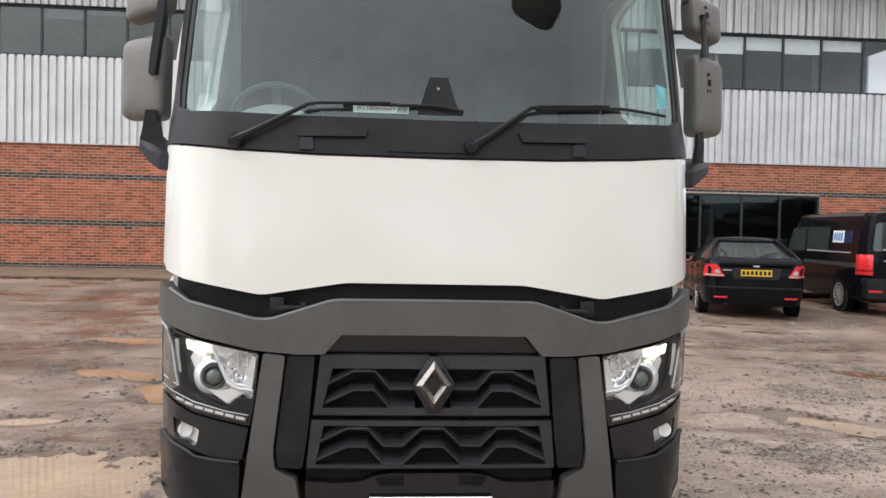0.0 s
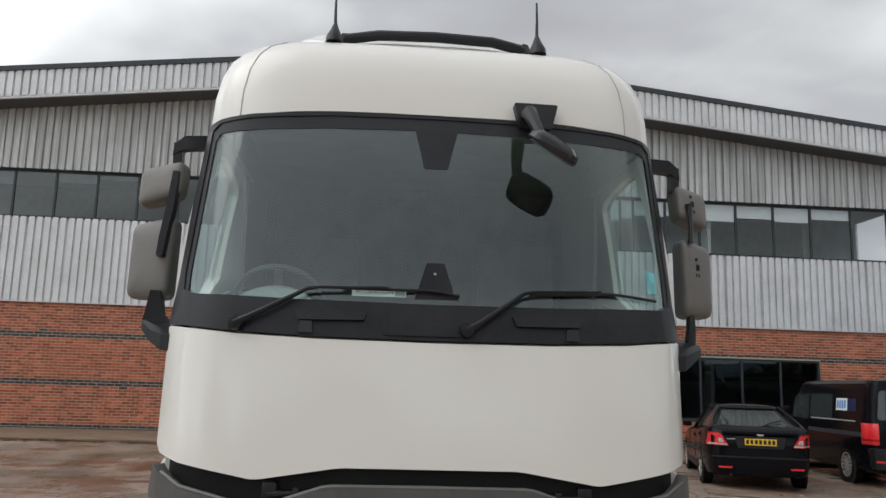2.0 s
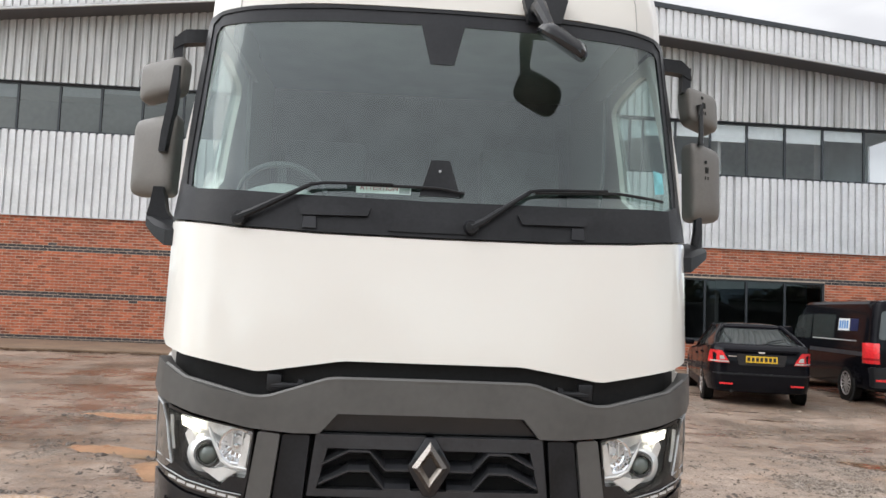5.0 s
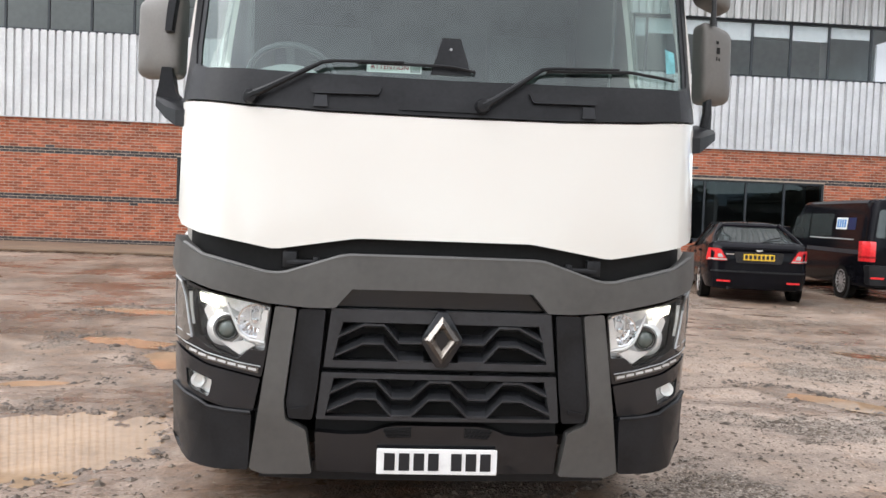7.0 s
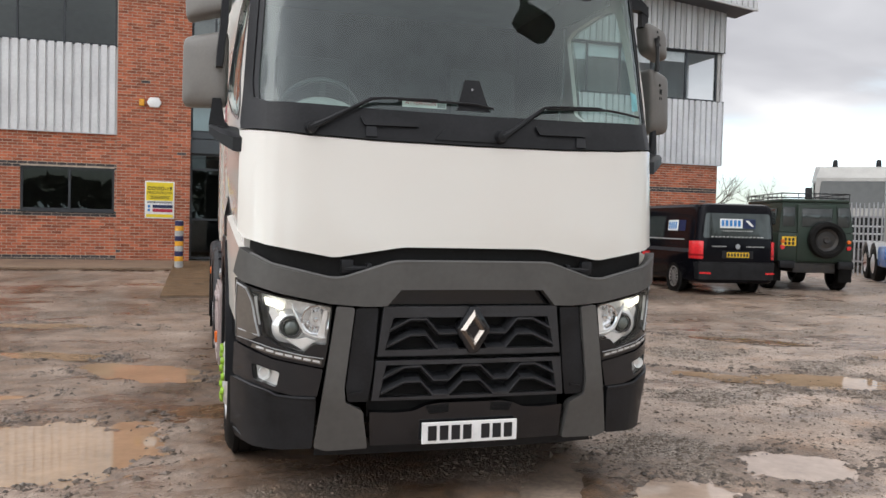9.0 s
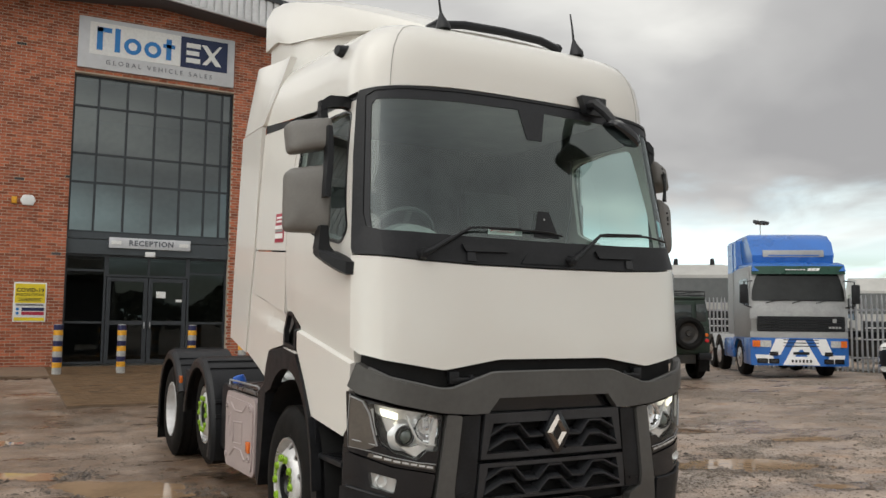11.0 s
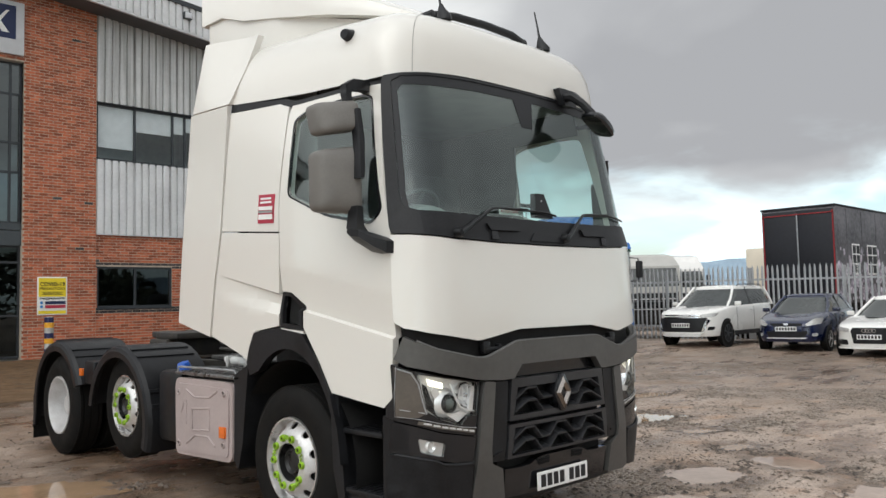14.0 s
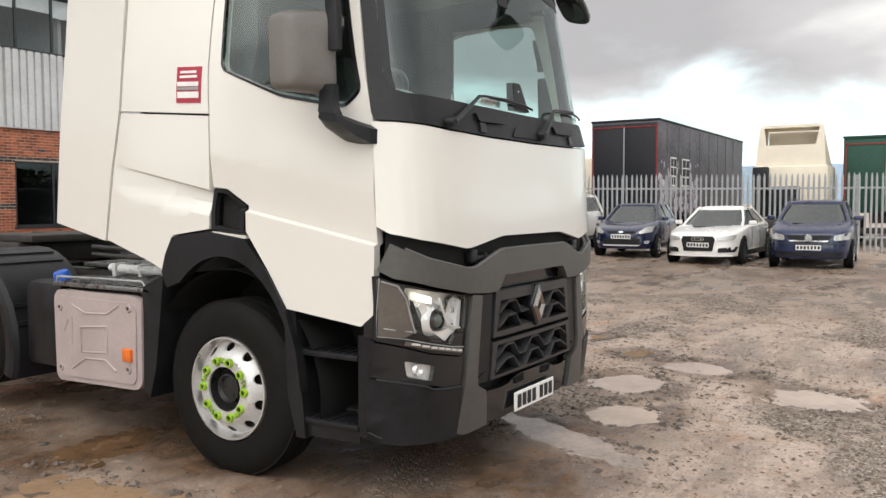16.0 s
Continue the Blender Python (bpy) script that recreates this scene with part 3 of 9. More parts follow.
for px, py, a, b_, t, dep in PUDDLES:
    n = 40
    pts = []
    for k in range(n):
        q = 2 * math.pi * k / n
        u, v = 1.42 * a * math.cos(q), 1.42 * b_ * math.sin(q)
        c, s = math.cos(radians(t)), math.sin(radians(t))
        pts.append((px + u * c - v * s, py + u * s + v * c))
    bm = bmesh.new()
    bm.faces.new([bm.verts.new((x, y, WATER + rise(px, py) + 0.0006 * (len(bpy.data.meshes) % 7))) for x, y in pts])
    muddy = (px, py) in ((-1.2, 2.35), (5.35, 5.15), (-3.6, 0.5))
    # the puddle below the bumper takes the darkened colour
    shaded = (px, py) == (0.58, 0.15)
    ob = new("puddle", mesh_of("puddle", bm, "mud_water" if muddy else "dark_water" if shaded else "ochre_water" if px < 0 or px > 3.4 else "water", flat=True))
    tagged(ob, "dark brown puddle of thick mud" if muddy else "shallow brown puddle reflecting the sky", "puddle", "puddles in the yard", "structure")


STONE = [(1, 0, 0), (-1, 0, 0), (0, 1, 0), (0, -1, 0), (0, 0, 1), (0, 0, -0.5)]
STONE_TRI = [(0, 2, 4), (2, 1, 4), (1, 3, 4), (3, 0, 4), (2, 0, 5), (1, 2, 5), (3, 1, 5), (0, 3, 5)]


def add_stone(verts, faces, r, x, y, z, s):
    q = r.uniform(0, 6.28)
    c, sn = math.cos(q), math.sin(q)
    k = len(verts)
    sx, sy, sz = s * r.uniform(0.9, 1.7), s * r.uniform(0.6, 1.1), s * r.uniform(0.35, 0.7)
    for bx, by, bz in STONE:
        u, v, w = bx * sx * r.uniform(0.8, 1.2), by * sy * r.uniform(0.8, 1.2), bz * sz
        verts.append((x + u * c - v * sn, y + u * sn + v * c, z + w + sz * 0.1))
    faces += [(a + k, b + k, d + k) for a, b, d in STONE_TRI]


def scatter_stones():
    """Loose stones and clods pressed into the mud."""
    verts, faces = [], []
    r = random.Random(11)
    count = 0
    while count < 110000:
        x, y = r.gauss(1.2, 4.2), r.gauss(0.8, 3.6)
        if r.random() < 0.25:
            x, y = r.uniform(-9, 16), r.uniform(-3, 12)
        g = gravelly(x, y)
        if g < 0.34 + 0.5 * r.random() and r.random() > 0.16:
            continue
        if damp_or_shaded(x, y) > 0.25 + 0.45 * r.random():
            continue
        s = 0.0046 * math.exp(r.gauss(0.15, 0.62))
        if s > 0.034:
            continue
        z = ground_z(x, y)
        if z < WATER + rise(x, y) - 0.006:
            continue
        add_stone(verts, faces, r, x, y, z, s)
        count += 1
    for _ in range(7000):
        x, y = r.uniform(3.5, 18.5), r.uniform(-4.5, 12.5)
        if gravelly(x, y) > 0.30 + 0.4 * r.random():
            add_stone(verts, faces, r, x, y, ground_z(x, y), min(0.05, 0.015 * math.exp(r.gauss(0, 0.5))))
    me = bpy.data.meshes.new("gravel")
    me.from_pydata(verts, [], faces)
    me.materials.append(M["stone"])
    return tagged(new("gravel", me), "loose dark stones and clods in the mud", "gravel", kind="stuff")


def puddle_rubble():
    """Dark wet rubble thrown up round the edges of the puddles."""
    verts, faces = [], []
    r = random.Random(31)
    for px, py, a, b, t, dep in PUDDLES:
        c, sn = math.cos(radians(t)), math.sin(radians(t))
        for _ in range(int((200 if (px, py) == (-1.2, 2.35) else 1900) * (a + b))):
            q, d = r.uniform(0, 2 * math.pi), 0.98 + abs(r.gauss(0, 0.5))
            u, v = (a * d + 0.03) * math.cos(q), (b * d + 0.03) * math.sin(q)
            x, y = px + u * c - v * sn, py + u * sn + v * c
            if noise.noise((x * 2.1, y * 2.4, 8.0)) + 0.4 * noise.noise((x * 7.0, y * 7.0, 3.0)) < 0.06 + 0.3 * (r.random() - 0.5):
                continue
            z = ground_z(x, y)
            if z < WATER + rise(px, py) - 0.008:
                continue
            add_stone(verts, faces, r, x, y, z, min(0.034, 0.0070 * math.exp(r.gauss(0.1, 0.62))))
    me = bpy.data.meshes.new("rubble")
    me.from_pydata(verts, [], faces)
    me.materials.append(M["rubble"])
    return tagged(new("rubble", me), "dark wet rubble round the puddles", "rubble", kind="stuff")


M["rubble"] = material("wet_rubble", (0.155, 0.122, 0.098), 0.6, var=0.2, scale=30, second=(0.055, 0.045, 0.038), island=0.5)
puddle_rubble()
scatter_stones()


def leaf_litter():
    """Dead leaves and mud blown against the edge of the walk."""
    verts, faces = [], []
    r = random.Random(23)
    for _ in range(5200):
        x = r.uniform(-16, 11)
        y = 15.52 - abs(r.gauss(0, 0.16))
        if -2.0 < x < 2.8:
            continue
        if noise.noise((x * 1.1, 3.0, 1.0)) < -0.25:
            continue
        s, q = r.uniform(0.015, 0.045), r.uniform(0, 6.28)
        c, sn = math.cos(q), math.sin(q)
        z = ground_z(x, y) + r.uniform(0.004, 0.03)
        k = len(verts)
        for u, v, w in ((-1, 0, 0), (0, -0.5, 0.3), (1, 0, 0.1), (0, 0.5, 0.35)):
            verts.append((x + (u * c - v * sn) * s, y + (u * sn + v * c) * s, z + w * s))
        faces.append((k, k + 1, k + 2, k + 3))
    me = bpy.data.meshes.new("leaf_litter")
    me.from_pydata(verts, [], faces)
    me.materials.append(M["litter"])
    return tagged(new("leaf_litter", me), "dead brown leaves along the edge of the walk", "leaves", kind="stuff")


M["litter"] = material("dead_leaf", (0.12, 0.065, 0.032), 0.8, var=0.2, scale=30, island=0.5)
leaf_litter()


# ---- white tractor unit ----
ZS = (0.30, 0.60, 1.00, 1.33, 1.90, 2.10, 2.92, 3.2)
F0 = (0.03, 0.00, 0.00, 0.00, 0.03, 0.09, 0.25, 0.32)
CY = (0.33, 0.34, 0.33, 0.29, 0.289, 0.33, 0.448, 0.5)
WX = (1.14, 1.185, 1.20, 1.19, 1.172, 1.152, 1.094, 1.062)


def front(x, z, d=0.0):
    """The cab's curved front at width x and height z, d metres behind the skin."""
    f, c, w = curve(ZS, F0, z), curve(ZS, CY, z), curve(ZS, WX, z)
    t = min(abs(x) / w, 1.0)
    s = (c - f) * (0.9 * t ** 2 + 9.8 * t ** 13) / w
    k = math.sqrt(1 + s * s)
    sg = 1 if x > 0 else -1
    return Vector((x - sg * d * s / k, f + (c - f) * (0.3 * t ** 3 + 0.7 * t ** 14) + d / k, z))


def bulge(k):
    return lambda x, z, d=0.0: front(x, z, d - k)


def door_crease(y):
    return 1.30 + (y - 0.27) * 0.20


def flank_low(y):
    return 1.445 + (y - 1.39) * 0.15


def flank_high(y):
    return 1.590 + (y - 1.39) * 0.20


def lines(*offsets):
    """Cutting lines from the front to the back of a side panel."""
    return [((0.2, f(0.2) + o), (2.4, f(2.4) + o)) for f, o in offsets]


def side_x(y, z):
    w = 1.165 + 0.04 * min(1.0, max(0.0, (y - 0.29) / 0.9)) - (0.115 * ((z - 2.15) / 0.8) ** 1.4 * (1 - 0.85 * min(1.0, max(0.0, (y - 1.25) / 0.8))) if z > 2.15 else 0.0)
    if y < 1.39:
        q = z - door_crease(y)
        if 0 < q < 0.26:
            w -= 0.026 * min(q / 0.012, (0.26 - q) / 0.248)
    else:
        lo, hi = flank_low(y), flank_high(y)
        if lo < z < hi:
            w -= 0.030 * min(1.0, (hi - z) / 0.014, (z - lo) / 0.07) * max(0.0, min(1.0, (2.22 - y) / 0.75))
    return w


def side(sg):
    return lambda y, z, d=0.0: Vector((sg * (side_x(y, z) - d), y, z))


def flat_side(sg, x):
    return lambda y, z, d=0.0: Vector((sg * (x - d), y, z))


def mirrored(poly):
    return [(-a, b) for a, b in reversed(poly)]


def sym(half):
    """A polygon symmetric about x = 0 from its left half, listed from the top middle round to the bottom middle."""
    return half + [(-a, b) for a, b in reversed(half) if abs(a) > 1e-9]


ROOF = [(0.0, 0.0), (0.30, 0.010), (0.55, 0.035), (0.72, 0.075), (0.84, 0.13), (0.92, 0.21), (0.965, 0.31), (0.988, 0.44), (1.0, 0.62), (1.012, 0.85), (1.018, 1.02)]


def roof_ring(h, ins):
    k = max(0.02, 1 - ins / 1.09)
    n = 14
    pts = []
    for i in range(-n, n + 1):
        t = i / n
        pts.append((1.09 * t * k, 0.25 + 0.20 * (0.4 * abs(t) ** 3 + 0.6 * abs(t) ** 10) + ins * 0.62 * (1 - 0.25 * abs(t) ** 3)))
    yb = [0.62, 0.9, 1.2, 1.5, 1.8, 2.06]
    flare = lambda q: 0.01 * min(1, (q - 0.45) / 0.8) + 0.08 * max(0.0, (q - 1.2) / 0.86)
    left = [(-(1.09 + flare(q)) * k, q) for q in reversed(yb)]
    right = [((1.09 + flare(q)) * k, q) for q in yb]
    ring = []
    for x, y in left + pts + right:
        zlo = curve((0.2, 0.45, 1.35, 2.1), (2.945, 2.885, 2.94, 3.0), y) if abs(x) > 0.9 or y > 0.5 else 2.945 - 0.06 * (abs(x) / 1.07) ** 4
        ztop = curve((0.25, 0.6, 1.2, 2.1), (3.36, 3.40, 3.47, 3.50), y)
        ring.append((x, max(y, 0.2), zlo + (ztop - zlo) * h))
    return ring


def cab_roof():
    """The white roof cap: rings that rise and draw in from the drip line to the crown."""
    rings = [roof_ring(h, ins) for h, ins in ROOF]
    bm = bmesh.new()
    vr = [[bm.verts.new(p) for p in r] for r in rings]
    n = len(vr[0])
    for a, b in zip(vr, vr[1:]):
        for i in range(n - 1):
            bm.faces.new((a[i], a[i + 1], b[i + 1], b[i]))
    for i in range(n // 2):
        a, b, c, d = vr[-1][i], vr[-1][i + 1], vr[-1][n - 2 - i], vr[-1][n - 1 - i]
        q = [a, b, c, d] if b != c else [a, b, d]
        bm.faces.new(q)
    return bm


def spoiler():
    """The wind deflector on the roof: a wedge that widens to the back."""
    ys = (0.62, 0.95, 1.35, 1.8, 2.25, 2.55, 2.86)
    top = (3.44, 3.61, 3.80, 3.985, 4.14, 4.23, 4.28)
    low = (3.40, 3.50, 3.585, 3.66, 3.74, 3.84, 3.84)
    wid = (0.50, 0.66, 0.80, 0.90, 0.955, 0.97, 0.975)
    rings = []
    for y, t, l, w in zip(ys, top, low, wid):
        r = min(0.16, (t - l) * 0.6)
        ring = [(-w, y, l), (-w, y, t - r), (-w + r * 0.3, y, t - r * 0.3), (-w + r, y, t)]
        ring += [(w * s, y, t + 0.015) for s in (-0.4, 0.0, 0.4)]
        ring += [(-x_, y_, z_) for x_, y_, z_ in reversed(ring[:4])]
        rings.append(ring)
    return loft(rings)


def wheel(kind, tyre_r=0.495, tyre_w=0.29, car=False):
    """Lists of (name, mesh, material, label) for a wheel round the origin, outer face towards -x."""
    w2 = tyre_w / 2
    out = []
    prof = [(0.288, -w2 + 0.03), (0.30, -w2 + 0.008), (0.36, -w2), (0.42, -w2 + 0.002), (0.462, -w2 + 0.022), (tyre_r - 0.012, -w2 + 0.045)]
    for g in (-0.072, 0.0, 0.072):
        prof += [(tyre_r, g - 0.030), (tyre_r, g - 0.006), (tyre_r - 0.014, g - 0.005), (tyre_r - 0.014, g + 0.005), (tyre_r, g + 0.006), (tyre_r, g + 0.030)]
    prof += [(tyre_r - 0.012, w2 - 0.045), (0.42, w2 - 0.002), (0.36, w2), (0.288, w2 - 0.03), (0.288, -w2 + 0.03)]
    out.append(("tyre", lathe(prof, 56), "rubber", ""))
    if kind == "convex":
        rimp = [(0.292, -w2 + 0.035), (0.288, -w2 + 0.005), (0.278, -w2 + 0.004), (0.272, -w2 + 0.02), (0.262, -w2 + 0.06), (0.25, w2 - 0.03), (0.29, w2 - 0.02)]
        out.append(("rim", lathe(rimp, 48), "rim", "silver painted steel rim"))
        holes = []
        for k in range(10):
            a = 2 * math.pi * (k + 0.5) / 10
            holes.append([(0.231 * math.cos(a) + 0.030 * (math.cos(b) * math.cos(a) * 0.75 - math.sin(b) * math.sin(a)), 0.231 * math.sin(a) + 0.030 * (math.cos(b) * math.sin(a) * 0.75 + math.sin(b) * math.cos(a))) for b in [2 * math.pi * j / 10 for j in range(10)]])
        def disc(u, v, d=0.0):
            q = math.hypot(u, v)
            k = max(0.0, min(1.0, (q - 0.186) / 0.070))
            return Vector((-w2 - 0.014 + 0.075 * (k * 0.75 + 0.25 * k * k * (3 - 2 * k)) + d, u, v))
        ring = [(0.266 * math.cos(2 * math.pi * k / 48), 0.266 * math.sin(2 * math.pi * k / 48)) for k in range(48)]
        inner = [(0.126 * math.cos(2 * math.pi * k / 28), 0.126 * math.sin(2 * math.pi * k / 28)) for k in range(28)]
        out.append(("wheel_disc", sheet(ring, disc, 0.022, 0.012, holes + [inner]), "rim_satin", "silver disc with ten hand holes"))
        hubp = [(0.0, -w2 + 0.030), (0.040, -w2 + 0.026), (0.062, -w2 + 0.030), (0.074, -w2 + 0.010), (0.082, -w2 + 0.012), (0.090, -w2 + 0.055), (0.122, -w2 + 0.060), (0.127, -w2 - 0.006), (0.130, -w2 - 0.004), (0.132, -w2 + 0.075), (0.0, -w2 + 0.075)]
        out.append(("hub", lathe(hubp, 28), "hub_grey", "dark greasy recessed hub"))
        for k in range(10):
            a = 2 * math.pi * k / 10
            c = (0, 0.160 * math.cos(a), 0.160 * math.sin(a))
            out.append(("wheel_nut", lathe([(0.0, -w2 - 0.026), (0.013, -w2 - 0.026), (0.018, -w2 - 0.014), (0.0, -w2 - 0.010)], 6, "x", c), "ink", ""))
        for k in range(0, 10, 2):
            bmi = bmesh.new()
            a, b = 2 * math.pi * k / 10, 2 * math.pi * (k + 1) / 10
            for t in (a, b):
                c = (0, 0.160 * math.cos(t), 0.160 * math.sin(t))
                add_lathe(bmi, [(0.0145, -w2 - 0.034), (0.021, -w2 - 0.034), (0.0255, -w2 - 0.015), (0.018, -w2 - 0.015), (0.0145, -w2 - 0.034)], 12, "x", c)
            pts = [(-w2 - 0.022, rr * math.cos(a + (b - a) * t), rr * math.sin(a + (b - a) * t)) for rr, t in ((0.166, 0.2), (0.176, 0.36), (0.150, 0.46), (0.172, 0.56), (0.148, 0.68), (0.158, 0.82))]
            add_tube(bmi, pts, 0.0065, 6)
            out.append(("nut_indicator", bmi, "lime", "lime green linked pair of nut indicators"))
        out.append(("brake_drum", lathe([(0.0, -w2 + 0.09), (0.24, -w2 + 0.09), (0.245, w2), (0.0, w2)], 24), "chassis", ""))
    else:
        rimp = [(0.292, -w2 + 0.035), (0.289, -w2 + 0.003), (0.277, -w2 + 0.002), (0.268, -w2 + 0.03), (0.258, -w2 + 0.12), (0.245, -w2 + 0.19), (0.20, -w2 + 0.215), (0.12, -w2 + 0.205), (0.115, -w2 + 0.12), (0.085, -w2 + 0.09), (0.0, -w2 + 0.09)]
        out.append(("rim", lathe(rimp, 48), "rim_satin", "silver deep dish rim"))
    return out


def place_wheel(parent, kind, m_, label):
    parts = wheel(kind)
    root = None
    for nm, bm, mat, lb in parts:
        bm.transform(m_)
        if root is None:
            root = part("wheel", bm, mat, parent, label)
        else:
            part(nm, bm, mat, root, lb)
    return root


def tractor_unit():
    T = thing("tractor_unit", "white three-axle tractor unit with dark grey bumper parked on muddy gravel", "truck")
    # --- white front panel
    top = [(0.0, 1.856), (-0.5, 1.860), (-0.85, 1.874), (-1.05, 1.893), (-1.172, 1.906)]
    low = [(-1.178, 1.40), (-1.150, 1.365), (-1.05, 1.335), (-0.735, 1.280), (-0.70, 1.281), (-0.400, 1.330), (-0.36, 1.334), (0.0, 1.334)]
    part("front_panel", sheet(sym(top + low), front, (0.055, 0.12), 0.03), "white", T, "white gloss front flap")
    # --- windscreen surround and cowl
    surround = sym([(0.0, 2.945), (-0.5, 2.938), (-0.85, 2.918), (-1.02, 2.900), (-1.086, 2.888), (-1.097, 2.84), (-1.130, 2.49), (-1.152, 2.13), (-1.168, 1.95), (-1.166, 1.915), (-1.05, 1.903), (-0.85, 1.884), (-0.5, 1.870), (0.0, 1.866)])
    gl = [(0.0, 2.926), (-0.5, 2.919), (-0.85, 2.899), (-1.022, 2.880), (-1.064, 2.850), (-1.112, 2.15), (-1.106, 2.072), (-1.05, 2.046), (-0.6, 2.030), (0.0, 2.024)]
    part("windscreen_surround", sheet(surround, bulge(0.004), (0.06, 0.10), 0.03, [sym(gl)]), "black_plastic", T, "matt black windscreen surround and cowl")
    glass = part("windscreen", sheet(sym(gl), bulge(-0.006), (0.05, 0.09), 0.0), "screen_glass", T, "large curved windscreen reflecting grey clouds")
    glass.visible_shadow = False
    # black fritted band round the glass
    band = [(0.0, 2.925), (-0.5, 2.918), (-0.85, 2.898), (-1.021, 2.879), (-1.063, 2.849), (-1.111, 2.15), (-1.105, 2.074), (-1.085, 2.060), (-1.087, 2.15), (-1.044, 2.79), (-1.022, 2.825), (-0.5, 2.855), (-0.10, 2.862), (-0.055, 2.67), (0.0, 2.67)]
    part("frit_band", sheet(sym(band), bulge(-0.002), (0.05, 0.05), 0.002), "frit", T, "black printed band with sensor patch")
    part("camera_cover", sheet([(-0.085, 2.05), (-0.035, 2.215), (0.045, 2.215), (0.095, 2.05)], bulge(-0.002), 0.05, 0.05), "black_plastic", T, "black trapezoid camera cover")
    part("camera_lens", moved(lathe([(0.0, 0.0), (0.006, 0.0), (0.008, 0.01)], 12, "y"), Matrix.Translation(front(0.003, 2.165, -0.001))), "steel", T)
    # --- cowl details: grab recess blocks and hatch outlines
    for sg in (-1, 1):
        x0 = -0.60 if sg < 0 else 0.34
        part("grab_handle", sheet(rounded([(x0, 1.985), (x0 + 0.31, 1.985), (x0 + 0.30, 1.945), (x0 + 0.02, 1.94)], 0.01), bulge(0.022), 0.08, 0.03), "black_plastic", T)
        hx = x0 + 0.03 if sg < 0 else x0 + 0.24
        part("latch", sheet([(hx, 1.935), (hx + 0.05, 1.935), (hx + 0.055, 1.885), (hx - 0.005, 1.885)], bulge(0.014), 0.05, 0.03), "dark_gloss", T)
    part("cowl_hatch", sheet(rounded([(-0.16, 1.945), (0.14, 1.945), (0.17, 1.885), (-0.22, 1.885)], 0.015), bulge(0.009), 0.08, 0.01), "black_plastic", T)
    # --- gap under the panel, its shade put in as a near-black sheet, with hinge bodies
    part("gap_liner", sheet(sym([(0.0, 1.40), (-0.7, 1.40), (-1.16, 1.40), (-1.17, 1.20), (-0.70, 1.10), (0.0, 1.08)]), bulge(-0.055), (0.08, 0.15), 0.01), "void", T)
    for sg in (-1, 1):
        bm = tube([(sg * 0.665, 0.035, 1.222), (sg * 0.62, 0.03, 1.222), (sg * 0.60, 0.03, 1.224), (sg * 0.50, 0.03, 1.228)], [0.017, 0.017, 0.012, 0.012], 10)
        add_box(bm, sg * 0.655 - 0.03, sg * 0.655 + 0.03, 0.02, 0.06, 1.20, 1.27, 0.006)
        add_box(bm, sg * 0.545 - 0.012, sg * 0.545 + 0.012, 0.015, 0.05, 1.205, 1.25, 0.004)
        part("flap_hinge", bm, "black_plastic", T)
    # --- grey bumper band across the top
    bt = [(0.0, 1.257), (-0.40, 1.255), (-0.435, 1.250), (-0.66, 1.176), (-0.70, 1.170), (-0.75, 1.172), (-1.02, 1.235), (-1.11, 1.285), (-1.150, 1.318)]
    bl = [(-1.176, 1.19), (-1.14, 1.150), (-0.98, 1.100), (-0.74, 1.050), (-0.56, 1.036), (-0.455, 1.038), (-0.385, 1.120), (0.0, 1.122)]
    part("bumper_band", sheet(sym(bt + bl), bulge(0.022), (0.05, 0.06), 0.05), "bumper_grey", T, "charcoal grey metallic upper bumper", 0.45)
    lip = list(reversed(bt[:-1])) + [(-x_, z_) for x_, z_ in bt[1:-1]]
    part("bumper_lip", tube([front(x_, z_ + 0.002, -0.010) for x_, z_ in lip], 0.014, 8), "bumper_grey", T)
    # --- side pillars of the bumper
    pil = rounded([(-0.705, 1.038), (-0.615, 1.030), (-0.660, 0.63), (-0.652, 0.555), (-0.565, 0.512), (-0.535, 0.318), (-0.745, 0.310), (-0.802, 0.330)], 0.012, 3)
    inner = rounded([(-0.607, 1.026), (-0.495, 1.028), (-0.520, 0.70), (-0.540, 0.555), (-0.640, 0.558), (-0.651, 0.63)], 0.012, 3)
    for sg in (-1, 1):
        f = (lambda p: p) if sg < 0 else mirrored
        part("bumper_pillar", sheet(f(pil), bulge(0.020), 0.06, 0.06), "bumper_grey", T, "charcoal grey bumper pillar")
        post = part("grille_post", sheet(f(inner), bulge(0.004), 0.06, 0.04), "black_plastic", T)
        lug = [(-0.635, 0.60), (-0.565, 0.615), (-0.567, 0.600), (-0.637, 0.592)]
        part("post_lug", sheet(f(lug), bulge(0.012), 0.06, 0.02), "black_plastic", post)
    # --- grille: near-black backing for the shade in the recess, two moulded grilles with chevron struts
    part("grille_shade", box(-0.53, 0.53, 0.085, 0.10, 0.46, 1.20), "void", T)
    part("grille_hood", sheet(sym([(0.0, 1.12), (-0.385, 1.118), (-0.45, 1.04), (0.0, 1.04)]), bulge(-0.05), 0.1, 0.02), "dark_gloss", T)
    for (zt, zb, xt, xb, chev) in ((1.035, 0.785, 0.470, 0.497, True), (0.762, 0.560, 0.503, 0.522, False)):
        h = zt - zb
        xe = lambda z: xt + (xb - xt) * (zt - z) / h
        o = [(-xe(zt), zt), (xe(zt), zt), (xe(zb), zb), (-xe(zb), zb)]
        m1, tm, bo = 0.05, (0.055 if chev else 0.022), (0.030 if chev else 0.016)
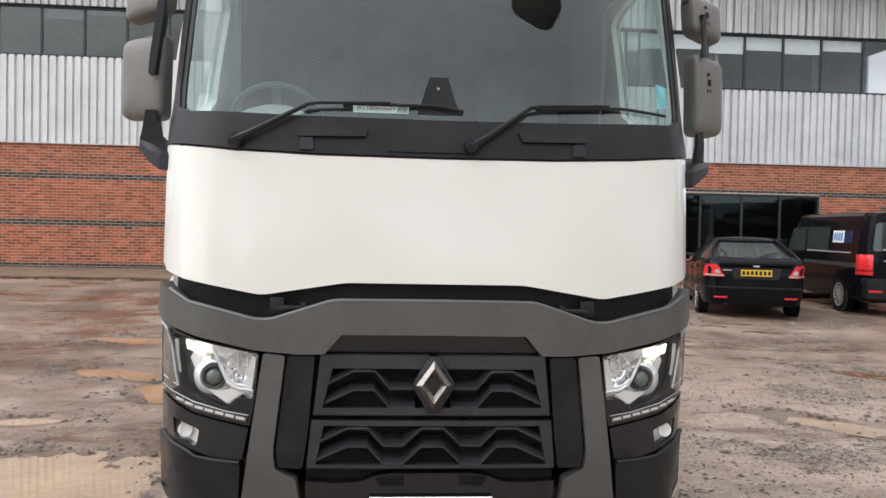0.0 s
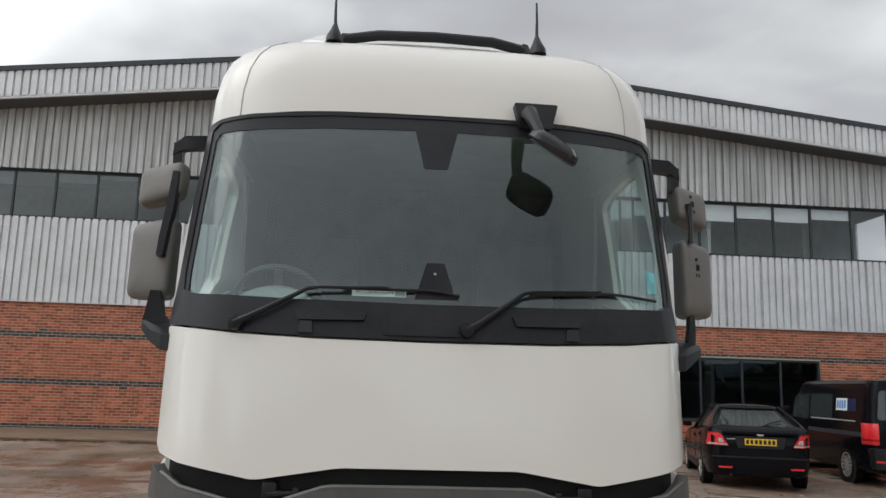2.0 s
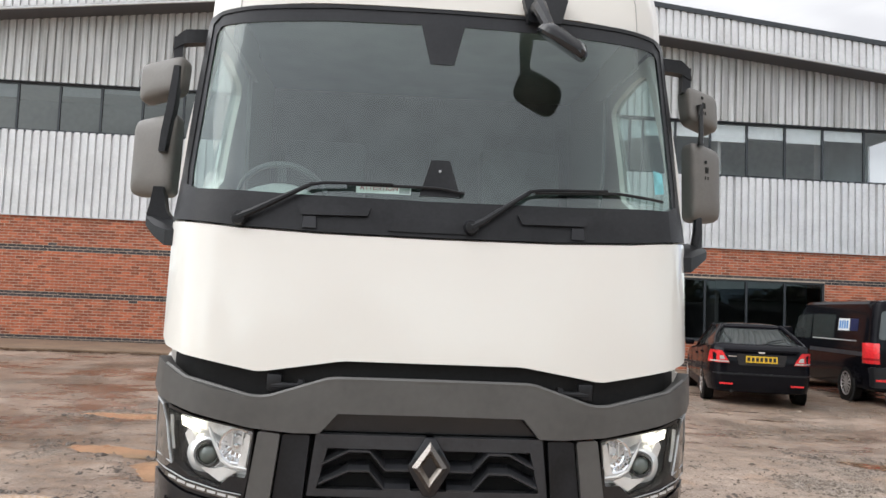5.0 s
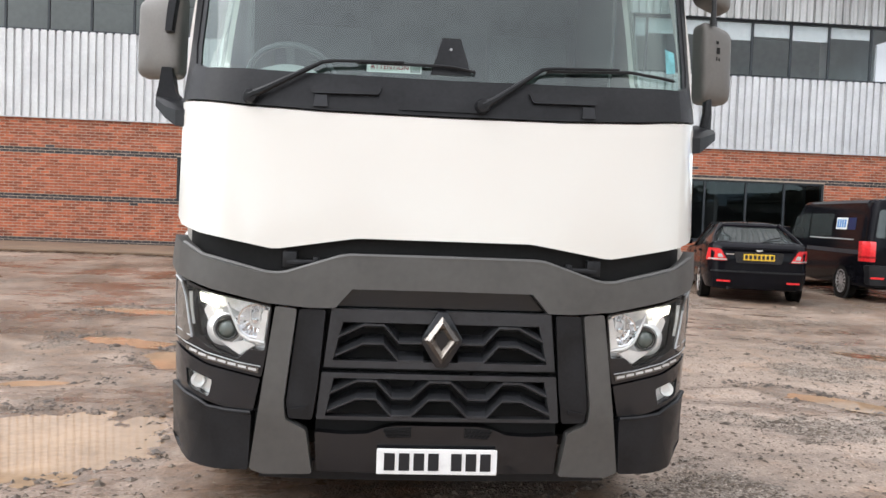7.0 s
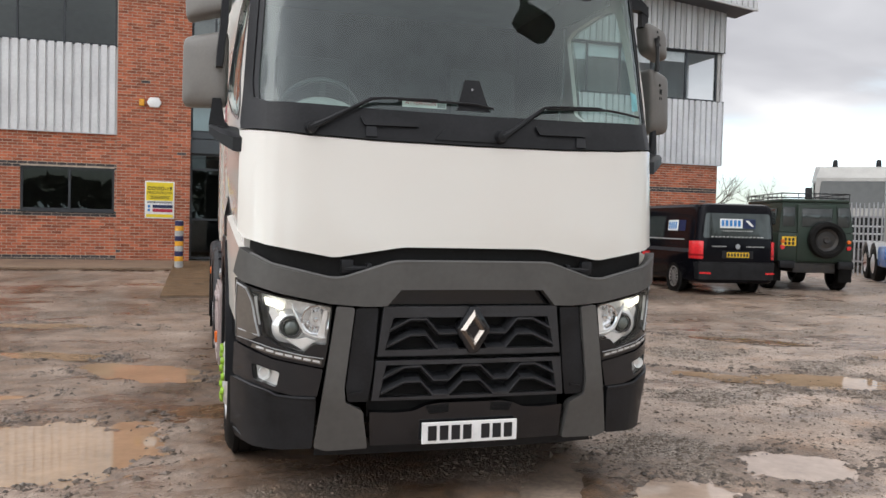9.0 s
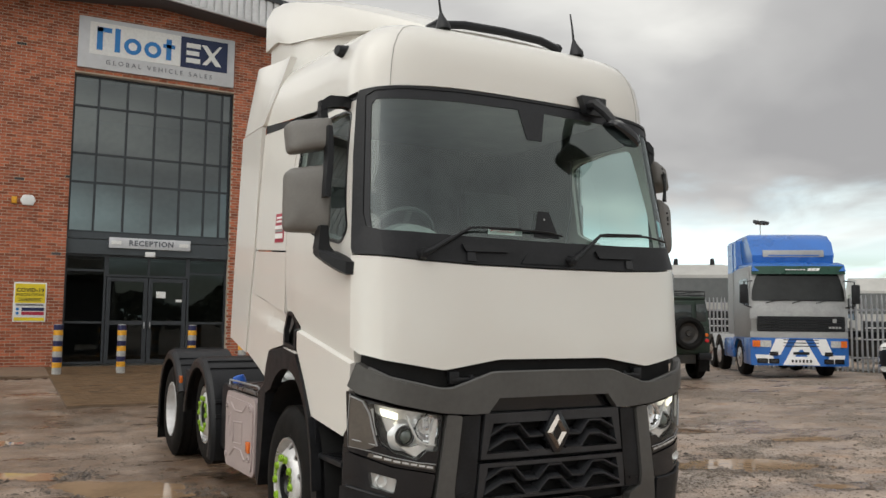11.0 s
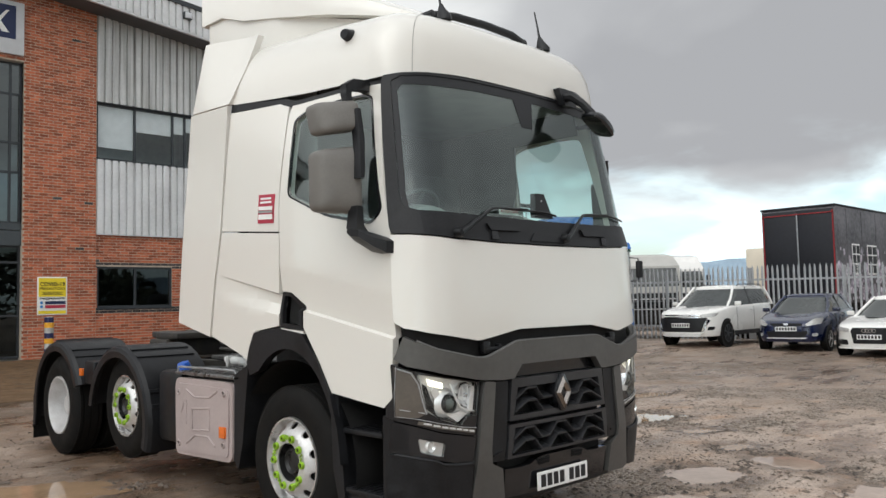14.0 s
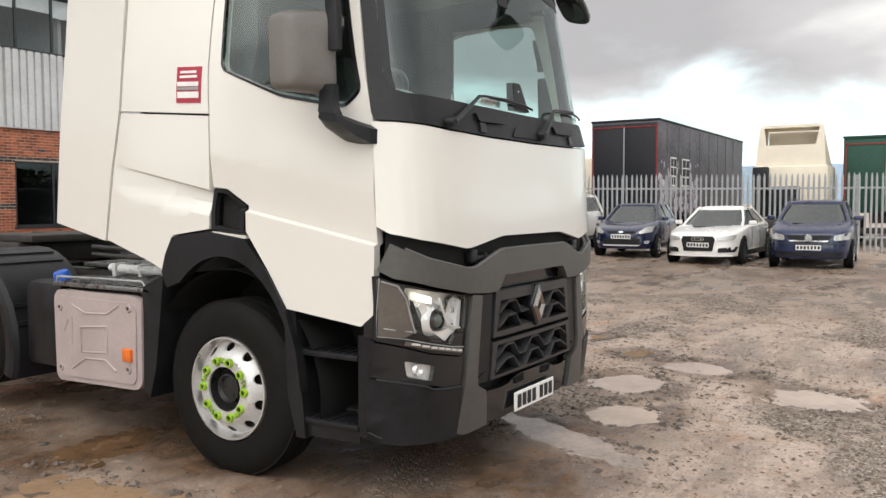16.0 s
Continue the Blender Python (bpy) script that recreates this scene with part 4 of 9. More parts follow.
        inr = [(-xe(zt) + m1, zt - tm), (-xe(zb) + m1 * 0.75, zb + bo), (xe(zb) - m1 * 0.75, zb + bo), (xe(zt) - m1, zt - tm)]
        g = part("grille", sheet(o, bulge(0.012), (0.12, 0.1), 0.05, [inr]), "grille_black", T, "black moulded chevron grille")
        up = 0.073 if chev else 0.072
        for z_hi in (zt - tm - 0.010, zt - tm - 0.010 - (0.079 if chev else 0.076)):
            z_lo, z_end, e = z_hi - up, z_hi - 0.048, xe(z_hi - 0.05) - 0.052
            if chev:
                half = [(-e - 0.012, z_end - 0.008), (-e + 0.004, z_end), (-0.332, z_hi), (-0.247, z_hi), (-0.182, z_lo), (-0.075, z_lo)]
                paths = [half, [(-a, b) for a, b in reversed(half)]]
            else:
                half = [(-e - 0.012, z_end - 0.008), (-e + 0.004, z_end), (-0.355, z_hi), (-0.272, z_hi), (-0.205, z_lo), (-0.122, z_lo), (-0.046, z_hi)]
                paths = [half + [(-a, b) for a, b in reversed(half)]]
            for pth in paths:
                rings = []
                for u, v in pth:
                    rings.append([(u, -0.004, v + 0.007), (u, -0.013, v + 0.004), (u, -0.013, v - 0.004), (u, -0.004, v - 0.008), (u, 0.020, v - 0.016), (u, 0.070, v - 0.012), (u, 0.070, v + 0.030), (u, 0.020, v + 0.018)])
                part("grille_rib", loft(rings), "grille_black", g, flat=True)
    # --- emblem: a bevelled open lozenge on a dark plinth
    plinth = [(-0.022, 1.035), (0.022, 1.035), (0.087, 0.925), (0.087, 0.905), (0.022, 0.797), (-0.022, 0.797), (-0.087, 0.905), (-0.087, 0.925)]
    emblem = part("emblem", prism(plinth, "y", -0.032, 0.06, 0.006), "dark_gloss", T)
    bm = bmesh.new()
    o, i_ = [(0, 1.018), (0.073, 0.915), (0, 0.812), (-0.073, 0.915)], [(0, 0.962), (0.030, 0.915), (0, 0.868), (-0.030, 0.915)]
    md = [((a[0] + b[0]) / 2, (a[1] + b[1]) / 2) for a, b in zip(o, i_)]
    for k in range(4):
        j = (k + 1) % 4
        vo = [bm.verts.new((o[q][0], -0.034, o[q][1])) for q in (k, j)]
        vm = [bm.verts.new((md[q][0], -0.052, md[q][1])) for q in (k, j)]
        vi = [bm.verts.new((i_[q][0], -0.034, i_[q][1])) for q in (k, j)]
        bm.faces.new((vo[0], vo[1], vm[1], vm[0])); bm.faces.new((vm[0], vm[1], vi[1], vi[0]))
    part("emblem_lozenge", bm, "emblem_metal", emblem, "chrome lozenge")
    # --- headlights
    hl = rounded([(-1.188, 1.165), (-1.14, 1.128), (-0.98, 1.082), (-0.725, 1.035), (-0.742, 0.84), (-0.762, 0.728), (-1.0, 0.775), (-1.178, 0.842)], 0.012, 3)
    clear = rounded([(-1.110, 1.104), (-0.98, 1.076), (-0.730, 1.030), (-0.752, 0.842), (-0.815, 0.848), (-0.866, 0.800), (-0.99, 0.838), (-1.074, 0.895), (-1.098, 1.02)], 0.012, 3)
    drl = [(-1.105, 0.822), (-1.0, 0.792), (-0.775, 0.746), (-0.772, 0.768), (-1.0, 0.813), (-1.10, 0.842)]
    outer_l = [(-1.178, 1.145), (-1.125, 1.118), (-1.098, 1.06), (-1.080, 0.96), (-1.065, 0.885), (-1.10, 0.86), (-1.170, 0.858)]
    for sg in (-1, 1):
        f = (lambda p: p) if sg < 0 else mirrored
        H = part("headlight", sheet(f(hl), bulge(-0.004), (0.05, 0.06), 0.08, [f(clear)]), "dark_gloss", T, "large angular headlight with lit running lamp")
        part("side_lens", sheet(f(outer_l), bulge(0.003), 0.05, 0.006), "smoke_lens", H)
        trim = bmesh.new()
        pts = [(-1.168, 1.135), (-1.128, 1.112), (-1.103, 1.05), (-1.085, 0.95), (-1.068, 0.880)]
        add_tube(trim, [front(sg * -p[0] if sg > 0 else p[0], p[1], -0.006) for p in pts], 0.005, 6)
        add_tube(trim, [front(sg * abs(p[0]), p[1], -0.005) for p in [(-1.172, 1.150), (-1.176, 1.0), (-1.172, 0.865), (-1.10, 0.852), (-1.0, 0.822), (-0.86, 0.790), (-0.765, 0.776)]], 0.0026, 6)
        add_tube(trim, [front(sg * abs(p[0]), p[1], -0.006) for p in [(-1.16, 0.905), (-1.075, 0.885)]], 0.003, 6)
        part("chrome_trim", trim, "steel", H)
        part("lamp_bowl", sheet(f(clear), bulge(-0.066), (0.05, 0.06), 0.006), "bowl_grey", H)
        mask = [(-1.095, 1.05), (-1.066, 1.03), (-1.040, 0.955), (-0.995, 0.876), (-0.905, 0.828), (-0.868, 0.806), (-0.99, 0.842), (-1.066, 0.900)]
        part("lamp_mask", sheet(f(mask), bulge(-0.045), 0.05, 0.03), "hub_grey", H)
        lens = part("lens", sheet(f(clear), bulge(0.0), (0.05, 0.06), 0.0), "clear_lens", H)
        lens.visible_shadow = False
        c = front(sg * 0.930, 0.925, 0.044)
        part("projector", lathe([(0.040, -0.022), (0.045, -0.026), (0.050, -0.018), (0.053, 0.010)], 28, "y", c), "hub_grey", H, "dark projector surround")
        part("projector_bezel", lathe([(0.052, 0.004), (0.060, -0.004), (0.078, 0.006), (0.092, 0.024)], 28, "y", c), "reflector", H)
        part("projector_lens", lathe([(0.0, -0.032), (0.018, -0.029), (0.032, -0.020), (0.042, -0.004)], 24, "y", c), "mirror_lens", H, "green-grey projector lens")
        c = front(sg * 0.806, 0.964, 0.052)
        part("main_beam", lathe([(0.0, 0.026), (0.014, 0.024), (0.030, 0.018), (0.050, 0.004), (0.066, -0.016), (0.074, -0.020), (0.078, 0.026)], 13, "y", c), "chrome", H, "faceted chrome main beam bowl", flat=True)
        part("bulb", lathe([(0.0, -0.020), (0.011, -0.018), (0.013, -0.006), (0.010, 0.026)], 12, "y", c), "chrome", H)
        for q in (-1, 1):
            part("bulb_shade", box(c[0] + q * 0.020 - 0.0025, c[0] + q * 0.020 + 0.0025, c[1] - 0.010, c[1] + 0.022, c[2] - 0.006, c[2] + 0.050), "bowl_grey", H)
        cheek = [(-1.045, 1.00), (-0.985, 0.885), (-0.87, 0.815), (-0.80, 0.860), (-0.85, 0.878), (-0.895, 0.868), (-0.955, 0.872), (-0.99, 0.925), (-0.985, 0.975), (-1.02, 1.035)]
        part("reflector_cheek", sheet(f(cheek), bulge(-0.035), 0.05, 0.03), "reflector", H)
        part("chrome_rib", tube([front(sg * q[0], q[1], 0.026) for q in ((0.925, 1.040), (0.912, 1.010), (0.889, 0.960), (0.862, 0.905), (0.820, 0.882), (0.757, 0.872))], [0.005, 0.008, 0.008, 0.008, 0.007, 0.005], 8), "reflector", H)
        part("light_pipe", tube([front(sg * q[0], q[1], 0.012) for q in ((1.098, 1.075), (1.092, 1.0), (1.078, 0.935))], 0.008, 8), "smoke_glass", H)
        fin = [(-0.765, 1.015), (-0.745, 1.012), (-0.762, 0.87), (-0.80, 0.865)]
        part("reflector_fin", sheet(f(fin), bulge(-0.03), 0.05, 0.04), "reflector", H)
        part("running_lamp", sheet(f([(-1.068, 1.074), (-0.972, 1.046), (-0.972, 1.012), (-1.058, 1.036)]), bulge(-0.03), 0.05, 0.01), "lamp_glow", H, "lit running lamp")
        part("position_strip", sheet(f(drl), bulge(0.004), 0.04, 0.01), "smoke_lens", H, "smoked indicator strip")
        for k in range(7):
            x = -1.08 + k * 0.044
            zc = np.interp(x, (-1.1, -1.0, -0.775), (0.832, 0.803, 0.757))
            part("indicator_cell", sheet(f([(x, zc + 0.006), (x + 0.034, zc + 0.0), (x + 0.034, zc - 0.010), (x, zc - 0.004)]), bulge(0.007), 0.05, 0.004), "smoke_glass", H)
    # --- corner bumpers with fog lamps
    upc = rounded([(-1.180, 0.835), (-1.0, 0.768), (-0.765, 0.722), (-0.792, 0.585), (-0.90, 0.590), (-1.02, 0.620), (-1.183, 0.665)], 0.01, 3)
    loc = rounded([(-1.183, 0.655), (-1.02, 0.610), (-0.985, 0.588), (-0.90, 0.580), (-0.795, 0.575), (-0.808, 0.325), (-0.95, 0.318), (-1.08, 0.318), (-1.150, 0.335), (-1.176, 0.40)], 0.012, 3)
    fog = rounded([(-1.102, 0.744), (-0.972, 0.706), (-0.986, 0.632), (-1.092, 0.664)], 0.012, 3)
    for sg in (-1, 1):
        f = (lambda p: p) if sg < 0 else mirrored
        part("corner_bumper", sheet(f(upc), bulge(0.004), (0.05, 0.06), 0.05, [f(fog)]), "dark_gloss", T)
        part("corner_apron", sheet(f(loc), bulge(0.018), (0.05, 0.06), 0.06), "black_plastic", T, "black plastic corner apron")
        part("apron_lip", tube([front(sg * x_, z_, -0.012) for x_, z_ in ((1.165, 0.650), (1.09, 0.630), (1.02, 0.610), (0.985, 0.590), (0.90, 0.581), (0.80, 0.576))], 0.010, 8), "black_plastic", T)
        fl = part("fog_lamp", sheet(f(fog), bulge(-0.03), 0.04, 0.01), "reflector", T, "chrome-lined fog lamp")
        c = front(sg * 1.055, 0.694, 0.02)
        part("fog_bowl", lathe([(0.0, 0.0), (0.02, -0.004), (0.030, -0.02), (0.033, 0.0)], 18, "y", c), "reflector", fl)
        fg = part("fog_lens", sheet(f(fog), bulge(-0.002), 0.04, 0.0), "clear_lens", fl)
        fg.visible_shadow = False
        # bumper return along the side towards the steps
        ret = rounded([(0.30, 0.84), (0.40, 0.86), (0.405, 0.345), (0.30, 0.345)], 0.01)
        part("bumper_return", sheet(ret, flat_side(sg, 1.155), 0.1, 0.04), "black_plastic", T)
        part("headlight_return", sheet([(0.30, 1.20), (0.345, 1.20), (0.36, 0.85), (0.30, 0.85)], flat_side(sg, 1.165), 0.1, 0.03), "dark_gloss", T)
    # --- middle of the lower bumper with the plate
    mid = rounded(sym([(0.0, 0.535), (-0.17, 0.535), (-0.235, 0.525), (-0.30, 0.498), (-0.40, 0.492), (-0.528, 0.500), (-0.520, 0.325), (0.0, 0.318)]), 0.01, 3)
    part("lower_bumper", sheet(mid, bulge(0.0), (0.08, 0.06), 0.06), "dark_gloss", T, "black lower bumper with number plate")
    part("air_dam", sheet(sym([(0.0, 0.33), (-0.50, 0.335), (-0.78, 0.325), (-0.80, 0.25), (0.0, 0.25)]), bulge(-0.12), 0.12, 0.04), "black_plastic", T)
    for sg in (-1, 1):
        m0 = part("vent_mesh", sheet([(sg * 0.235, 0.522), (sg * 0.115, 0.530), (sg * 0.115, 0.485), (sg * 0.215, 0.480)], bulge(0.003), 0.05, 0.006), "void", T)
        hx = bmesh.new()
        for r_ in range(2):
            for q in range(6):
                cx, cz = sg * (0.128 + q * 0.018 + r_ * 0.009), 0.494 + r_ * 0.018
                add_lathe(hx, [(0.0075, 0.0), (0.0095, 0.0), (0.0095, 0.004), (0.0075, 0.004), (0.0075, 0.0)], 6, "y", front(cx, cz, -0.009))
        part("honeycomb", hx, "black_plastic", m0)
    plate = part("number_plate", box(-0.26, 0.26, -0.012, -0.003, 0.329, 0.440, 0.003, 1), "plate_white", T, "white number plate with dark characters")
    for x in (-0.205, -0.142, -0.079, -0.016, 0.083, 0.146, 0.209):
        part("plate_bar", box(x - 0.023, x + 0.023, -0.0145, -0.0115, 0.347, 0.422), "ink", plate)
    # --- roof cap, sun-blind black strip, spoiler
    part("roof", cab_roof(), "white", T, "white high roof", 0.9)
    part("roof_spoiler", spoiler(), "white", T, "white roof wind deflector", 0.5)
    part("spoiler_base", loft([[(-0.45, 0.72, 3.36), (-0.45, 0.72, 3.44), (0.45, 0.72, 3.44), (0.45, 0.72, 3.36)], [(-0.9, 1.9, 3.36), (-0.9, 1.9, 3.70), (0.9, 1.9, 3.70), (0.9, 1.9, 3.36)], [(-0.94, 2.5, 3.36), (-0.94, 2.5, 3.86), (0.94, 2.5, 3.86), (0.94, 2.5, 3.36)], [(-0.95, 2.78, 3.36), (-0.95, 2.78, 3.86), (0.95, 2.78, 3.86), (0.95, 2.78, 3.36)]]), "white", T)
    for sg in (-1, 1):
        seam = tube([Vector(roof_ring(h, ins)[20 + sg * 12]) + Vector((sg * 0.001, -0.001, 0.0)) for h, ins in ROOF[:8]], 0.0024, 6)
        part("roof_seam", seam, "seam_grey", T)
    bar = part("roof_bar", tube([(-0.52, 0.66, 3.41), (-0.47, 0.60, 3.455), (-0.3, 0.575, 3.475), (0.0, 0.565, 3.48), (0.3, 0.575, 3.475), (0.45, 0.60, 3.455), (0.52, 0.66, 3.41)], 0.028, 10), "black_plastic", T, "black roof bar")
    for x in (-0.46, 0.46):
        part("bar_foot", tube([(x * 1.02, 0.60, 3.46), (x * 1.08, 0.68, 3.44), (x * 1.1, 0.85, 3.44)], [0.034, 0.04, 0.03], 8), "black_plastic", bar)
    for sg in (-1, 1):
        c = Vector((sg * 0.52, 0.455, 3.365))
        an = part("antenna", loft([[(c.x + 0.045 * s * math.cos(a), c.y + dy + 0.06 * s * math.sin(a), c.z + dz) for a in [2 * math.pi * k / 12 for k in range(12)]] for s, dy, dz in ((1.0, 0.0, 0.0), (0.92, 0.0, 0.03), (0.5, 0.02, 0.08), (0.2, 0.03, 0.12))]), "black_plastic", T, "black whip antenna on a tapered foot")
        part("antenna_whip", tube([c + Vector((0, 0.03, 0.11)), c + Vector((sg * 0.004, 0.05, 0.21)), c + Vector((sg * 0.006, 0.075, 0.325))], [0.009, 0.007, 0.005], 8), "black_plastic", an)
    # --- side panels, both sides
    door = [(0.300, 0.965), (0.288, 1.31), (0.290, 1.905), (0.338, 2.14), (0.408, 2.62), (0.446, 2.845), (0.70, 2.860), (1.34, 2.868), (1.365, 2.82), (1.382, 2.24), (1.380, 1.605), (1.27, 1.595), (1.12, 1.505), (1.12, 1.365), (0.965, 1.155), (0.845, 0.965), (0.375, 0.905)]
    win = rounded([(0.525, 2.765), (0.59, 2.79), (0.80, 2.805), (1.17, 2.79), (1.285, 2.755), (1.275, 2.24), (0.86, 2.075), (0.46, 1.995), (0.372, 2.06)], 0.04, 3)
    rear_low = [(1.390, 1.995), (2.140, 2.055), (2.225, 1.72), (2.300, 1.295), (1.92, 1.18), (1.79, 1.13), (1.76, 1.22), (1.70, 1.335), (1.40, 1.375), (1.392, 1.60)]
    rear_up = [(1.390, 2.007), (2.140, 2.067), (2.035, 2.93), (1.48, 2.905), (1.378, 2.868), (1.392, 2.24)]
    fair_low = [(2.150, 2.060), (2.035, 2.985), (2.590, 3.005), (2.66, 2.5), (2.745, 1.96), (2.805, 1.395), (2.312, 1.29), (2.235, 1.72)]
    fair_up = [(2.030, 3.000), (2.588, 3.022), (2.52, 3.575), (1.84, 3.50), (1.90, 3.25)]
    strip = [(0.43, 2.845), (0.45, 2.885), (0.70, 2.890), (1.33, 2.902), (1.46, 2.945), (2.03, 2.998), (2.04, 2.940), (1.48, 2.905), (1.36, 2.860), (0.70, 2.855)]
    vent = rounded([(1.370, 1.598), (1.268, 1.588), (1.130, 1.500), (1.130, 1.350), (1.375, 1.372)], 0.012)
    vent_in = [(1.345, 1.575), (1.275, 1.568), (1.16, 1.49), (1.16, 1.375), (1.345, 1.395)]
    skirt = [(1.378, 1.362), (1.125, 1.342), (1.125, 1.29), (1.17, 1.295), (1.375, 1.315)]
    for sg in (-1, 1):
        F = side(sg)
        D = part("door", sheet(door, F, (0.10, 0.05), 0.045, [win], lines((door_crease, 0.0), (door_crease, 0.012), (door_crease, 0.26))), "white", T, "white cab door", 0.35)
        seal = rounded([(0.512, 2.778), (0.585, 2.803), (0.80, 2.818), (1.175, 2.803), (1.298, 2.765), (1.288, 2.235), (0.865, 2.060), (0.455, 1.978), (0.352, 2.055)], 0.045, 3)
        part("window_seal", sheet(seal, lambda y, z, d=0.0: F(y, z, d - 0.004), 0.15, 0.02, [win]), "dark_gloss", D)
        g = part("door_window", sheet(win, lambda y, z, d=0.0: F(y, z, d + 0.016), 0.15, 0.0), "side_glass", D, "dark tinted door window")
        g.visible_shadow = False
        part("rear_side_panel", sheet(rear_low, F, (0.06, 0.06), 0.04, (), lines((flank_low, 0.0), (flank_low, 0.07), (flank_high, -0.014), (flank_high, 0.0))), "white", T, "", 0.35)
        part("sleeper_panel", sheet(rear_up, F, 0.12, 0.04), "white", T)
        G2 = flat_side(sg, 1.215)
        part("side_fairing", sheet(fair_low, G2, 0.2, 0.03), "white", T, "white side wind deflector")
        part("upper_fairing", sheet(fair_up, lambda y, z, d=0.0: Vector((sg * (1.205 - d - 0.14 * max(0.0, z - 3.0) - 0.13 * max(0.0, z - 3.0) * max(0.0, min(1.0, (2.45 - y) / 0.5))), y, z)), 0.08, 0.05), "white", T)
        part("drip_strip", sheet(strip, lambda y, z, d=0.0: F(y, z, d + 0.006), 0.1, 0.02), "black_plastic", T)
        V = part("vent_inlet", sheet(vent, lambda y, z, d=0.0: F(y, z, d - 0.006), 0.1, 0.03, [vent_in]), "black_plastic", T, "black air inlet behind the door")
        part("vent_back", sheet(vent_in, lambda y, z, d=0.0: F(y, z, d + 0.05), 0.1, 0.01), "void", V)
        part("sill_panel", sheet(skirt, F, 0.1, 0.03), "white", T)
        # arch lip
        c0 = (1.305, 0.49)
        outer = [(1.90, 1.155), (1.80, 1.12), (1.765, 1.225), (1.705, 1.325), (1.40, 1.36), (1.125, 1.325), (0.955, 1.14), (0.838, 0.955), (0.765, 0.75), (0.80, 0.52)]
        arc = [(c0[0] - 0.545 * math.cos(a), c0[1] + 0.735 * math.sin(a)) for a in np.linspace(radians(4), radians(128), 18)]
        poly = [(1.76, 1.03)] + outer[1:-1] + [(0.735, 0.54)] + arc
        part("wheel_arch", sheet(poly, flat_side(sg, 1.212), 0.12, 0.06), "black_plastic", T, "black plastic wheel arch flare")
        # near-black liner puts the shade inside the arch into the colour
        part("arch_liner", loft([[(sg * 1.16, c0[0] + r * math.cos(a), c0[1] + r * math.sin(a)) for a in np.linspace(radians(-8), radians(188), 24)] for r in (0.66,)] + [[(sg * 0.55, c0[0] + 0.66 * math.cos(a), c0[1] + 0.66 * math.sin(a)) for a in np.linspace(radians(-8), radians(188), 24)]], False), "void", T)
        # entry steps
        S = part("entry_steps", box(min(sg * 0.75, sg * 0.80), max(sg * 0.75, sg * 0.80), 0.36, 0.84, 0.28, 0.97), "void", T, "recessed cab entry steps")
        for z, d_ in ((0.755, 0.22), (0.400, 0.30)):
            xa, xb = sg * 1.165, sg * (1.165 - d_)
            part("step_board", box(min(xa, xb), max(xa, xb), 0.40, 0.80, z - 0.03, z, 0.006), "black_plastic", S)
            for q in range(7):
                yy = 0.43 + q * 0.052
                part("tread_rib", box(min(xa, xb) + 0.02, max(xa, xb) - 0.02, yy, yy + 0.02, z - 0.002, z + 0.006), "black_plastic", S)
        part("step_cheek", sheet(rounded([(0.80, 0.96), (0.88, 0.96), (0.86, 0.50), (0.80, 0.29), (0.74, 0.29)], 0.01), flat_side(sg, 1.175), 0.2, 0.36), "black_plastic", S)
        part("step_skirt", sheet([(0.40, 0.365), (0.80, 0.375), (0.80, 0.300), (0.40, 0.310)], flat_side(sg, 1.15), 0.2, 0.03), "black_plastic", S)
    # dealer sticker on the sleeper panel
    F = side(-1)
    st = part("sticker", sheet([(1.435, 2.268), (1.635, 2.282), (1.645, 2.082), (1.448, 2.070)], lambda y, z, d=0.0: F(y, z, d - 0.004), 0.1, 0.003), "sticker_red", T, "red and white dealer sticker")
    for a, b, mt in ((0.015, 0.05, "paper"), (0.06, 0.075, "cab_light"), (0.080, 0.105, "paper")):
        part("sticker_field", sheet([(1.458, 2.082 + a), (1.63, 2.093 + a), (1.63, 2.093 + b), (1.458, 2.082 + b)], lambda y, z, d=0.0: F(y, z, d - 0.008), 0.1, 0.003), mt, st)
    for zc, wd in ((2.243, 0.13), (2.217, 0.14)):
        part("sticker_bar", sheet([(1.54 - wd / 2, zc + 0.007), (1.54 + wd / 2, zc + 0.014), (1.54 + wd / 2, zc), (1.54 - wd / 2, zc - 0.007)], lambda y, z, d=0.0: F(y, z, d - 0.008), 0.1, 0.003), "paper", st)
    # side camera on the roof flank
    for sg in (-1, 1):
        q = part("side_camera", moved(lathe([(0.0, -0.055), (0.03, -0.055), (0.036, -0.045), (0.040, -0.01), (0.048, 0.02), (0.0, 0.02)], 16, "x"), pose(-1.045, 0.80, 3.235, 0, 0, 15)), "black_plastic", T, "small black side camera") if sg < 0 else None
    # --- interior
    part("cab_floor", box(-1.12, 1.12, 0.45, 2.15, 1.30, 1.36), "cab_trim", T)
    part("cab_back_wall", prism([(-1.10, 1.30), (1.10, 1.30), (1.10, 2.85), (1.03, 3.04), (-1.03, 3.04), (-1.10, 2.85)], "y", 2.06, 2.10), "cab_trim", T)
    part("cab_ceiling", box(-1.02, 1.02, 0.62, 2.07, 3.00, 3.03), "cab_light", T)
    for sg in (-1, 1):
        part("inner_wall", sheet([(1.18, 3.03), (2.08, 3.03), (2.08, 1.3), (1.27, 1.3), (1.27, 2.1), (1.18, 2.4)], flat_side(sg, 1.03), 0.5, 0.02), "cab_trim", T)
        part("inner_header", sheet([(0.55, 3.00), (1.18, 3.00), (1.18, 2.80), (0.50, 2.80)], flat_side(sg, 1.0), 0.5, 0.02), "cab_trim", T)
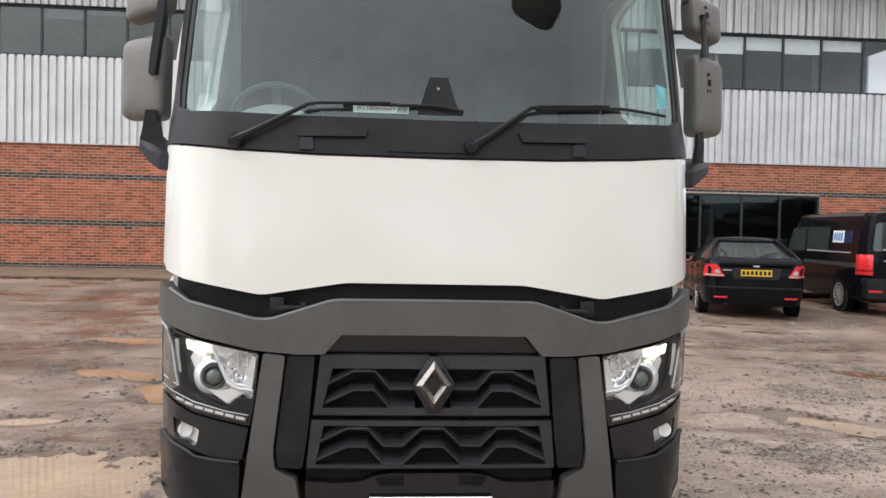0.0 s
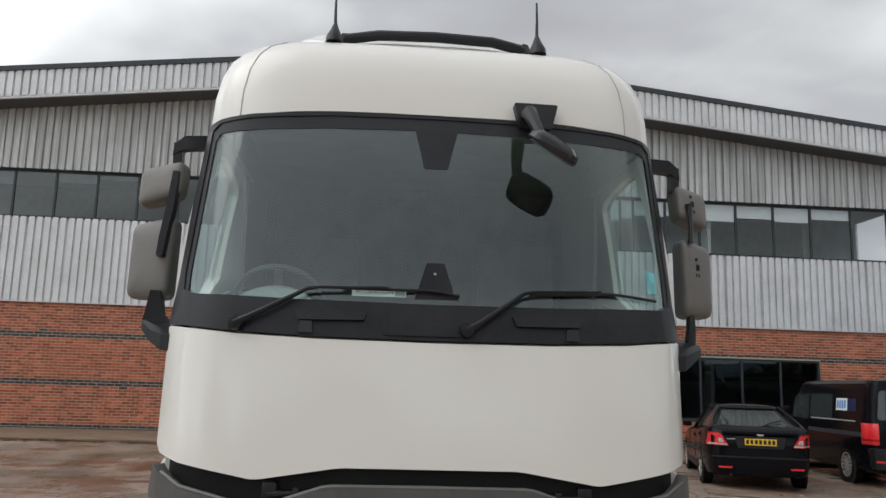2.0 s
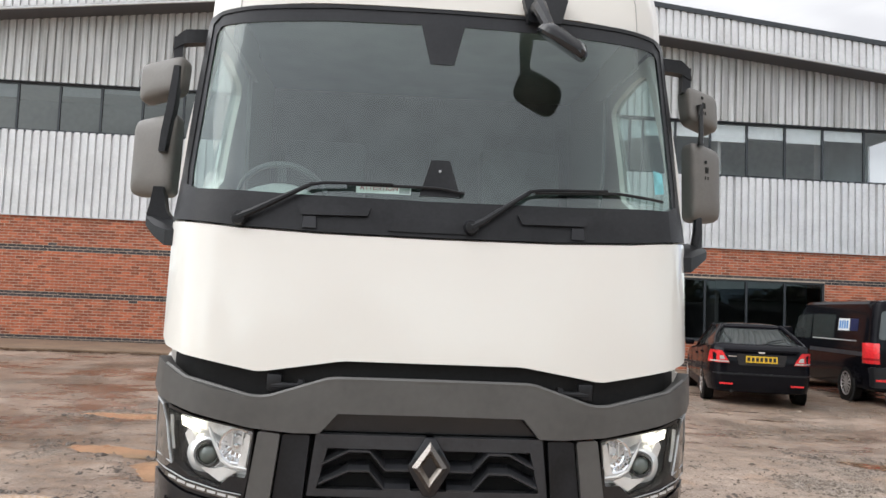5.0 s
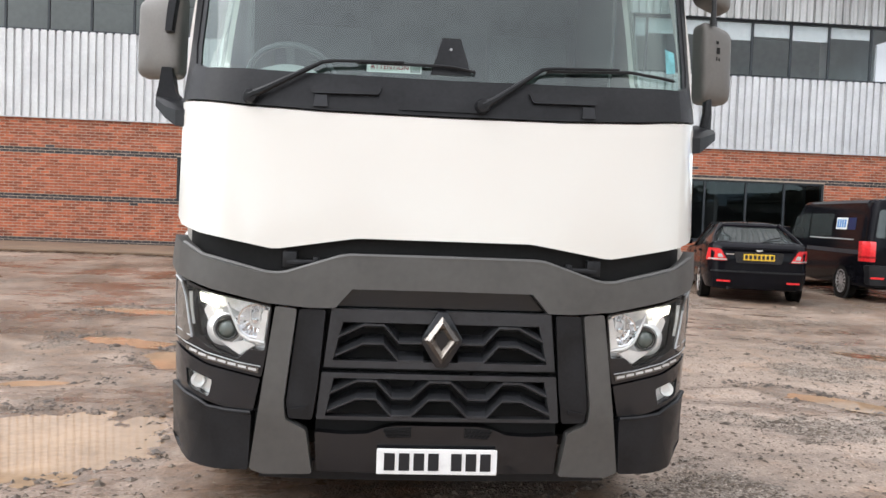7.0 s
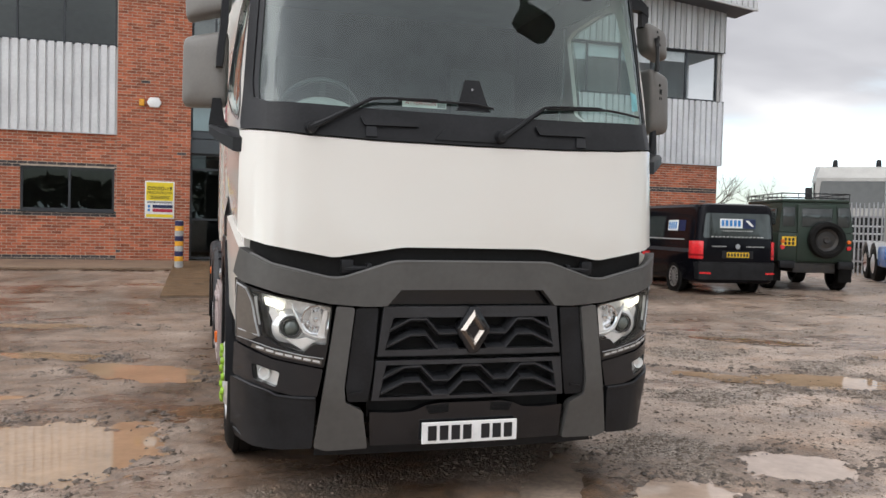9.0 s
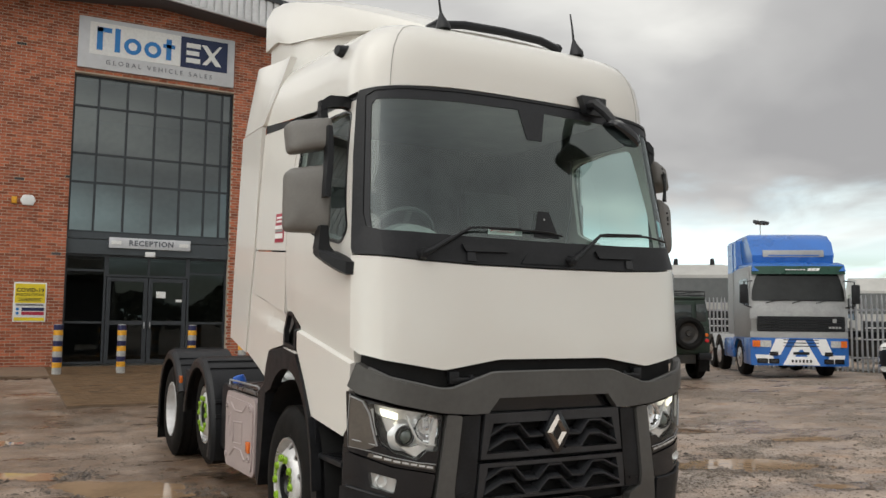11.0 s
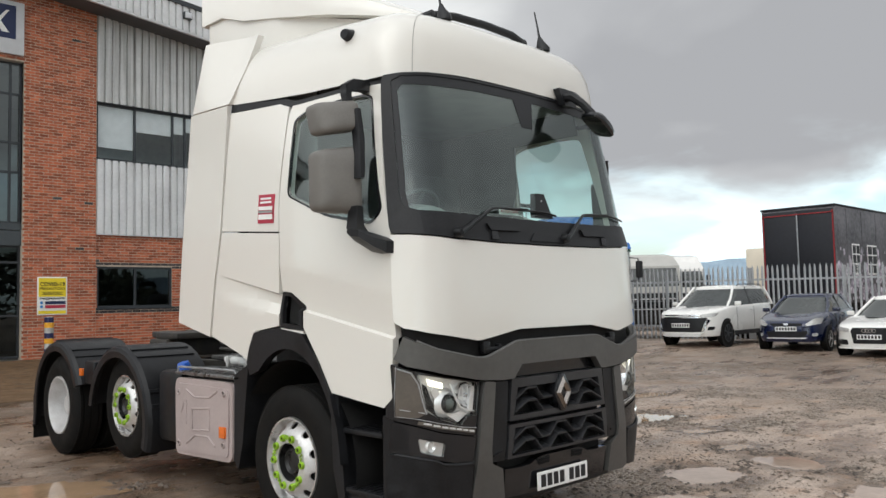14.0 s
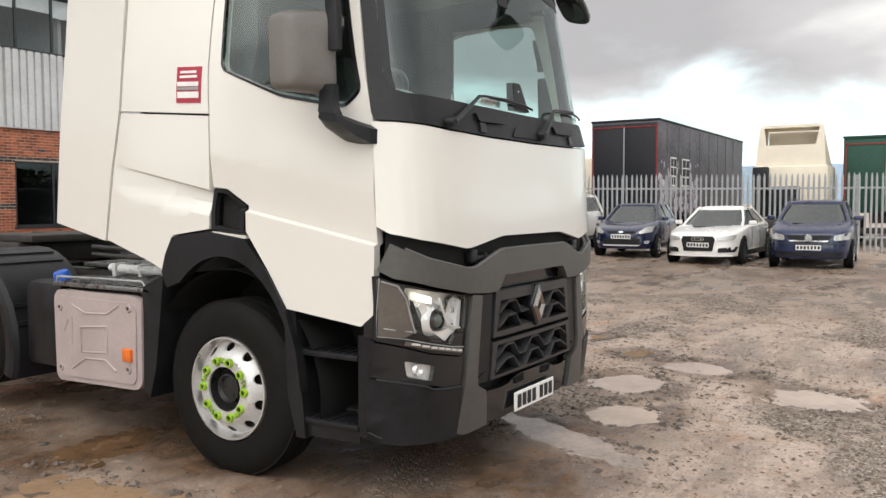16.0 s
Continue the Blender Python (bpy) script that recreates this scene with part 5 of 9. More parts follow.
        part("inner_door", sheet([(0.36, 1.98), (1.28, 2.18), (1.28, 1.3), (0.36, 1.3)], flat_side(sg, 1.11), 0.5, 0.02), "cab_light", T)
    rings = []
    for x in np.linspace(-1.06, 1.06, 17):
        y0 = front(x, 2.03).y + 0.035
        deep = 0.60 if x < 0.1 else 0.50
        rings.append([(x, y0, 1.92), (x, y0, 2.025), (x, y0 + 0.12, 2.04), (x, deep + 0.15, 2.03), (x, deep + 0.22, 1.98), (x, deep + 0.22, 1.45), (x, y0 + 0.03, 1.45)])
    part("dashboard", loft(rings), "cab_light", T, "grey dashboard")
    wc = Matrix.Translation((-0.73, 0.60, 2.055)) @ Matrix.Rotation(radians(-50), 4, "X")
    sw = part("steering_wheel", moved(lathe([(0.215 + 0.014 * math.cos(a), 0.016 * math.sin(a)) for a in np.linspace(0, 2 * math.pi, 11)], 36, "z"), wc), "steering_grey", T, "grey steering wheel")
    part("wheel_boss", moved(lathe([(0.0, 0.03), (0.06, 0.025), (0.075, 0.0), (0.05, -0.03), (0.0, -0.03)], 20, "z"), wc), "cab_trim", sw)
    cowl_ = [[(-0.73 + w_ * math.cos(a), y, 2.00 + h_ * math.sin(a)) for a in np.linspace(0, math.pi, 13)] for y, w_, h_ in ((0.36, 0.185, 0.06), (0.40, 0.20, 0.115), (0.50, 0.20, 0.135), (0.62, 0.19, 0.12))]
    part("instrument_cowl", loft(cowl_), "cab_light", T, "grey instrument cowl")
    for a in (20, 160, 270):
        part("spoke", moved(box(0.05, 0.21, -0.02, 0.02, -0.008, 0.008, 0.004), wc @ Matrix.Rotation(radians(a), 4, "Z")), "cab_trim", sw)
    for x in (-0.62, 0.62):
        s = part("cab_seat", box(x - 0.27, x + 0.27, 1.15, 1.65, 1.72, 1.90, 0.05), "cab_trim", T, "dark fabric seat")
        part("seat_back", moved(box(-0.26, 0.26, -0.07, 0.07, 0.0, 0.75, 0.05), pose(x, 1.68, 1.85, -8, 0, 0)), "cab_trim", s)
        part("seat_base", box(x - 0.2, x + 0.2, 1.2, 1.6, 1.36, 1.72, 0.02), "cab_trim", s)
        if x > 0:
            part("seat_arm", tube([(0.36, 1.25, 2.0), (0.36, 1.35, 2.06), (0.36, 1.6, 2.06)], 0.03, 8), "cab_trim", s)
    cd = part("notice_card", box(-0.36, -0.12, 0.16, 0.162, 2.062, 2.102, 0.0), "paper", T, "white notice card on the dashboard")
    tm = text_mesh("ATTENTION", 0.030, 0.001)
    part("notice_words", moved(tm, Matrix.Translation((-0.26, 0.158, 2.085))), "sticker_red", cd)
    part("notice_window", box(-0.17, -0.125, 0.157, 0.159, 2.066, 2.098), "cab_light", cd)
    part("windscreen_disc", sheet([(0.99, 2.235), (1.045, 2.225), (1.05, 2.13), (0.995, 2.12)], bulge(-0.012), 0.1, 0.002), "tax_blue", T, "pale blue windscreen sticker")
    # --- wipers
    for pts, blade in (([(-0.84, 1.915), (-0.78, 1.945), (-0.545, 2.075), (-0.49, 2.083), (-0.20, 2.09)], [(-0.40, 2.085), (0.0, 2.085), (0.11, 2.066)]), ([(0.14, 1.915), (0.20, 1.95), (0.395, 2.088), (0.45, 2.097), (0.74, 2.11)], [(0.42, 2.085), (0.80, 2.105), (1.01, 2.085)])):
        w_ = part("wiper", tube([front(x, z, -0.035) for x, z in pts], [0.019, 0.015, 0.009, 0.007, 0.006], 8), "black_plastic", T, "black windscreen wiper")
        b = bmesh.new()
        xs = np.linspace(blade[0][0], blade[-1][0], 12)
        add_tube(b, [front(x, np.interp(x, [q[0] for q in blade], [q[1] for q in blade]), -0.014) for x in xs], 0.007, 6)
        part("wiper_blade", b, "black_plastic", w_)
        part("wiper_pivot", lathe([(0.0, -0.05), (0.026, -0.045), (0.034, -0.01), (0.034, 0.02)], 16, "y", front(pts[0][0], pts[0][1])), "black_plastic", w_)
    # --- side mirrors
    for sg in (-1, 1):
        def flip(bm):
            return bm if sg < 0 else mirror_x(bm)
        arm = part("mirror_arm", flip(loft([[(x, y - 0.03, z - h), (x, y + 0.03, z - h), (x, y + 0.03, z + h), (x, y - 0.03, z + h)] for x, y, z, h in ((-1.06, 0.60, 2.835, 0.030), (-1.13, 0.555, 2.838, 0.032), (-1.23, 0.555, 2.830, 0.034), (-1.268, 0.56, 2.805, 0.030), (-1.285, 0.56, 2.775, 0.012))])), "black_plastic", T, "black mirror arm")
        part("arm_drop", flip(loft([[(x - 0.022, y - 0.026, z), (x + 0.022, y - 0.026, z), (x + 0.022, y + 0.026, z), (x - 0.022, y + 0.026, z)] for x, y, z in ((-1.262, 0.56, 2.83), (-1.262, 0.56, 2.76), (-1.255, 0.545, 2.70))])), "black_plastic", arm)
        shoe = [[(-1.14, 0.26, 1.795), (-1.14, 0.26, 1.865), (-1.14, 0.30, 1.885), (-1.14, 0.47, 1.93), (-1.14, 0.48, 1.82), (-1.14, 0.44, 1.80)],
                [(-1.205, 0.28, 1.80), (-1.205, 0.28, 1.87), (-1.205, 0.31, 1.895), (-1.205, 0.48, 1.945), (-1.205, 0.49, 1.85), (-1.205, 0.45, 1.83)],
                [(-1.265, 0.33, 1.84), (-1.265, 0.33, 1.89), (-1.265, 0.36, 1.92), (-1.265, 0.49, 1.955), (-1.265, 0.50, 1.88), (-1.265, 0.46, 1.865)],
                [(-1.322, 0.39, 1.895), (-1.322, 0.39, 1.93), (-1.322, 0.41, 1.945), (-1.322, 0.49, 1.96), (-1.322, 0.50, 1.925), (-1.322, 0.46, 1.905)]]
        if sg > 0:
            shoe = [[(x, y, z - 0.02) if x > -1.3 else (x, y, z - 0.04) for x, y, z in r] for r in shoe]
        part("arm_shoe", flip(loft(shoe)), "black_plastic", arm, "", 0.35)
        if sg < 0:
            part("arm_neck", flip(loft([[(-1.215, 0.43, 1.93), (-1.325, 0.40, 1.94), (-1.325, 0.50, 1.95), (-1.215, 0.49, 1.94)], [(-1.245, 0.43, 1.97), (-1.318, 0.41, 1.985), (-1.318, 0.50, 1.985), (-1.245, 0.50, 1.97)], [(-1.262, 0.42, 2.08), (-1.306, 0.42, 2.08), (-1.306, 0.50, 2.08), (-1.262, 0.50, 2.08)]])), "black_plastic", arm, "", 0.35)
        else:
            part("arm_neck", flip(tube([(-1.30, 0.47, 1.90), (-1.31, 0.48, 1.99), (-1.312, 0.49, 2.09)], [0.030, 0.024, 0.020], 10)), "black_plastic", arm)
        for nm, corner, o, lean in (("wide_mirror", (-1.214, 0.505, 2.64), [(0.0, 0.096), (0.268, 0.062), (0.258, -0.135), (0.004, -0.093)], 0.22), ("main_mirror", (-1.226, 0.478, 2.25), [(0.0, 0.200), (0.258, 0.166), (0.262, -0.198), (0.006, -0.206)], 0.04)):
            if sg > 0:
                o, corner = [(u * 0.80, v) for u, v in o], (corner[0] - 0.036, corner[1], corner[2])
            o = rounded(o, 0.045, 4)
            cu, cv = sum(p[0] for p in o) / len(o), sum(p[1] for p in o) / len(o)
            ax, nr = Vector((-0.894, 0.447, 0.0)), Vector((-0.06, -0.998, 0.0))
            def on_head(u, v, d):
                return Vector(corner) + ax * u + nr * d + Vector((0, lean * v, v))
            rings = []
            for k, d in ((0.93, -0.098), (0.985, -0.095), (1.0, -0.080), (1.0, -0.008), (0.975, 0.014), (0.92, 0.029), (0.80, 0.041), (0.55, 0.050), (0.2, 0.053)):
                rings.append([on_head(cu + (u - cu) * k, cv + (v - cv) * k, d) for u, v in o])
            head = part(nm, flip(loft(rings)), "mirror_shell", arm, "grey mirror housing", 0.7)
            part("mirror_glass", flip(loft([[on_head(cu + (u - cu) * 0.9, cv + (v - cv) * 0.9, d) for u, v in o] for d in (-0.094, -0.101)])), "mirror_glass", head)
            if sg > 0:
                sl = bmesh.new()
                for u, v, w_, h_ in ((0.085, 0.03, 0.014, 0.014), (0.092, -0.01, 0.022, 0.030), (0.082, -0.05, 0.006, 0.016), (0.100, -0.05, 0.006, 0.016)):
                    add_loft(sl, [[on_head(u + a * w_ / 2, v + b * h_ / 2 + (0.06 if nm == "main_mirror" else 0.0), d) for a, b in ((-1, -1), (1, -1), (1, 1), (-1, 1))] for d in (0.030, 0.056)])
                part("bracket_slots", flip(sl), "void", head)
        if sg < 0:
            part("mirror_spine", flip(loft([[(x - w_, y, z), (x - w_ * 0.8, y - 0.014, z), (x + w_ * 0.8, y - 0.014, z), (x + w_, y, z), (x + w_, y + 0.05, z), (x - w_, y + 0.05, z)] for x, y, z, w_ in ((-1.246, 0.475, 2.668, 0.016), (-1.247, 0.465, 2.60, 0.020), (-1.252, 0.440, 2.48, 0.022), (-1.268, 0.420, 2.33, 0.021), (-1.275, 0.412, 2.242, 0.018))])), "black_plastic", arm, "", 0.35)
        else:
            part("mirror_rod", flip(tube([(-1.300, 0.455, 2.62), (-1.304, 0.450, 2.57), (-1.310, 0.455, 2.50), (-1.310, 0.460, 2.42)], [0.018, 0.013, 0.011, 0.016], 10)), "hub_grey", arm)
    # --- front kerb mirror
    K = part("kerb_mirror", sheet(rounded([(0.360, 3.015), (0.570, 3.015), (0.535, 2.885), (0.385, 2.885)], 0.012), bulge(0.075), 0.1, 0.05), "black_plastic", T, "front kerb mirror on a bracket above the windscreen")
    part("kerb_arm", tube([(0.42, 0.22, 2.95), (0.42, 0.12, 2.94), (0.425, 0.04, 2.87), (0.44, -0.04, 2.78)], [0.034, 0.036, 0.03, 0.026], 8), "black_plastic", K)
    rings = []
    for s, o in ((0.30, -0.056), (0.74, -0.048), (0.96, -0.024), (1.0, 0.0), (0.95, 0.012)):
        rings.append([(0.125 * s * math.copysign(abs(math.cos(a)) ** 0.55, math.cos(a)), 0.10 * s * math.copysign(abs(math.sin(a)) ** 0.55, math.sin(a)), -o) for a in [2 * math.pi * k / 20 for k in range(20)]])
    km = Matrix.Translation((0.495, -0.025, 2.722)) @ Matrix.Rotation(radians(31), 4, "Y") @ Matrix.Rotation(radians(16), 4, "X")
    part("kerb_head", moved(loft(rings), km), "dark_gloss", K)
    part("kerb_glass", moved(lathe([(0.0, -0.016), (0.088, -0.013)], 20, "z"), km), "dark_mirror", K)
    # --- chassis
    for sg in (-1, 1):
        part("frame_rail", box(sg * 0.42 - 0.035, sg * 0.42 + 0.035, 1.6, 6.35, 0.74, 1.02, 0.008), "chassis", T)
    for y in (2.5, 3.3, 4.7, 6.2):
        part("cross_member", box(-0.40, 0.40, y - 0.06, y + 0.06, 0.78, 0.98, 0.01), "chassis", T)
    fw = part("fifth_wheel", prism([(-0.46, 4.35), (0.46, 4.35), (0.48, 4.75), (0.30, 5.25), (0.10, 5.30), (0.06, 4.90), (-0.06, 4.90), (-0.10, 5.30), (-0.30, 5.25), (-0.48, 4.75)], "z", 1.20, 1.26, 0.01), "chassis", T, "black greasy fifth wheel coupling")
    part("coupling_pedestal", box(-0.5, 0.5, 4.5, 4.9, 1.02, 1.20, 0.03), "chassis", fw)
    part("cat_walk", box(-0.5, 0.5, 2.4, 3.6, 1.04, 1.07, 0.005), "tread", T)
    for sg in (-1, 1):
        for z in (1.10, 1.16):
            part("air_line", tube([(sg * 0.2 + 0.1, 2.45, z + 0.3), (sg * 0.25, 2.7, z + 0.05), (sg * 0.3, 3.2, z), (sg * 0.35, 3.7, z + 0.02)], 0.016, 8), "chassis", T)
    # battery box with the mauve cover on the near side
    B = part("battery_box", box(-1.13, -0.60, 2.02, 2.86, 0.40, 0.97, 0.02), "chassis", T, "battery box behind a mauve-grey ribbed cover")
    cov = rounded([(1.985, 0.935), (2.07, 0.962), (2.82, 0.965), (2.862, 0.92), (2.852, 0.41), (2.82, 0.375), (2.04, 0.395), (1.995, 0.43)], 0.03, 3)
    part("box_cover", sheet(cov, flat_side(-1, 1.215), 0.15, 0.05), "tank_cover", B, "mauve-grey moulded cover", 0.5)
    rib = bmesh.new()
    for a in ([(2.18, 0.90), (2.30, 0.84), (2.52, 0.83), (2.66, 0.88)], [(2.66, 0.80), (2.66, 0.62)], [(2.22, 0.49), (2.32, 0.55), (2.52, 0.545), (2.66, 0.47)], [(2.30, 0.76), (2.56, 0.74), (2.56, 0.58), (2.30, 0.60), (2.30, 0.76)], [(2.70, 0.78), (2.74, 0.70)]):
        add_tube(rib, [(-1.224, y, z) for y, z in a], 0.009, 6)
    part("cover_ribs", rib, "tank_cover", B)
    raised = rounded([(2.025, 0.898), (2.09, 0.920), (2.80, 0.926), (2.825, 0.898), (2.815, 0.44), (2.79, 0.41), (2.065, 0.428), (2.035, 0.455)], 0.03, 3)
    part("cover_face", sheet(raised, flat_side(-1, 1.226), 0.15, 0.02), "tank_cover", B)
    for y, z in ((2.09, 0.885), (2.78, 0.855), (2.78, 0.465), (2.10, 0.515)):
        part("cover_bolt", lathe([(0.0, -1.226), (0.013, -1.226), (0.015, -1.236), (0.024, -1.235), (0.028, -1.222)], 14, "x", (0, y, z)), "tank_cover", B)
        part("bolt_head", lathe([(0.0, -1.231), (0.011, -1.231), (0.012, -1.224)], 6, "x", (0, y, z)), "chassis", B)
    part("side_marker", box(-1.244, -1.205, 2.06, 2.14, 0.565, 0.645, 0.006), "amber", B, "amber side marker")
    bm = box(-1.20, -0.62, 1.93, 2.90, 0.985, 1.01, 0.006)
    for k in range(12):
        add_box(bm, -1.18, -0.64, 1.97 + k * 0.075, 2.00 + k * 0.075, 1.01, 1.018)
    part("tread_top", bm, "tread", B, "ribbed tread plate")
    part("grab_rail", tube([(-1.19, 2.86, 1.00), (-1.19, 2.86, 1.045), (-1.19, 2.4, 1.05), (-1.19, 2.0, 1.05), (-1.19, 1.96, 1.01)], 0.008, 8), "steel", B)
    part("box_front", sheet([(1.80, 1.10), (1.99, 1.02), (2.00, 0.42), (1.94, 0.36), (1.88, 0.55)], flat_side(-1, 1.20), 0.2, 0.55), "black_plastic", B)
    hose = tube([(-0.685 - 0.03 * math.sin(k * 0.09), 2.36 + k * 0.0165, 1.062) for k in range(40)], [0.033 if k % 2 else 0.026 for k in range(40)], 10)
    part("spare_hose", hose, "paper", B, "white corrugated hose")
    for y in (2.38, 2.62, 2.90):
        part("hose_clip", box(-0.74, -0.64, y - 0.018, y + 0.018, 1.005, 1.10, 0.006), "band_white", B)
    part("urea_tank", box(-1.16, -0.62, 2.88, 3.30, 0.42, 1.0, 0.05), "black_plastic", T, "black side tank with blue cap")
    part("urea_cap", moved(lathe([(0.0, 0.075), (0.045, 0.07), (0.055, 0.045), (0.055, 0.0), (0.0, 0.0)], 14, "z"), pose(-1.08, 2.96, 1.0, 0, -18, 0)), "cap_blue", T, "blue filler cap")
    for sg in (-1, 1):
        for y in (4.75, 5.9):
            part("air_tank", moved(lathe([(0.0, -0.30), (0.10, -0.29), (0.14, -0.24), (0.14, 0.24), (0.10, 0.29), (0.0, 0.30)], 20), Matrix.Translation((sg * 0.30, y, 0.60))), "chassis", T)
    part("gearbox", box(-0.36, 0.36, 2.2, 3.5, 0.42, 0.98, 0.08), "chassis", T)
    # unseen tank added to block light coming under from the far side
    part("shade_tank", box(0.62, 1.18, 2.0, 3.35, 0.38, 0.98, 0.08), "steel", T, "unseen metal tank added to shade the ground under the truck")
    # --- wheels and axles
    for sg in (-1, 1):
        turn = Matrix.Identity(4) if sg < 0 else Matrix.Rotation(math.pi, 4, "Z")
        place_wheel(T, "convex", Matrix.Translation((sg * 1.045, 1.305, 0.487)) @ turn, "front wheel with lime nut indicators")
        place_wheel(T, "convex", Matrix.Translation((sg * 1.015, 3.97, 0.650)) @ turn @ Matrix.Scale(0.94, 4), "lifted middle wheel with lime nut indicators")
        place_wheel(T, "dish", Matrix.Translation((sg * 1.055, 5.45, 0.552)) @ turn, "twin rear wheel with deep silver rim")
        bm = lathe([(0.29, -0.14), (0.40, -0.15), (0.48, -0.12), (0.49, 0.0), (0.48, 0.12), (0.40, 0.15), (0.29, 0.14), (0.29, -0.14)], 40)
        part("inner_tyre", moved(bm, Matrix.Translation((sg * 0.74, 5.45, 0.552))), "rubber", T)
    for y, z in ((1.305, 0.487), (3.97, 0.63), (5.45, 0.552)):
        part("axle", tube([(-0.95, y, z), (0.95, y, z)], 0.075, 12), "chassis", T)
    # --- rear mudguards
    def guard(y0, z0, a0, a1, r, tail):
        n = 18
        pts = [(y0 + r * math.cos(a), z0 + r * math.sin(a)) for a in np.linspace(radians(a0), radians(a1), n)]
        if tail:
            pts = [(y0 + r + 0.03, 0.27)] + pts
        return pts
    for sg in (-1, 1):
        for y0, z0, a0, a1, tail in ((5.45, 0.55, -4, 158, True), (3.97, 0.535, 8, 200, False)):
            r = 0.655
            pts = guard(y0, z0, a0, a1, r, tail)
            prof = [(-1.232, 0.105), (-1.236, 0.05), (-1.222, 0.020), (-1.19, 0.003), (-1.15, 0.0), (-0.62, 0.0), (-0.62, 0.02), (-1.15, 0.022), (-1.205, 0.05), (-1.214, 0.105)]
            rings = []
            for y, z in pts:
                v = Vector((y - y0, z - z0))
                nrm = v.normalized()
                rings.append([(sg * -x, y - nrm.x * d, z - nrm.y * d) for x, d in prof])
            mg = part("mudguard", loft(rings), "black_plastic", T, "black plastic mudguard with moulded ribs", 0.4)
            for k in (4, 5, 9, 10, 13, 14):
                y, z = pts[min(k + (1 if tail else 0), len(pts) - 1)]
                v = Vector((y - y0, z - z0)).normalized()
                t_ = Vector((-v.y, v.x))
                q = []
                for (u, w_) in ((-0.02, 0.0), (0.02, 0.0), (0.014, 0.010), (-0.014, 0.010)):
                    q.append((y + t_.x * u + v.x * w_, z + t_.y * u + v.y * w_))
                xa, xb = sorted((sg * 1.19, sg * 0.66))
                part("guard_rib", prism(q, "x", xa, xb), "black_plastic", mg)
        mk = (5.45 - 0.70, 0.92)
        part("guard_marker", box(sg * 1.232 - 0.014, sg * 1.232 + 0.014, mk[0] - 0.03, mk[0] + 0.03, mk[1] - 0.035, mk[1] + 0.035, 0.005), "amber", T, "amber guard marker")
        part("mud_flap", box(min(sg * 0.64, sg * 1.22), max(sg * 0.64, sg * 1.22), 6.10, 6.115, 0.16, 0.62), "rubber", T)
        part("guard_link", box(min(sg * 0.66, sg * 1.18), max(sg * 0.66, sg * 1.18), 4.58, 4.82, 0.80, 1.02, 0.02), "black_plastic", T)
    part("rear_light_bar", box(-1.0, 1.0, 6.32, 6.40, 0.62, 0.74, 0.01), "chassis", T)
    part("under_tray", box(-0.95, 0.95, 0.35, 1.6, 0.36, 0.42, 0.02), "void", T)
    part("engine_tunnel", box(-0.6, 0.6, 0.5, 2.4, 0.42, 1.28, 0.05), "void", T)
    return T


M["bowl_grey"] = material("lamp_bowl_grey", (0.90, 0.90, 0.89), 0.16, metal=0.35, var=0.12, scale=26)
M["hub_grey"] = material("greasy_hub", (0.035, 0.035, 0.036), 0.32, metal=0.4, var=0.2, scale=14)
M["steering_grey"] = material("steering_wheel_grey", (0.09, 0.095, 0.095), 0.4, var=0.05)
M["emblem_metal"] = material("emblem_metal", (0.30, 0.275, 0.25), 0.24, metal=1.0, var=0.05)
M["mirror_lens"] = material("projector_lens", (0.10, 0.12, 0.11), 0.05, var=0.05, coat=1.0)
M["smoke_glass"] = material("lamp_strip", (0.56, 0.56, 0.55), 0.15, var=0.1, coat=0.6)
M["tax_blue"] = material("pale_blue_sticker", (0.25, 0.60, 0.70), 0.5, var=0.2, scale=20)
truck = tractor_unit()


# ---- office building with reception tower ----
WALL_Y, FOOT = 18.40, 0.28
M["mortar"] = material("mortar", (0.48, 0.40, 0.32), 0.9, var=0.12, scale=8, bump=0.1, bump_scale=200)
BR, BR2, BB = (0.43, 0.132, 0.066), (0.29, 0.082, 0.044), (0.060, 0.052, 0.055)
M["brick"] = material("red_brick", BR, 0.85, var=0.12, scale=3, second=BR2, island=0.42, bump=0.15, bump_scale=160)
M["brick_loose"] = material("red_brick_single", BR, 0.85, var=0.12, scale=3, second=BR2, obj=0.42, bump=0.15, bump_scale=160)
M["brick_dark"] = material("blue_grey_brick", BB, 0.7, var=0.2, scale=6, island=0.35, bump=0.1, bump_scale=160)
M["cladding"] = material("silver_cladding", (0.68, 0.685, 0.69), 0.42, metal=0.15, var=0.05, scale=1.5, second=(0.58, 0.58, 0.585), rvar=0.08)
M["dark_trim"] = material("anthracite_frame", (0.035, 0.040, 0.046), 0.45, var=0.1, scale=6)
M["panel_grey"] = material("anthracite_panel", (0.055, 0.065, 0.072), 0.5, var=0.08, scale=3)
M["soffit"] = material("soffit", (0.10, 0.10, 0.105), 0.7, var=0.1)
M["roof_sheet"] = material("roof_sheet", (0.16, 0.165, 0.17), 0.6, var=0.1)
M["room"] = material("room_wall", (0.42, 0.41, 0.39), 0.8, var=0.06)
M["blind"] = material("roller_blind", (0.84, 0.85, 0.85), 0.8, var=0.05)
M["paver"] = material("paving_block", (0.170, 0.108, 0.062), 0.75, spec=0.15, var=0.12, scale=4, second=(0.115, 0.078, 0.049), island=0.22, bump=0.1, bump_scale=120)
M["paver_loose"] = material("paving_block_single", (0.170, 0.108, 0.062), 0.75, spec=0.15, var=0.12, scale=4, second=(0.115, 0.078, 0.049), obj=0.22, bump=0.1, bump_scale=120)
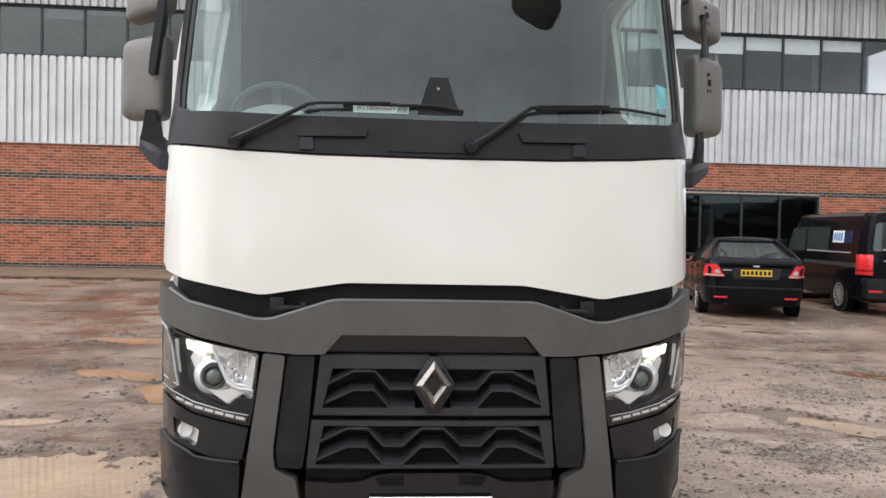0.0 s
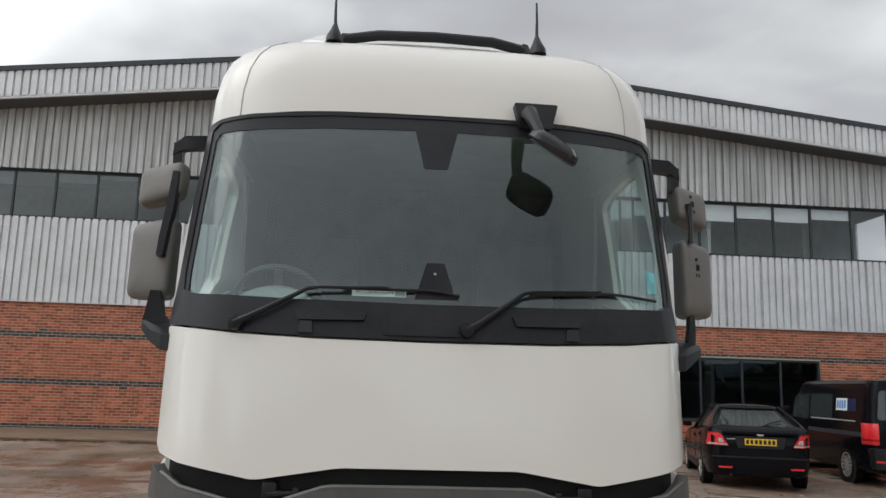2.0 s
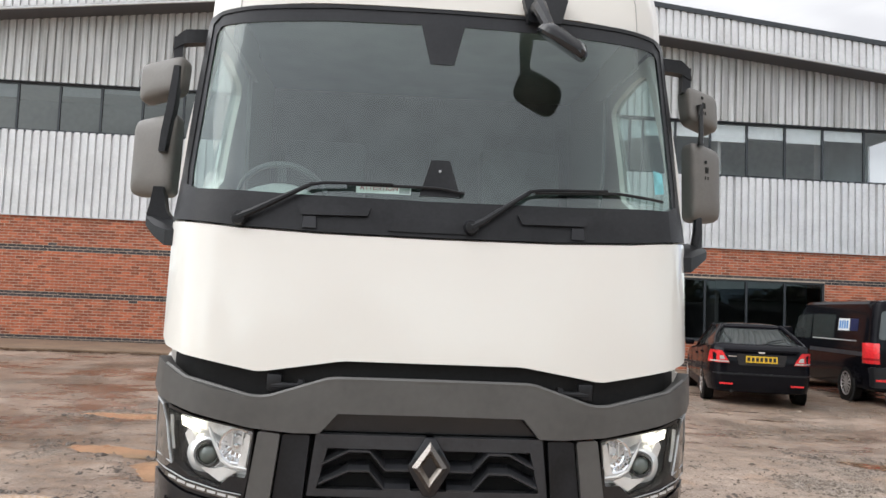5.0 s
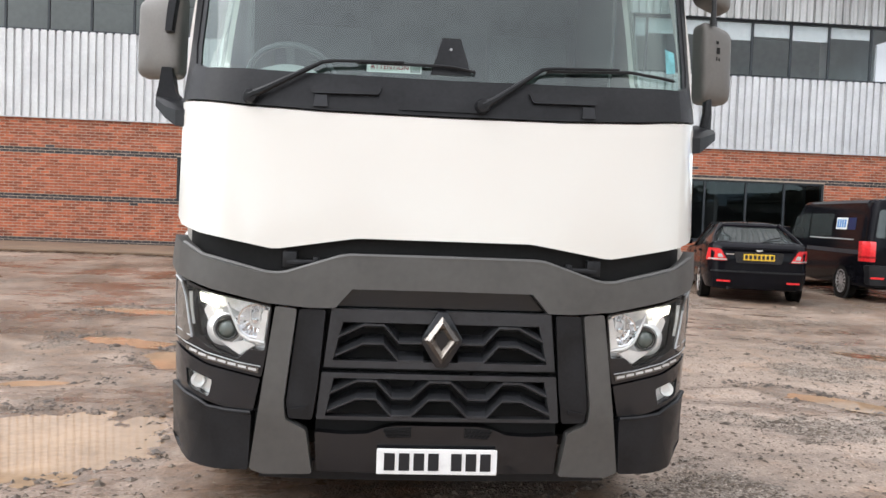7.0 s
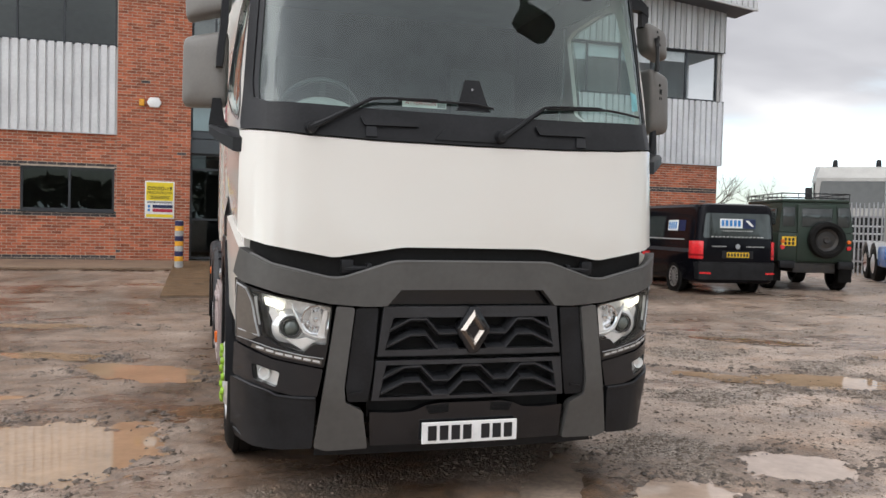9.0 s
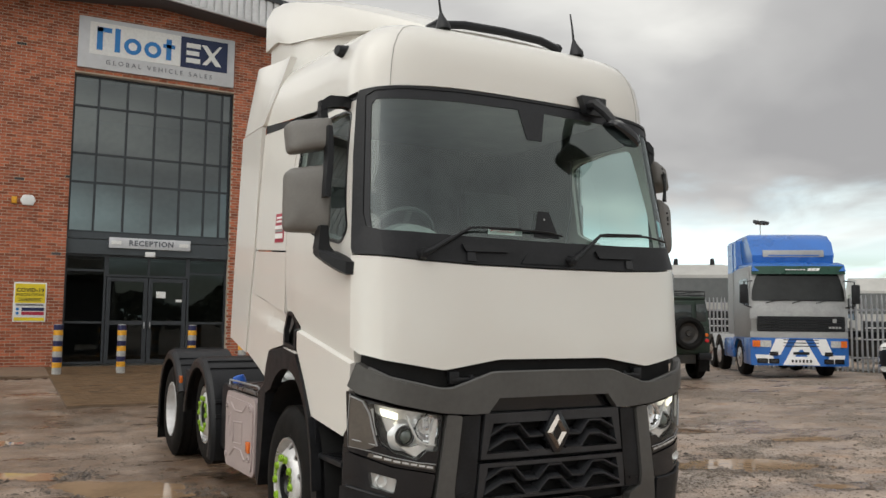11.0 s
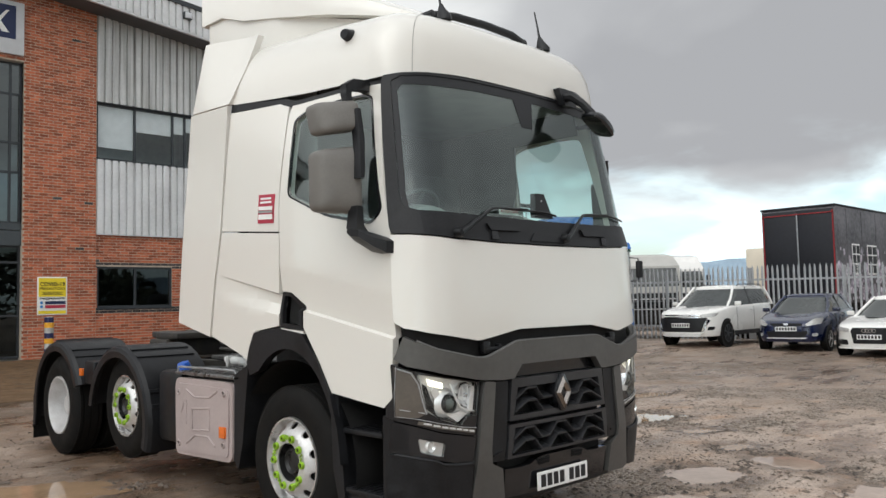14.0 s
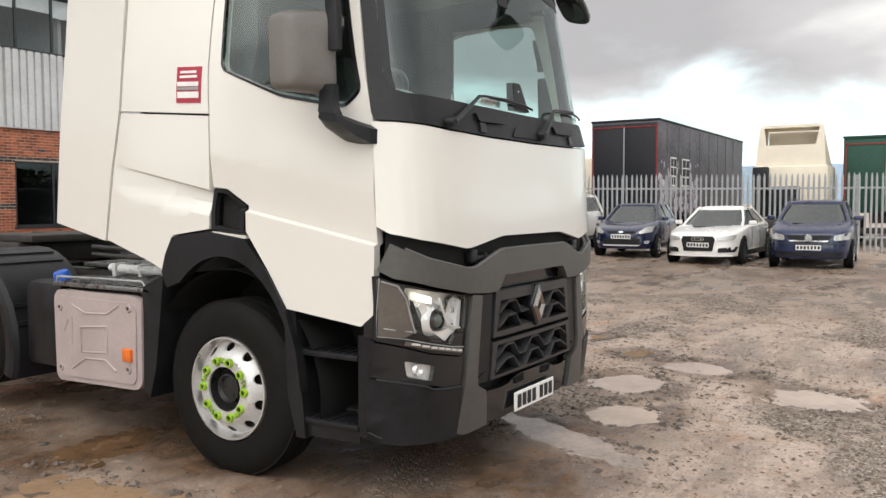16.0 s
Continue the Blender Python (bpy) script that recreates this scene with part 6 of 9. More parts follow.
M["paver_bed"] = material("paving_bed", (0.16, 0.115, 0.08), 0.9, var=0.15, scale=6)
M["concrete"] = material("concrete", (0.215, 0.148, 0.100), 0.85, var=0.15, scale=2, bump=0.1, bump_scale=80)
M["sign_grey"] = material("sign_grey", (0.60, 0.61, 0.63), 0.4, var=0.03)
M["sign_blue"] = material("sign_blue", (0.025, 0.20, 0.52), 0.4, var=0.03)
M["sign_navy"] = material("sign_navy", (0.012, 0.022, 0.075), 0.4, var=0.05)
M["sign_letter"] = material("sign_letter_grey", (0.12, 0.13, 0.15), 0.5, var=0.05)
M["sign_yellow"] = material("sign_yellow", (0.80, 0.62, 0.03), 0.45, var=0.05)
M["navy"] = material("navy_band", (0.015, 0.018, 0.075), 0.4, var=0.1)
M["amber_band"] = material("amber_band", (0.78, 0.38, 0.03), 0.4, var=0.1, scale=20)
M["band_grey"] = material("grey_band", (0.40, 0.40, 0.39), 0.5, var=0.12, scale=20)


def streaked_cladding():
    """Cladding under the eaves: soot and algae have run down it in narrow streaks."""
    mt = material("streaked_cladding", (0.60, 0.605, 0.60), 0.5, metal=0.1, var=0.06, scale=1.5, rvar=0.08)
    nt = mt.node_tree
    N, L = nt.nodes.new, nt.links.new
    b = nt.nodes["Principled BSDF"]
    src = b.inputs["Base Color"].links[0].from_socket
    tc, mp, n = N("ShaderNodeTexCoord"), N("ShaderNodeMapping"), N("ShaderNodeTexNoise")
    mp.inputs["Scale"].default_value = (9.0, 9.0, 0.35)
    n.inputs["Scale"].default_value, n.inputs["Detail"].default_value = 1.0, 5
    L(tc.outputs["Object"], mp.inputs[0]); L(mp.outputs[0], n.inputs["Vector"])
    r = N("ShaderNodeValToRGB")
    r.color_ramp.elements[0].position, r.color_ramp.elements[0].color = 0.40, (0, 0, 0, 1)
    r.color_ramp.elements[1].position, r.color_ramp.elements[1].color = 0.66, (0.50, 0.50, 0.50, 1)
    L(n.outputs[0], r.inputs[0])
    mx = N("ShaderNodeMix")
    mx.data_type = "RGBA"
    L(r.outputs[0], mx.inputs[0]); L(src, mx.inputs[6])
    mx.inputs[7].default_value = (0.17, 0.165, 0.15, 1)
    L(mx.outputs[2], b.inputs["Base Color"])
    return mt


M["cladding_streaked"] = streaked_cladding()


def rect(x0, x1, z0, z1):
    return [(x0, z0), (x1, z0), (x1, z1), (x0, z1)]


def brick_wall(name, x0, x1, z1, openings, label, dark=(), front_y=WALL_Y, single=None):
    """A wall with openings through it, and every brick proud of the mortar."""
    def fl(u, v, d=0.0):
        return Vector((u, front_y + d, v))
    W = new(name, mesh_of(name, sheet(rect(x0, x1, FOOT - 0.4, z1), fl, 2.0, 0.25, [rect(*o) for o in openings]), "mortar", flat=True))
    tagged(W, label, "wall", kind="structure")
    course, length, gap = 0.075, 0.225, 0.014
    groups = {"red": ([], []), "dark": ([], [])}
    singles = []
    k = 0
    z = FOOT - 0.3
    while z + course < z1:
        zc = z + course / 2
        x = x0 - (length / 2 if k % 2 else 0.0)
        while x < x1:
            a, b = max(x, x0) + gap / 2, min(x + length, x1) - gap / 2
            spans = [(a, b)]
            for ox0, ox1, oz0, oz1 in openings:
                if oz0 - 0.02 < zc < oz1 + 0.02:
                    spans = [s for p, q in spans for s in ((p, min(q, ox0)), (max(p, ox1), q)) if s[1] - s[0] > 0.03]
            for p, q in spans:
                kind = "dark" if any(lo <= zc < hi for lo, hi in dark) or rng.random() < 0.004 else "red"
                full = abs((q - p) - (length - gap)) < 1e-6
                if kind == "red" and full and single and single[0] < p < single[1] and single[2] < zc < single[3] and len(singles) < 290:
                    singles.append(((p + q) / 2, zc))
                    continue
                vs, fs = groups[kind]
                i = len(vs)
                y = front_y - 0.003 - rng.uniform(0, 0.003)
                za, zb = z + gap / 2, z + course - gap / 2
                vs += [(p, y, za), (q, y, za), (q, y, zb), (p, y, zb), (p, front_y + 0.01, za), (q, front_y + 0.01, za), (q, front_y + 0.01, zb), (p, front_y + 0.01, zb)]
                fs += [(i, i + 1, i + 2, i + 3), (i + 1, i, i + 4, i + 5), (i + 3, i + 2, i + 6, i + 7), (i, i + 3, i + 7, i + 4), (i + 2, i + 1, i + 5, i + 6)]
            x += length
        z += course
        k += 1
    for kind, mt in (("red", "brick"), ("dark", "brick_dark")):
        vs, fs = groups[kind]
        if not vs:
            continue
        me = bpy.data.meshes.new("brickwork")
        me.from_pydata(vs, [], fs)
        me.materials.append(M[mt])
        ob = new("brickwork", me)
        ob.parent = W
        tagged(ob, "red facing bricks" if kind == "red" else "dark blue-grey brick courses", kind="stuff")
    if singles:
        bm = box(-(length - gap) / 2, (length - gap) / 2, -0.005, 0.01, -(course - gap) / 2, (course - gap) / 2)
        me = mesh_of("brick", bm, "brick_loose", flat=True)
        for sx, sz in singles:
            ob = new("brick", me)
            ob.location = (sx, front_y - rng.uniform(0, 0.002), sz)
            ob.parent = W
    return W


def ribbed_panel(w, prof_pitch=0.2, depth=0.06):
    """Points of a trapezoid sheet profile across a width."""
    pts = []
    x = 0.0
    while x < w - 1e-6:
        for u, d in ((0.0, 0.0), (0.018, 0.0), (0.027, -depth), (0.163, -depth), (0.172, 0.0)):
            if x + u * prof_pitch / 0.2 <= w:
                pts.append((x + u * prof_pitch / 0.2, d))
        x += prof_pitch
    pts.append((w, 0.0))
    return pts


def cladding(name, x0, x1, z0, top, label, y=WALL_Y - 0.03, mat="cladding"):
    """Vertical trapezoid sheets about a metre wide; top is a function of x."""
    W = new(name)
    tagged(W, label, "cladding", kind="structure")
    W.location = (0, 0, 0)
    n = max(1, round((x1 - x0) / 1.0))
    w = (x1 - x0) / n
    for k in range(n):
        bm = bmesh.new()
        a = x0 + k * w
        row = [(bm.verts.new((a + u, y + d, z0)), bm.verts.new((a + u, y + d, top(a + u)))) for u, d in ribbed_panel(w)]
        for (p, q), (r, s) in zip(row, row[1:]):
            bm.faces.new((p, r, s, q))
        part("cladding_sheet", bm, mat, W, flat=True)
    return W


def glazed(name, x0, x1, z0, z1, xs, zs, label, y=WALL_Y, frame_w=0.055, blinds=(), mat="window_glass", depth=0.09):
    """A window: outer frame, mullions and transoms, and a pane in each field."""
    W = new(name)
    tagged(W, label, "window", kind="structure")
    cols, rows_ = [x0, *xs, x1], [z0, *zs, z1]
    bm = bmesh.new()
    h = frame_w / 2
    for x in cols:
        a, b = (x, x + frame_w) if x == x0 else ((x - frame_w, x) if x == x1 else (x - h, x + h))
        add_box(bm, a, b, y + 0.03, y + depth, z0, z1)
    for z in rows_:
        a, b = (z, z + frame_w) if z == z0 else ((z - frame_w, z) if z == z1 else (z - h, z + h))
        add_box(bm, x0, x1, y + 0.034, y + depth - 0.004, a, b)
    part("window_frame", bm, "dark_trim", W, flat=True)
    for i in range(len(cols) - 1):
        for j in range(len(rows_) - 1):
            q = bmesh.new()
            a, b, c, d = cols[i] + h, cols[i + 1] - h, rows_[j] + h, rows_[j + 1] - h
            yy = y + 0.062
            t = rng.uniform(-0.004, 0.004)
            q.faces.new([q.verts.new(p) for p in ((a, yy + t, c), (b, yy - t, c), (b, yy - t, d), (a, yy + t, d))])
            g = part("pane", q, mat, W, flat=True)
            g.visible_shadow = False
            if (i, j) in blinds:
                part("blind", box(a, b, y + 0.10, y + 0.11, d - (d - c) * blinds[(i, j)], d), "blind", W)
    return W


TX0, TX1 = -3.39, 4.23
EX, WXL = 14.40, -13.56
PEAKX, PEAKZ = 0.42, 10.62


def fascia_top(x):
    return PEAKZ - 0.106 * abs(x - PEAKX)


def soffit_z(x):
    return fascia_top(x) - 0.84


# walls
brick_wall("wall_tower", TX0, TX1, 9.95, [(-1.60, 2.43, FOOT - 0.5, 7.75)], "red brick reception tower wall", front_y=WALL_Y - 0.06, single=(-3.2, -1.7, 0.3, 5.2))
bands = ((2.62, 2.79), (1.38, 1.55), (0.22, 0.40))
brick_wall("wall_west", WXL, TX0, 3.52, [(-5.62, -3.44, 1.55, 2.645)], "red brick wall with dark blue-grey courses", bands, single=(-9.0, -5.7, 1.56, 2.6))
brick_wall("wall_east", TX1, EX, 3.52, [(4.28, 6.37, 1.55, 2.645), (7.55, 12.03, 0.95, 2.645)], "red brick wall with dark blue-grey courses", bands, single=(4.3, 7.5, 0.4, 1.4))
# return wall at the east end and back of the building
new_w = new("wall_end", mesh_of("wall_end", sheet(rect(WALL_Y + 0.25, 44, -0.3, 3.52), lambda u, v, d=0.0: Vector((EX - 0.06 - d, u, v)), 3.0, 0.25), "brick", flat=True))
tagged(new_w, "red brick end wall", "wall", kind="structure")
end_clad = new("cladding_end", mesh_of("cladding_end", sheet(rect(WALL_Y, 44, 3.5, 9.2), lambda u, v, d=0.0: Vector((EX + 0.10 - d, u, v)), 3.0, 0.06, [rect(WALL_Y + 0.4, 20.3, 5.5, 7.0)]), "cladding", flat=True))
tagged(end_clad, "grey clad end wall with an office window", "wall", kind="structure")
back = new("wall_back", mesh_of("wall_back", box(WXL, EX, 43.6, 43.9, -0.3, 9.4), "brick", flat=True))
tagged(back, "plain rear wall", "wall", kind="structure")
# upper structure behind the cladding
upper = new("wall_upper", mesh_of("wall_upper", sheet([(WXL, 3.50), (EX, 3.50), (EX, soffit_z(EX) + 0.2), (PEAKX, soffit_z(PEAKX) + 0.2), (WXL, soffit_z(WXL) + 0.2)], lambda u, v, d=0.0: Vector((u, WALL_Y + 0.02 + d, v)), 3.0, 0.2, [rect(WXL + 0.4, TX0 - 0.02, 5.74, 7.03), rect(TX1 + 0.02, EX - 0.10, 5.50, 7.03), rect(-1.60, 2.43, 3.52, 7.74)]), "room", flat=True))
tagged(upper, "inner leaf of the upper storey wall", "wall", kind="structure")
cladding("cladding_west_low", WXL, TX0, 3.52, lambda x: 5.74, "silver trapezoid cladding under the window band")
cladding("cladding_east_low", TX1, EX + 0.1, 3.50, lambda x: 5.49, "silver trapezoid cladding under the window band")
cladding("cladding_west_high", WXL, TX0, 7.04, soffit_z, "weathered silver trapezoid cladding under the eaves", mat="cladding_streaked")
cladding("cladding_east_high", TX1, EX + 0.1, 7.04, soffit_z, "weathered silver trapezoid cladding under the eaves", mat="cladding_streaked")
for nm, x0, x1, z in (("drip_trim", WXL, TX0, 3.50), ("drip_trim", TX1, EX + 0.1, 3.48), ("drip_trim", WXL, TX0, 5.72), ("drip_trim", TX1, EX + 0.1, 5.475), ("drip_trim", WXL, TX0, 7.025), ("drip_trim", TX1, EX + 0.1, 7.025)):
    ob = new(nm, mesh_of(nm, box(x0, x1, WALL_Y - 0.085, WALL_Y + 0.02, z, z + 0.03), "sign_grey" if z < 5 else "dark_trim", flat=True))
    tagged(ob, "folded metal drip trim", "trim", kind="structure")
# roof with overhanging ribbed fascia
for sg, xe in ((-1, WXL - 0.5), (1, EX + 0.6)):
    xa, xb = sorted((PEAKX, xe))
    F = new("fascia")
    tagged(F, "sloping ribbed metal fascia with a dark capping", "fascia", kind="structure")
    bm = bmesh.new()
    row = []
    for u, d in ribbed_panel(xb - xa):
        x = xa + u
        row.append((bm.verts.new((x, 17.50 + d, soffit_z(x))), bm.verts.new((x, 17.50 + d, fascia_top(x) - 0.10))))
    for (p, q), (r, s) in zip(row, row[1:]):
        bm.faces.new((p, r, s, q))
    part("fascia_sheet", bm, "cladding", F, flat=True)
    part("capping", loft([[(x, 17.40, fascia_top(x) - 0.13), (x, 17.40, fascia_top(x)), (x, 17.9, fascia_top(x) + 0.01), (x, 17.9, fascia_top(x) - 0.13)] for x in (xa, xb)]), "dark_trim", F, flat=True)
    part("fascia_lip", loft([[(x, 17.44, soffit_z(x) - 0.035), (x, 17.44, soffit_z(x) + 0.02), (x, 17.52, soffit_z(x) + 0.02), (x, 17.52, soffit_z(x) - 0.035)] for x in (xa, xb)]), "cladding", F, flat=True)
    part("soffit", loft([[(x, 17.50, soffit_z(x)), (x, 17.50, soffit_z(x) + 0.02), (x, 18.6, soffit_z(x) + 0.02), (x, 18.6, soffit_z(x))] for x in (xa, xb)]), "soffit", F, flat=True)
    R = new("roof", mesh_of("roof", loft([[(x, 17.6, fascia_top(x) - 0.08), (x, 17.6, fascia_top(x) - 0.02), (x, 44, fascia_top(x) - 0.02), (x, 44, fascia_top(x) - 0.08)] for x in (xa, xb)]), "roof_sheet", flat=True))
    tagged(R, "low pitched metal roof", "roof", kind="structure")
# window bands and ground floor windows
west_m = [-10.0 + 1.07 * k for k in range(-3, 7) if WXL + 0.9 < -10.0 + 1.07 * k < TX0 - 0.4]
glazed("window_1", WXL + 0.4, TX0 - 0.02, 5.74, 7.03, west_m, [], "upper band of dark framed office windows", blinds={(4, 0): 0.22, (5, 0): 0.12, (2, 0): 0.3})
east_m = [5.31, 6.41, 6.78, 7.70, 8.70, 9.755, 10.855, 11.955, 13.17]
glazed("window_2", TX1 + 0.02, EX - 0.10, 5.50, 7.03, east_m, [], "upper band of dark framed office windows with part-drawn blinds", blinds={(0, 0): 0.78, (1, 0): 0.42, (2, 0): 0.36, (3, 0): 0.30, (4, 0): 0.28, (5, 0): 0.34, (6, 0): 0.26, (7, 0): 0.30, (8, 0): 0.22}, mat="office_glass")
glazed("window_3", -5.62, -3.44, 1.55, 2.645, [-4.50], [], "dark framed ground floor window", mat="door_glass")
glazed("window_4", 4.28, 6.37, 1.55, 2.645, [5.32], [], "dark framed ground floor window", mat="door_glass")
glazed("window_5", 7.55, 12.03, 0.95, 2.645, [8.62, 9.80, 10.9], [], "wide dark framed ground floor window", mat="door_glass")
for nm, x0, x1, z in (("sill", -5.66, -3.42, 1.53), ("sill", 4.26, 6.41, 1.53), ("sill", 7.5, 12.08, 0.93)):
    tagged(new(nm, mesh_of(nm, box(x0, x1, WALL_Y - 0.05, WALL_Y + 0.1, z - 0.02, z + 0.02), "dark_trim", flat=True)), "dark metal window sill", "sill", kind="structure")
# reception glazing in the tower
TG = [-0.99, -0.29, 0.41, 1.10, 1.75, 2.17]
glazed("window_6", -1.60, 2.43, 3.68, 7.75, TG, [4.97, 5.71, 6.94], "tall reception window with a grid of panes reflecting the sky", y=WALL_Y + 0.08, mat="tower_glass")
band = new("reception_band", mesh_of("reception_band", box(-1.60, 2.43, WALL_Y + 0.02, WALL_Y + 0.2, 3.13, 3.68, 0.004), "panel_grey", flat=True))
tagged(band, "dark grey panel over the reception doors", "panel", kind="structure")
glazed("window_7", -1.60, -0.62, FOOT + 0.08, 3.13, [], [1.40, 2.72], "side light beside the reception doors", y=WALL_Y + 0.08, mat="door_glass")
glazed("window_8", 1.40, 2.43, FOOT + 0.08, 3.13, [], [1.40, 2.72], "side light beside the reception doors", y=WALL_Y + 0.08, mat="door_glass")
glazed("window_9", -0.62, 1.40, 2.58, 3.13, [0.41], [], "fanlight over the reception doors", y=WALL_Y + 0.08, mat="door_glass")
for k, (a, b) in enumerate(((-0.60, 0.40), (0.42, 1.38))):
    D = glazed("door_%d" % (k + 1), a, b, FOOT + 0.08, 2.56, [], [1.40], "dark framed glazed reception door, closed", y=WALL_Y + 0.08, mat="door_glass", frame_w=0.10)
    tagged(D, category="door")
    hx = b - 0.06 if k == 0 else a + 0.06
    part("door_handle", box(hx - 0.015, hx + 0.015, WALL_Y + 0.06, WALL_Y + 0.11, 1.25, 1.42, 0.004), "steel", D)
    if k == 1:
        for (u0, u1, v0, v1) in ((0.62, 0.86, 2.05, 2.22), (1.12, 1.28, 1.95, 2.02)):
            part("door_notice", box(u0, u1, WALL_Y + 0.125, WALL_Y + 0.130, v0, v1), "paper", D)
# rooms behind the glass
room = new("interior_wall", mesh_of("interior_wall", sheet([(WXL + 0.3, 0.2), (EX - 0.1, 0.2), (EX - 0.1, fascia_top(EX) - 0.1), (PEAKX, fascia_top(PEAKX) - 0.1), (WXL + 0.3, fascia_top(WXL + 0.3) - 0.1)], lambda u, v, d=0.0: Vector((u, 23.2 + d, v)), 3.0, 0.1), "room", flat=True))
tagged(room, "plain inner wall of the offices", "wall", kind="structure")
for z in (0.30, 3.42, 7.75):
    s = new("interior_floor", mesh_of("interior_floor", box(WXL + 0.3, EX - 0.3, WALL_Y + 0.25, 23.3, z - 0.12, z), "room", flat=True))
    tagged(s, "plain office floor slab", "floor", kind="structure")
for x in (-3.5, 4.1, 9.0):
    s = new("partition", mesh_of("partition", box(x, x + 0.1, WALL_Y + 0.25, 23.2, 0.3, 7.7), "room", flat=True))
    tagged(s, "plain partition wall", "wall", kind="structure")


def sign_board():
    S = thing("fascia_sign", "grey sign board with blue and navy emblem panels and a tagline", "sign", at=pose(0.42, WALL_Y - 0.08, 7.88))
    part("board", box(-1.98, 1.98, -0.06, 0.02, 0.0, 1.34, 0.01), "sign_grey", S)
    part("white_panel", box(-1.72, 0.52, -0.072, -0.05, 0.38, 1.22), "paper", S, "white emblem panel")
    part("navy_panel", box(0.54, 1.78, -0.072, -0.05, 0.38, 1.22), "sign_navy", S, "navy emblem panel")
    b = bmesh.new()
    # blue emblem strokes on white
    for x0, x1, z0, z1 in ((-1.55, -1.41, 0.50, 1.10), (-1.55, -1.20, 0.98, 1.10), (-1.12, -0.99, 0.50, 1.12), (0.16, 0.29, 0.50, 1.06), (0.08, 0.38, 0.82, 0.92)):
        add_box(b, x0, x1, -0.085, -0.07, z0, z1)
    for cx in (-0.68, -0.18):
        add_lathe(b, [(0.11, -0.082), (0.215, -0.082), (0.215, -0.071), (0.11, -0.071), (0.11, -0.082)], 24, "y", (cx, 0, 0.71))
    part("blue_emblem", b, "sign_blue", S, flat=True)
    b = bmesh.new()
    for x0, x1, z0, z1 in ((0.68, 1.05, 0.52, 0.65), (0.68, 1.02, 0.73, 0.85), (0.68, 1.05, 0.93, 1.06)):
        add_box(b, x0, x1, -0.085, -0.07, z0, z1)
    add_prism(b, [(1.08, 1.06), (1.22, 1.06), (1.62, 0.52), (1.46, 0.52)], "y", -0.086, -0.07)
    add_prism(b, [(1.10, 0.52), (1.24, 0.52), (1.62, 1.08), (1.55, 1.08)], "y", -0.084, -0.07)
    part("white_emblem", b, "paper", S, flat=True)
    part("tagline", moved(text_mesh("GLOBAL VEHICLE SALES", 0.17, 0.006, 1.55), Matrix.Translation((0.03, -0.066, 0.20))), "sign_letter", S, "grey tagline lettering", flat=True)


def reception_sign():
    S = thing("reception_sign", "silver sign with dark raised lettering over the doors", "sign", at=pose(0.41, WALL_Y, 3.31))
    part("board", box(-1.01, 1.01, -0.03, 0.02, 0.0, 0.27, 0.005), "sign_grey", S)
    part("lettering", moved(text_mesh("RECEPTION", 0.19, 0.008, 1.15, 0.006), Matrix.Translation((0.02, -0.034, 0.135))), "sign_letter", S, flat=True)
    for x in (-0.84, 0.84):
        part("corner_badge", box(x - 0.12, x + 0.12, -0.036, -0.028, 0.09, 0.18), "paper", S)
    lamp = thing("door_sensor", "small white sensor box under the reception sign", "sensor", at=pose(0.41, WALL_Y, 3.17))
    part("case", box(-0.12, 0.12, -0.05, 0.02, -0.06, 0.07, 0.01), "plate_white", lamp)


def covid_sign(x):
    S = thing("safety_notice", "yellow and white safety notice fixed to the brick wall", "sign", "notices at the reception", at=pose(x, WALL_Y - 0.07, 1.40))
    part("board", box(-0.36, 0.36, -0.012, 0.01, 0.0, 0.96, 0.004), "paper", S)
    part("yellow_field", box(-0.33, 0.33, -0.016, -0.010, 0.46, 0.93), "sign_yellow", S)
    part("notice_title", moved(text_mesh("COVID-19", 0.13, 0.004, 1.05, 0.003), Matrix.Translation((0, -0.02, 0.77))), "ink", S, flat=True)
    part("notice_subtitle", moved(text_mesh("PRECAUTIONS", 0.092, 0.004), Matrix.Translation((0, -0.02, 0.66))), "ink", S, flat=True)
    b = bmesh.new()
    for z, w in ((0.575, 0.26), (0.545, 0.22), (0.515, 0.25), (0.43, 0.30), (0.405, 0.30)):
        add_box(b, -w, w, -0.020, -0.012, z - 0.006, z + 0.006)
    part("text_bars", b, "ink", S, flat=True)
    part("blue_bar", box(-0.17, 0.32, -0.018, -0.011, 0.27, 0.35), "sign_navy", S)
    part("red_bar", box(-0.17, 0.32, -0.018, -0.011, 0.17, 0.25), "sticker_red", S)
    for z in (0.31, 0.21):
        part("pictogram", lathe([(0.0, -0.018), (0.035, -0.018), (0.035, -0.011)], 14, "y", (-0.26, 0, z)), "sign_blue", S)
    part("foot_strip", box(-0.33, 0.33, -0.016, -0.010, 0.03, 0.11), "sign_yellow", S)


def alarm():
    A = thing("alarm_box", "white hexagonal alarm box on the brick wall", "alarm", at=pose(-2.50, WALL_Y - 0.06, 4.37))
    part("case", prism([(-0.18, 0.0), (-0.11, 0.13), (0.11, 0.13), (0.18, 0.0), (0.11, -0.13), (-0.11, -0.13)], "y", -0.09, 0.01, 0.02), "plate_white", A)
    L_ = thing("wall_lamp", "small tan wall lamp beside the alarm box", "lamp", at=pose(-2.80, WALL_Y - 0.06, 4.36))
    part("case", box(-0.06, 0.06, -0.10, 0.01, -0.09, 0.08, 0.015), "amber_band", L_)


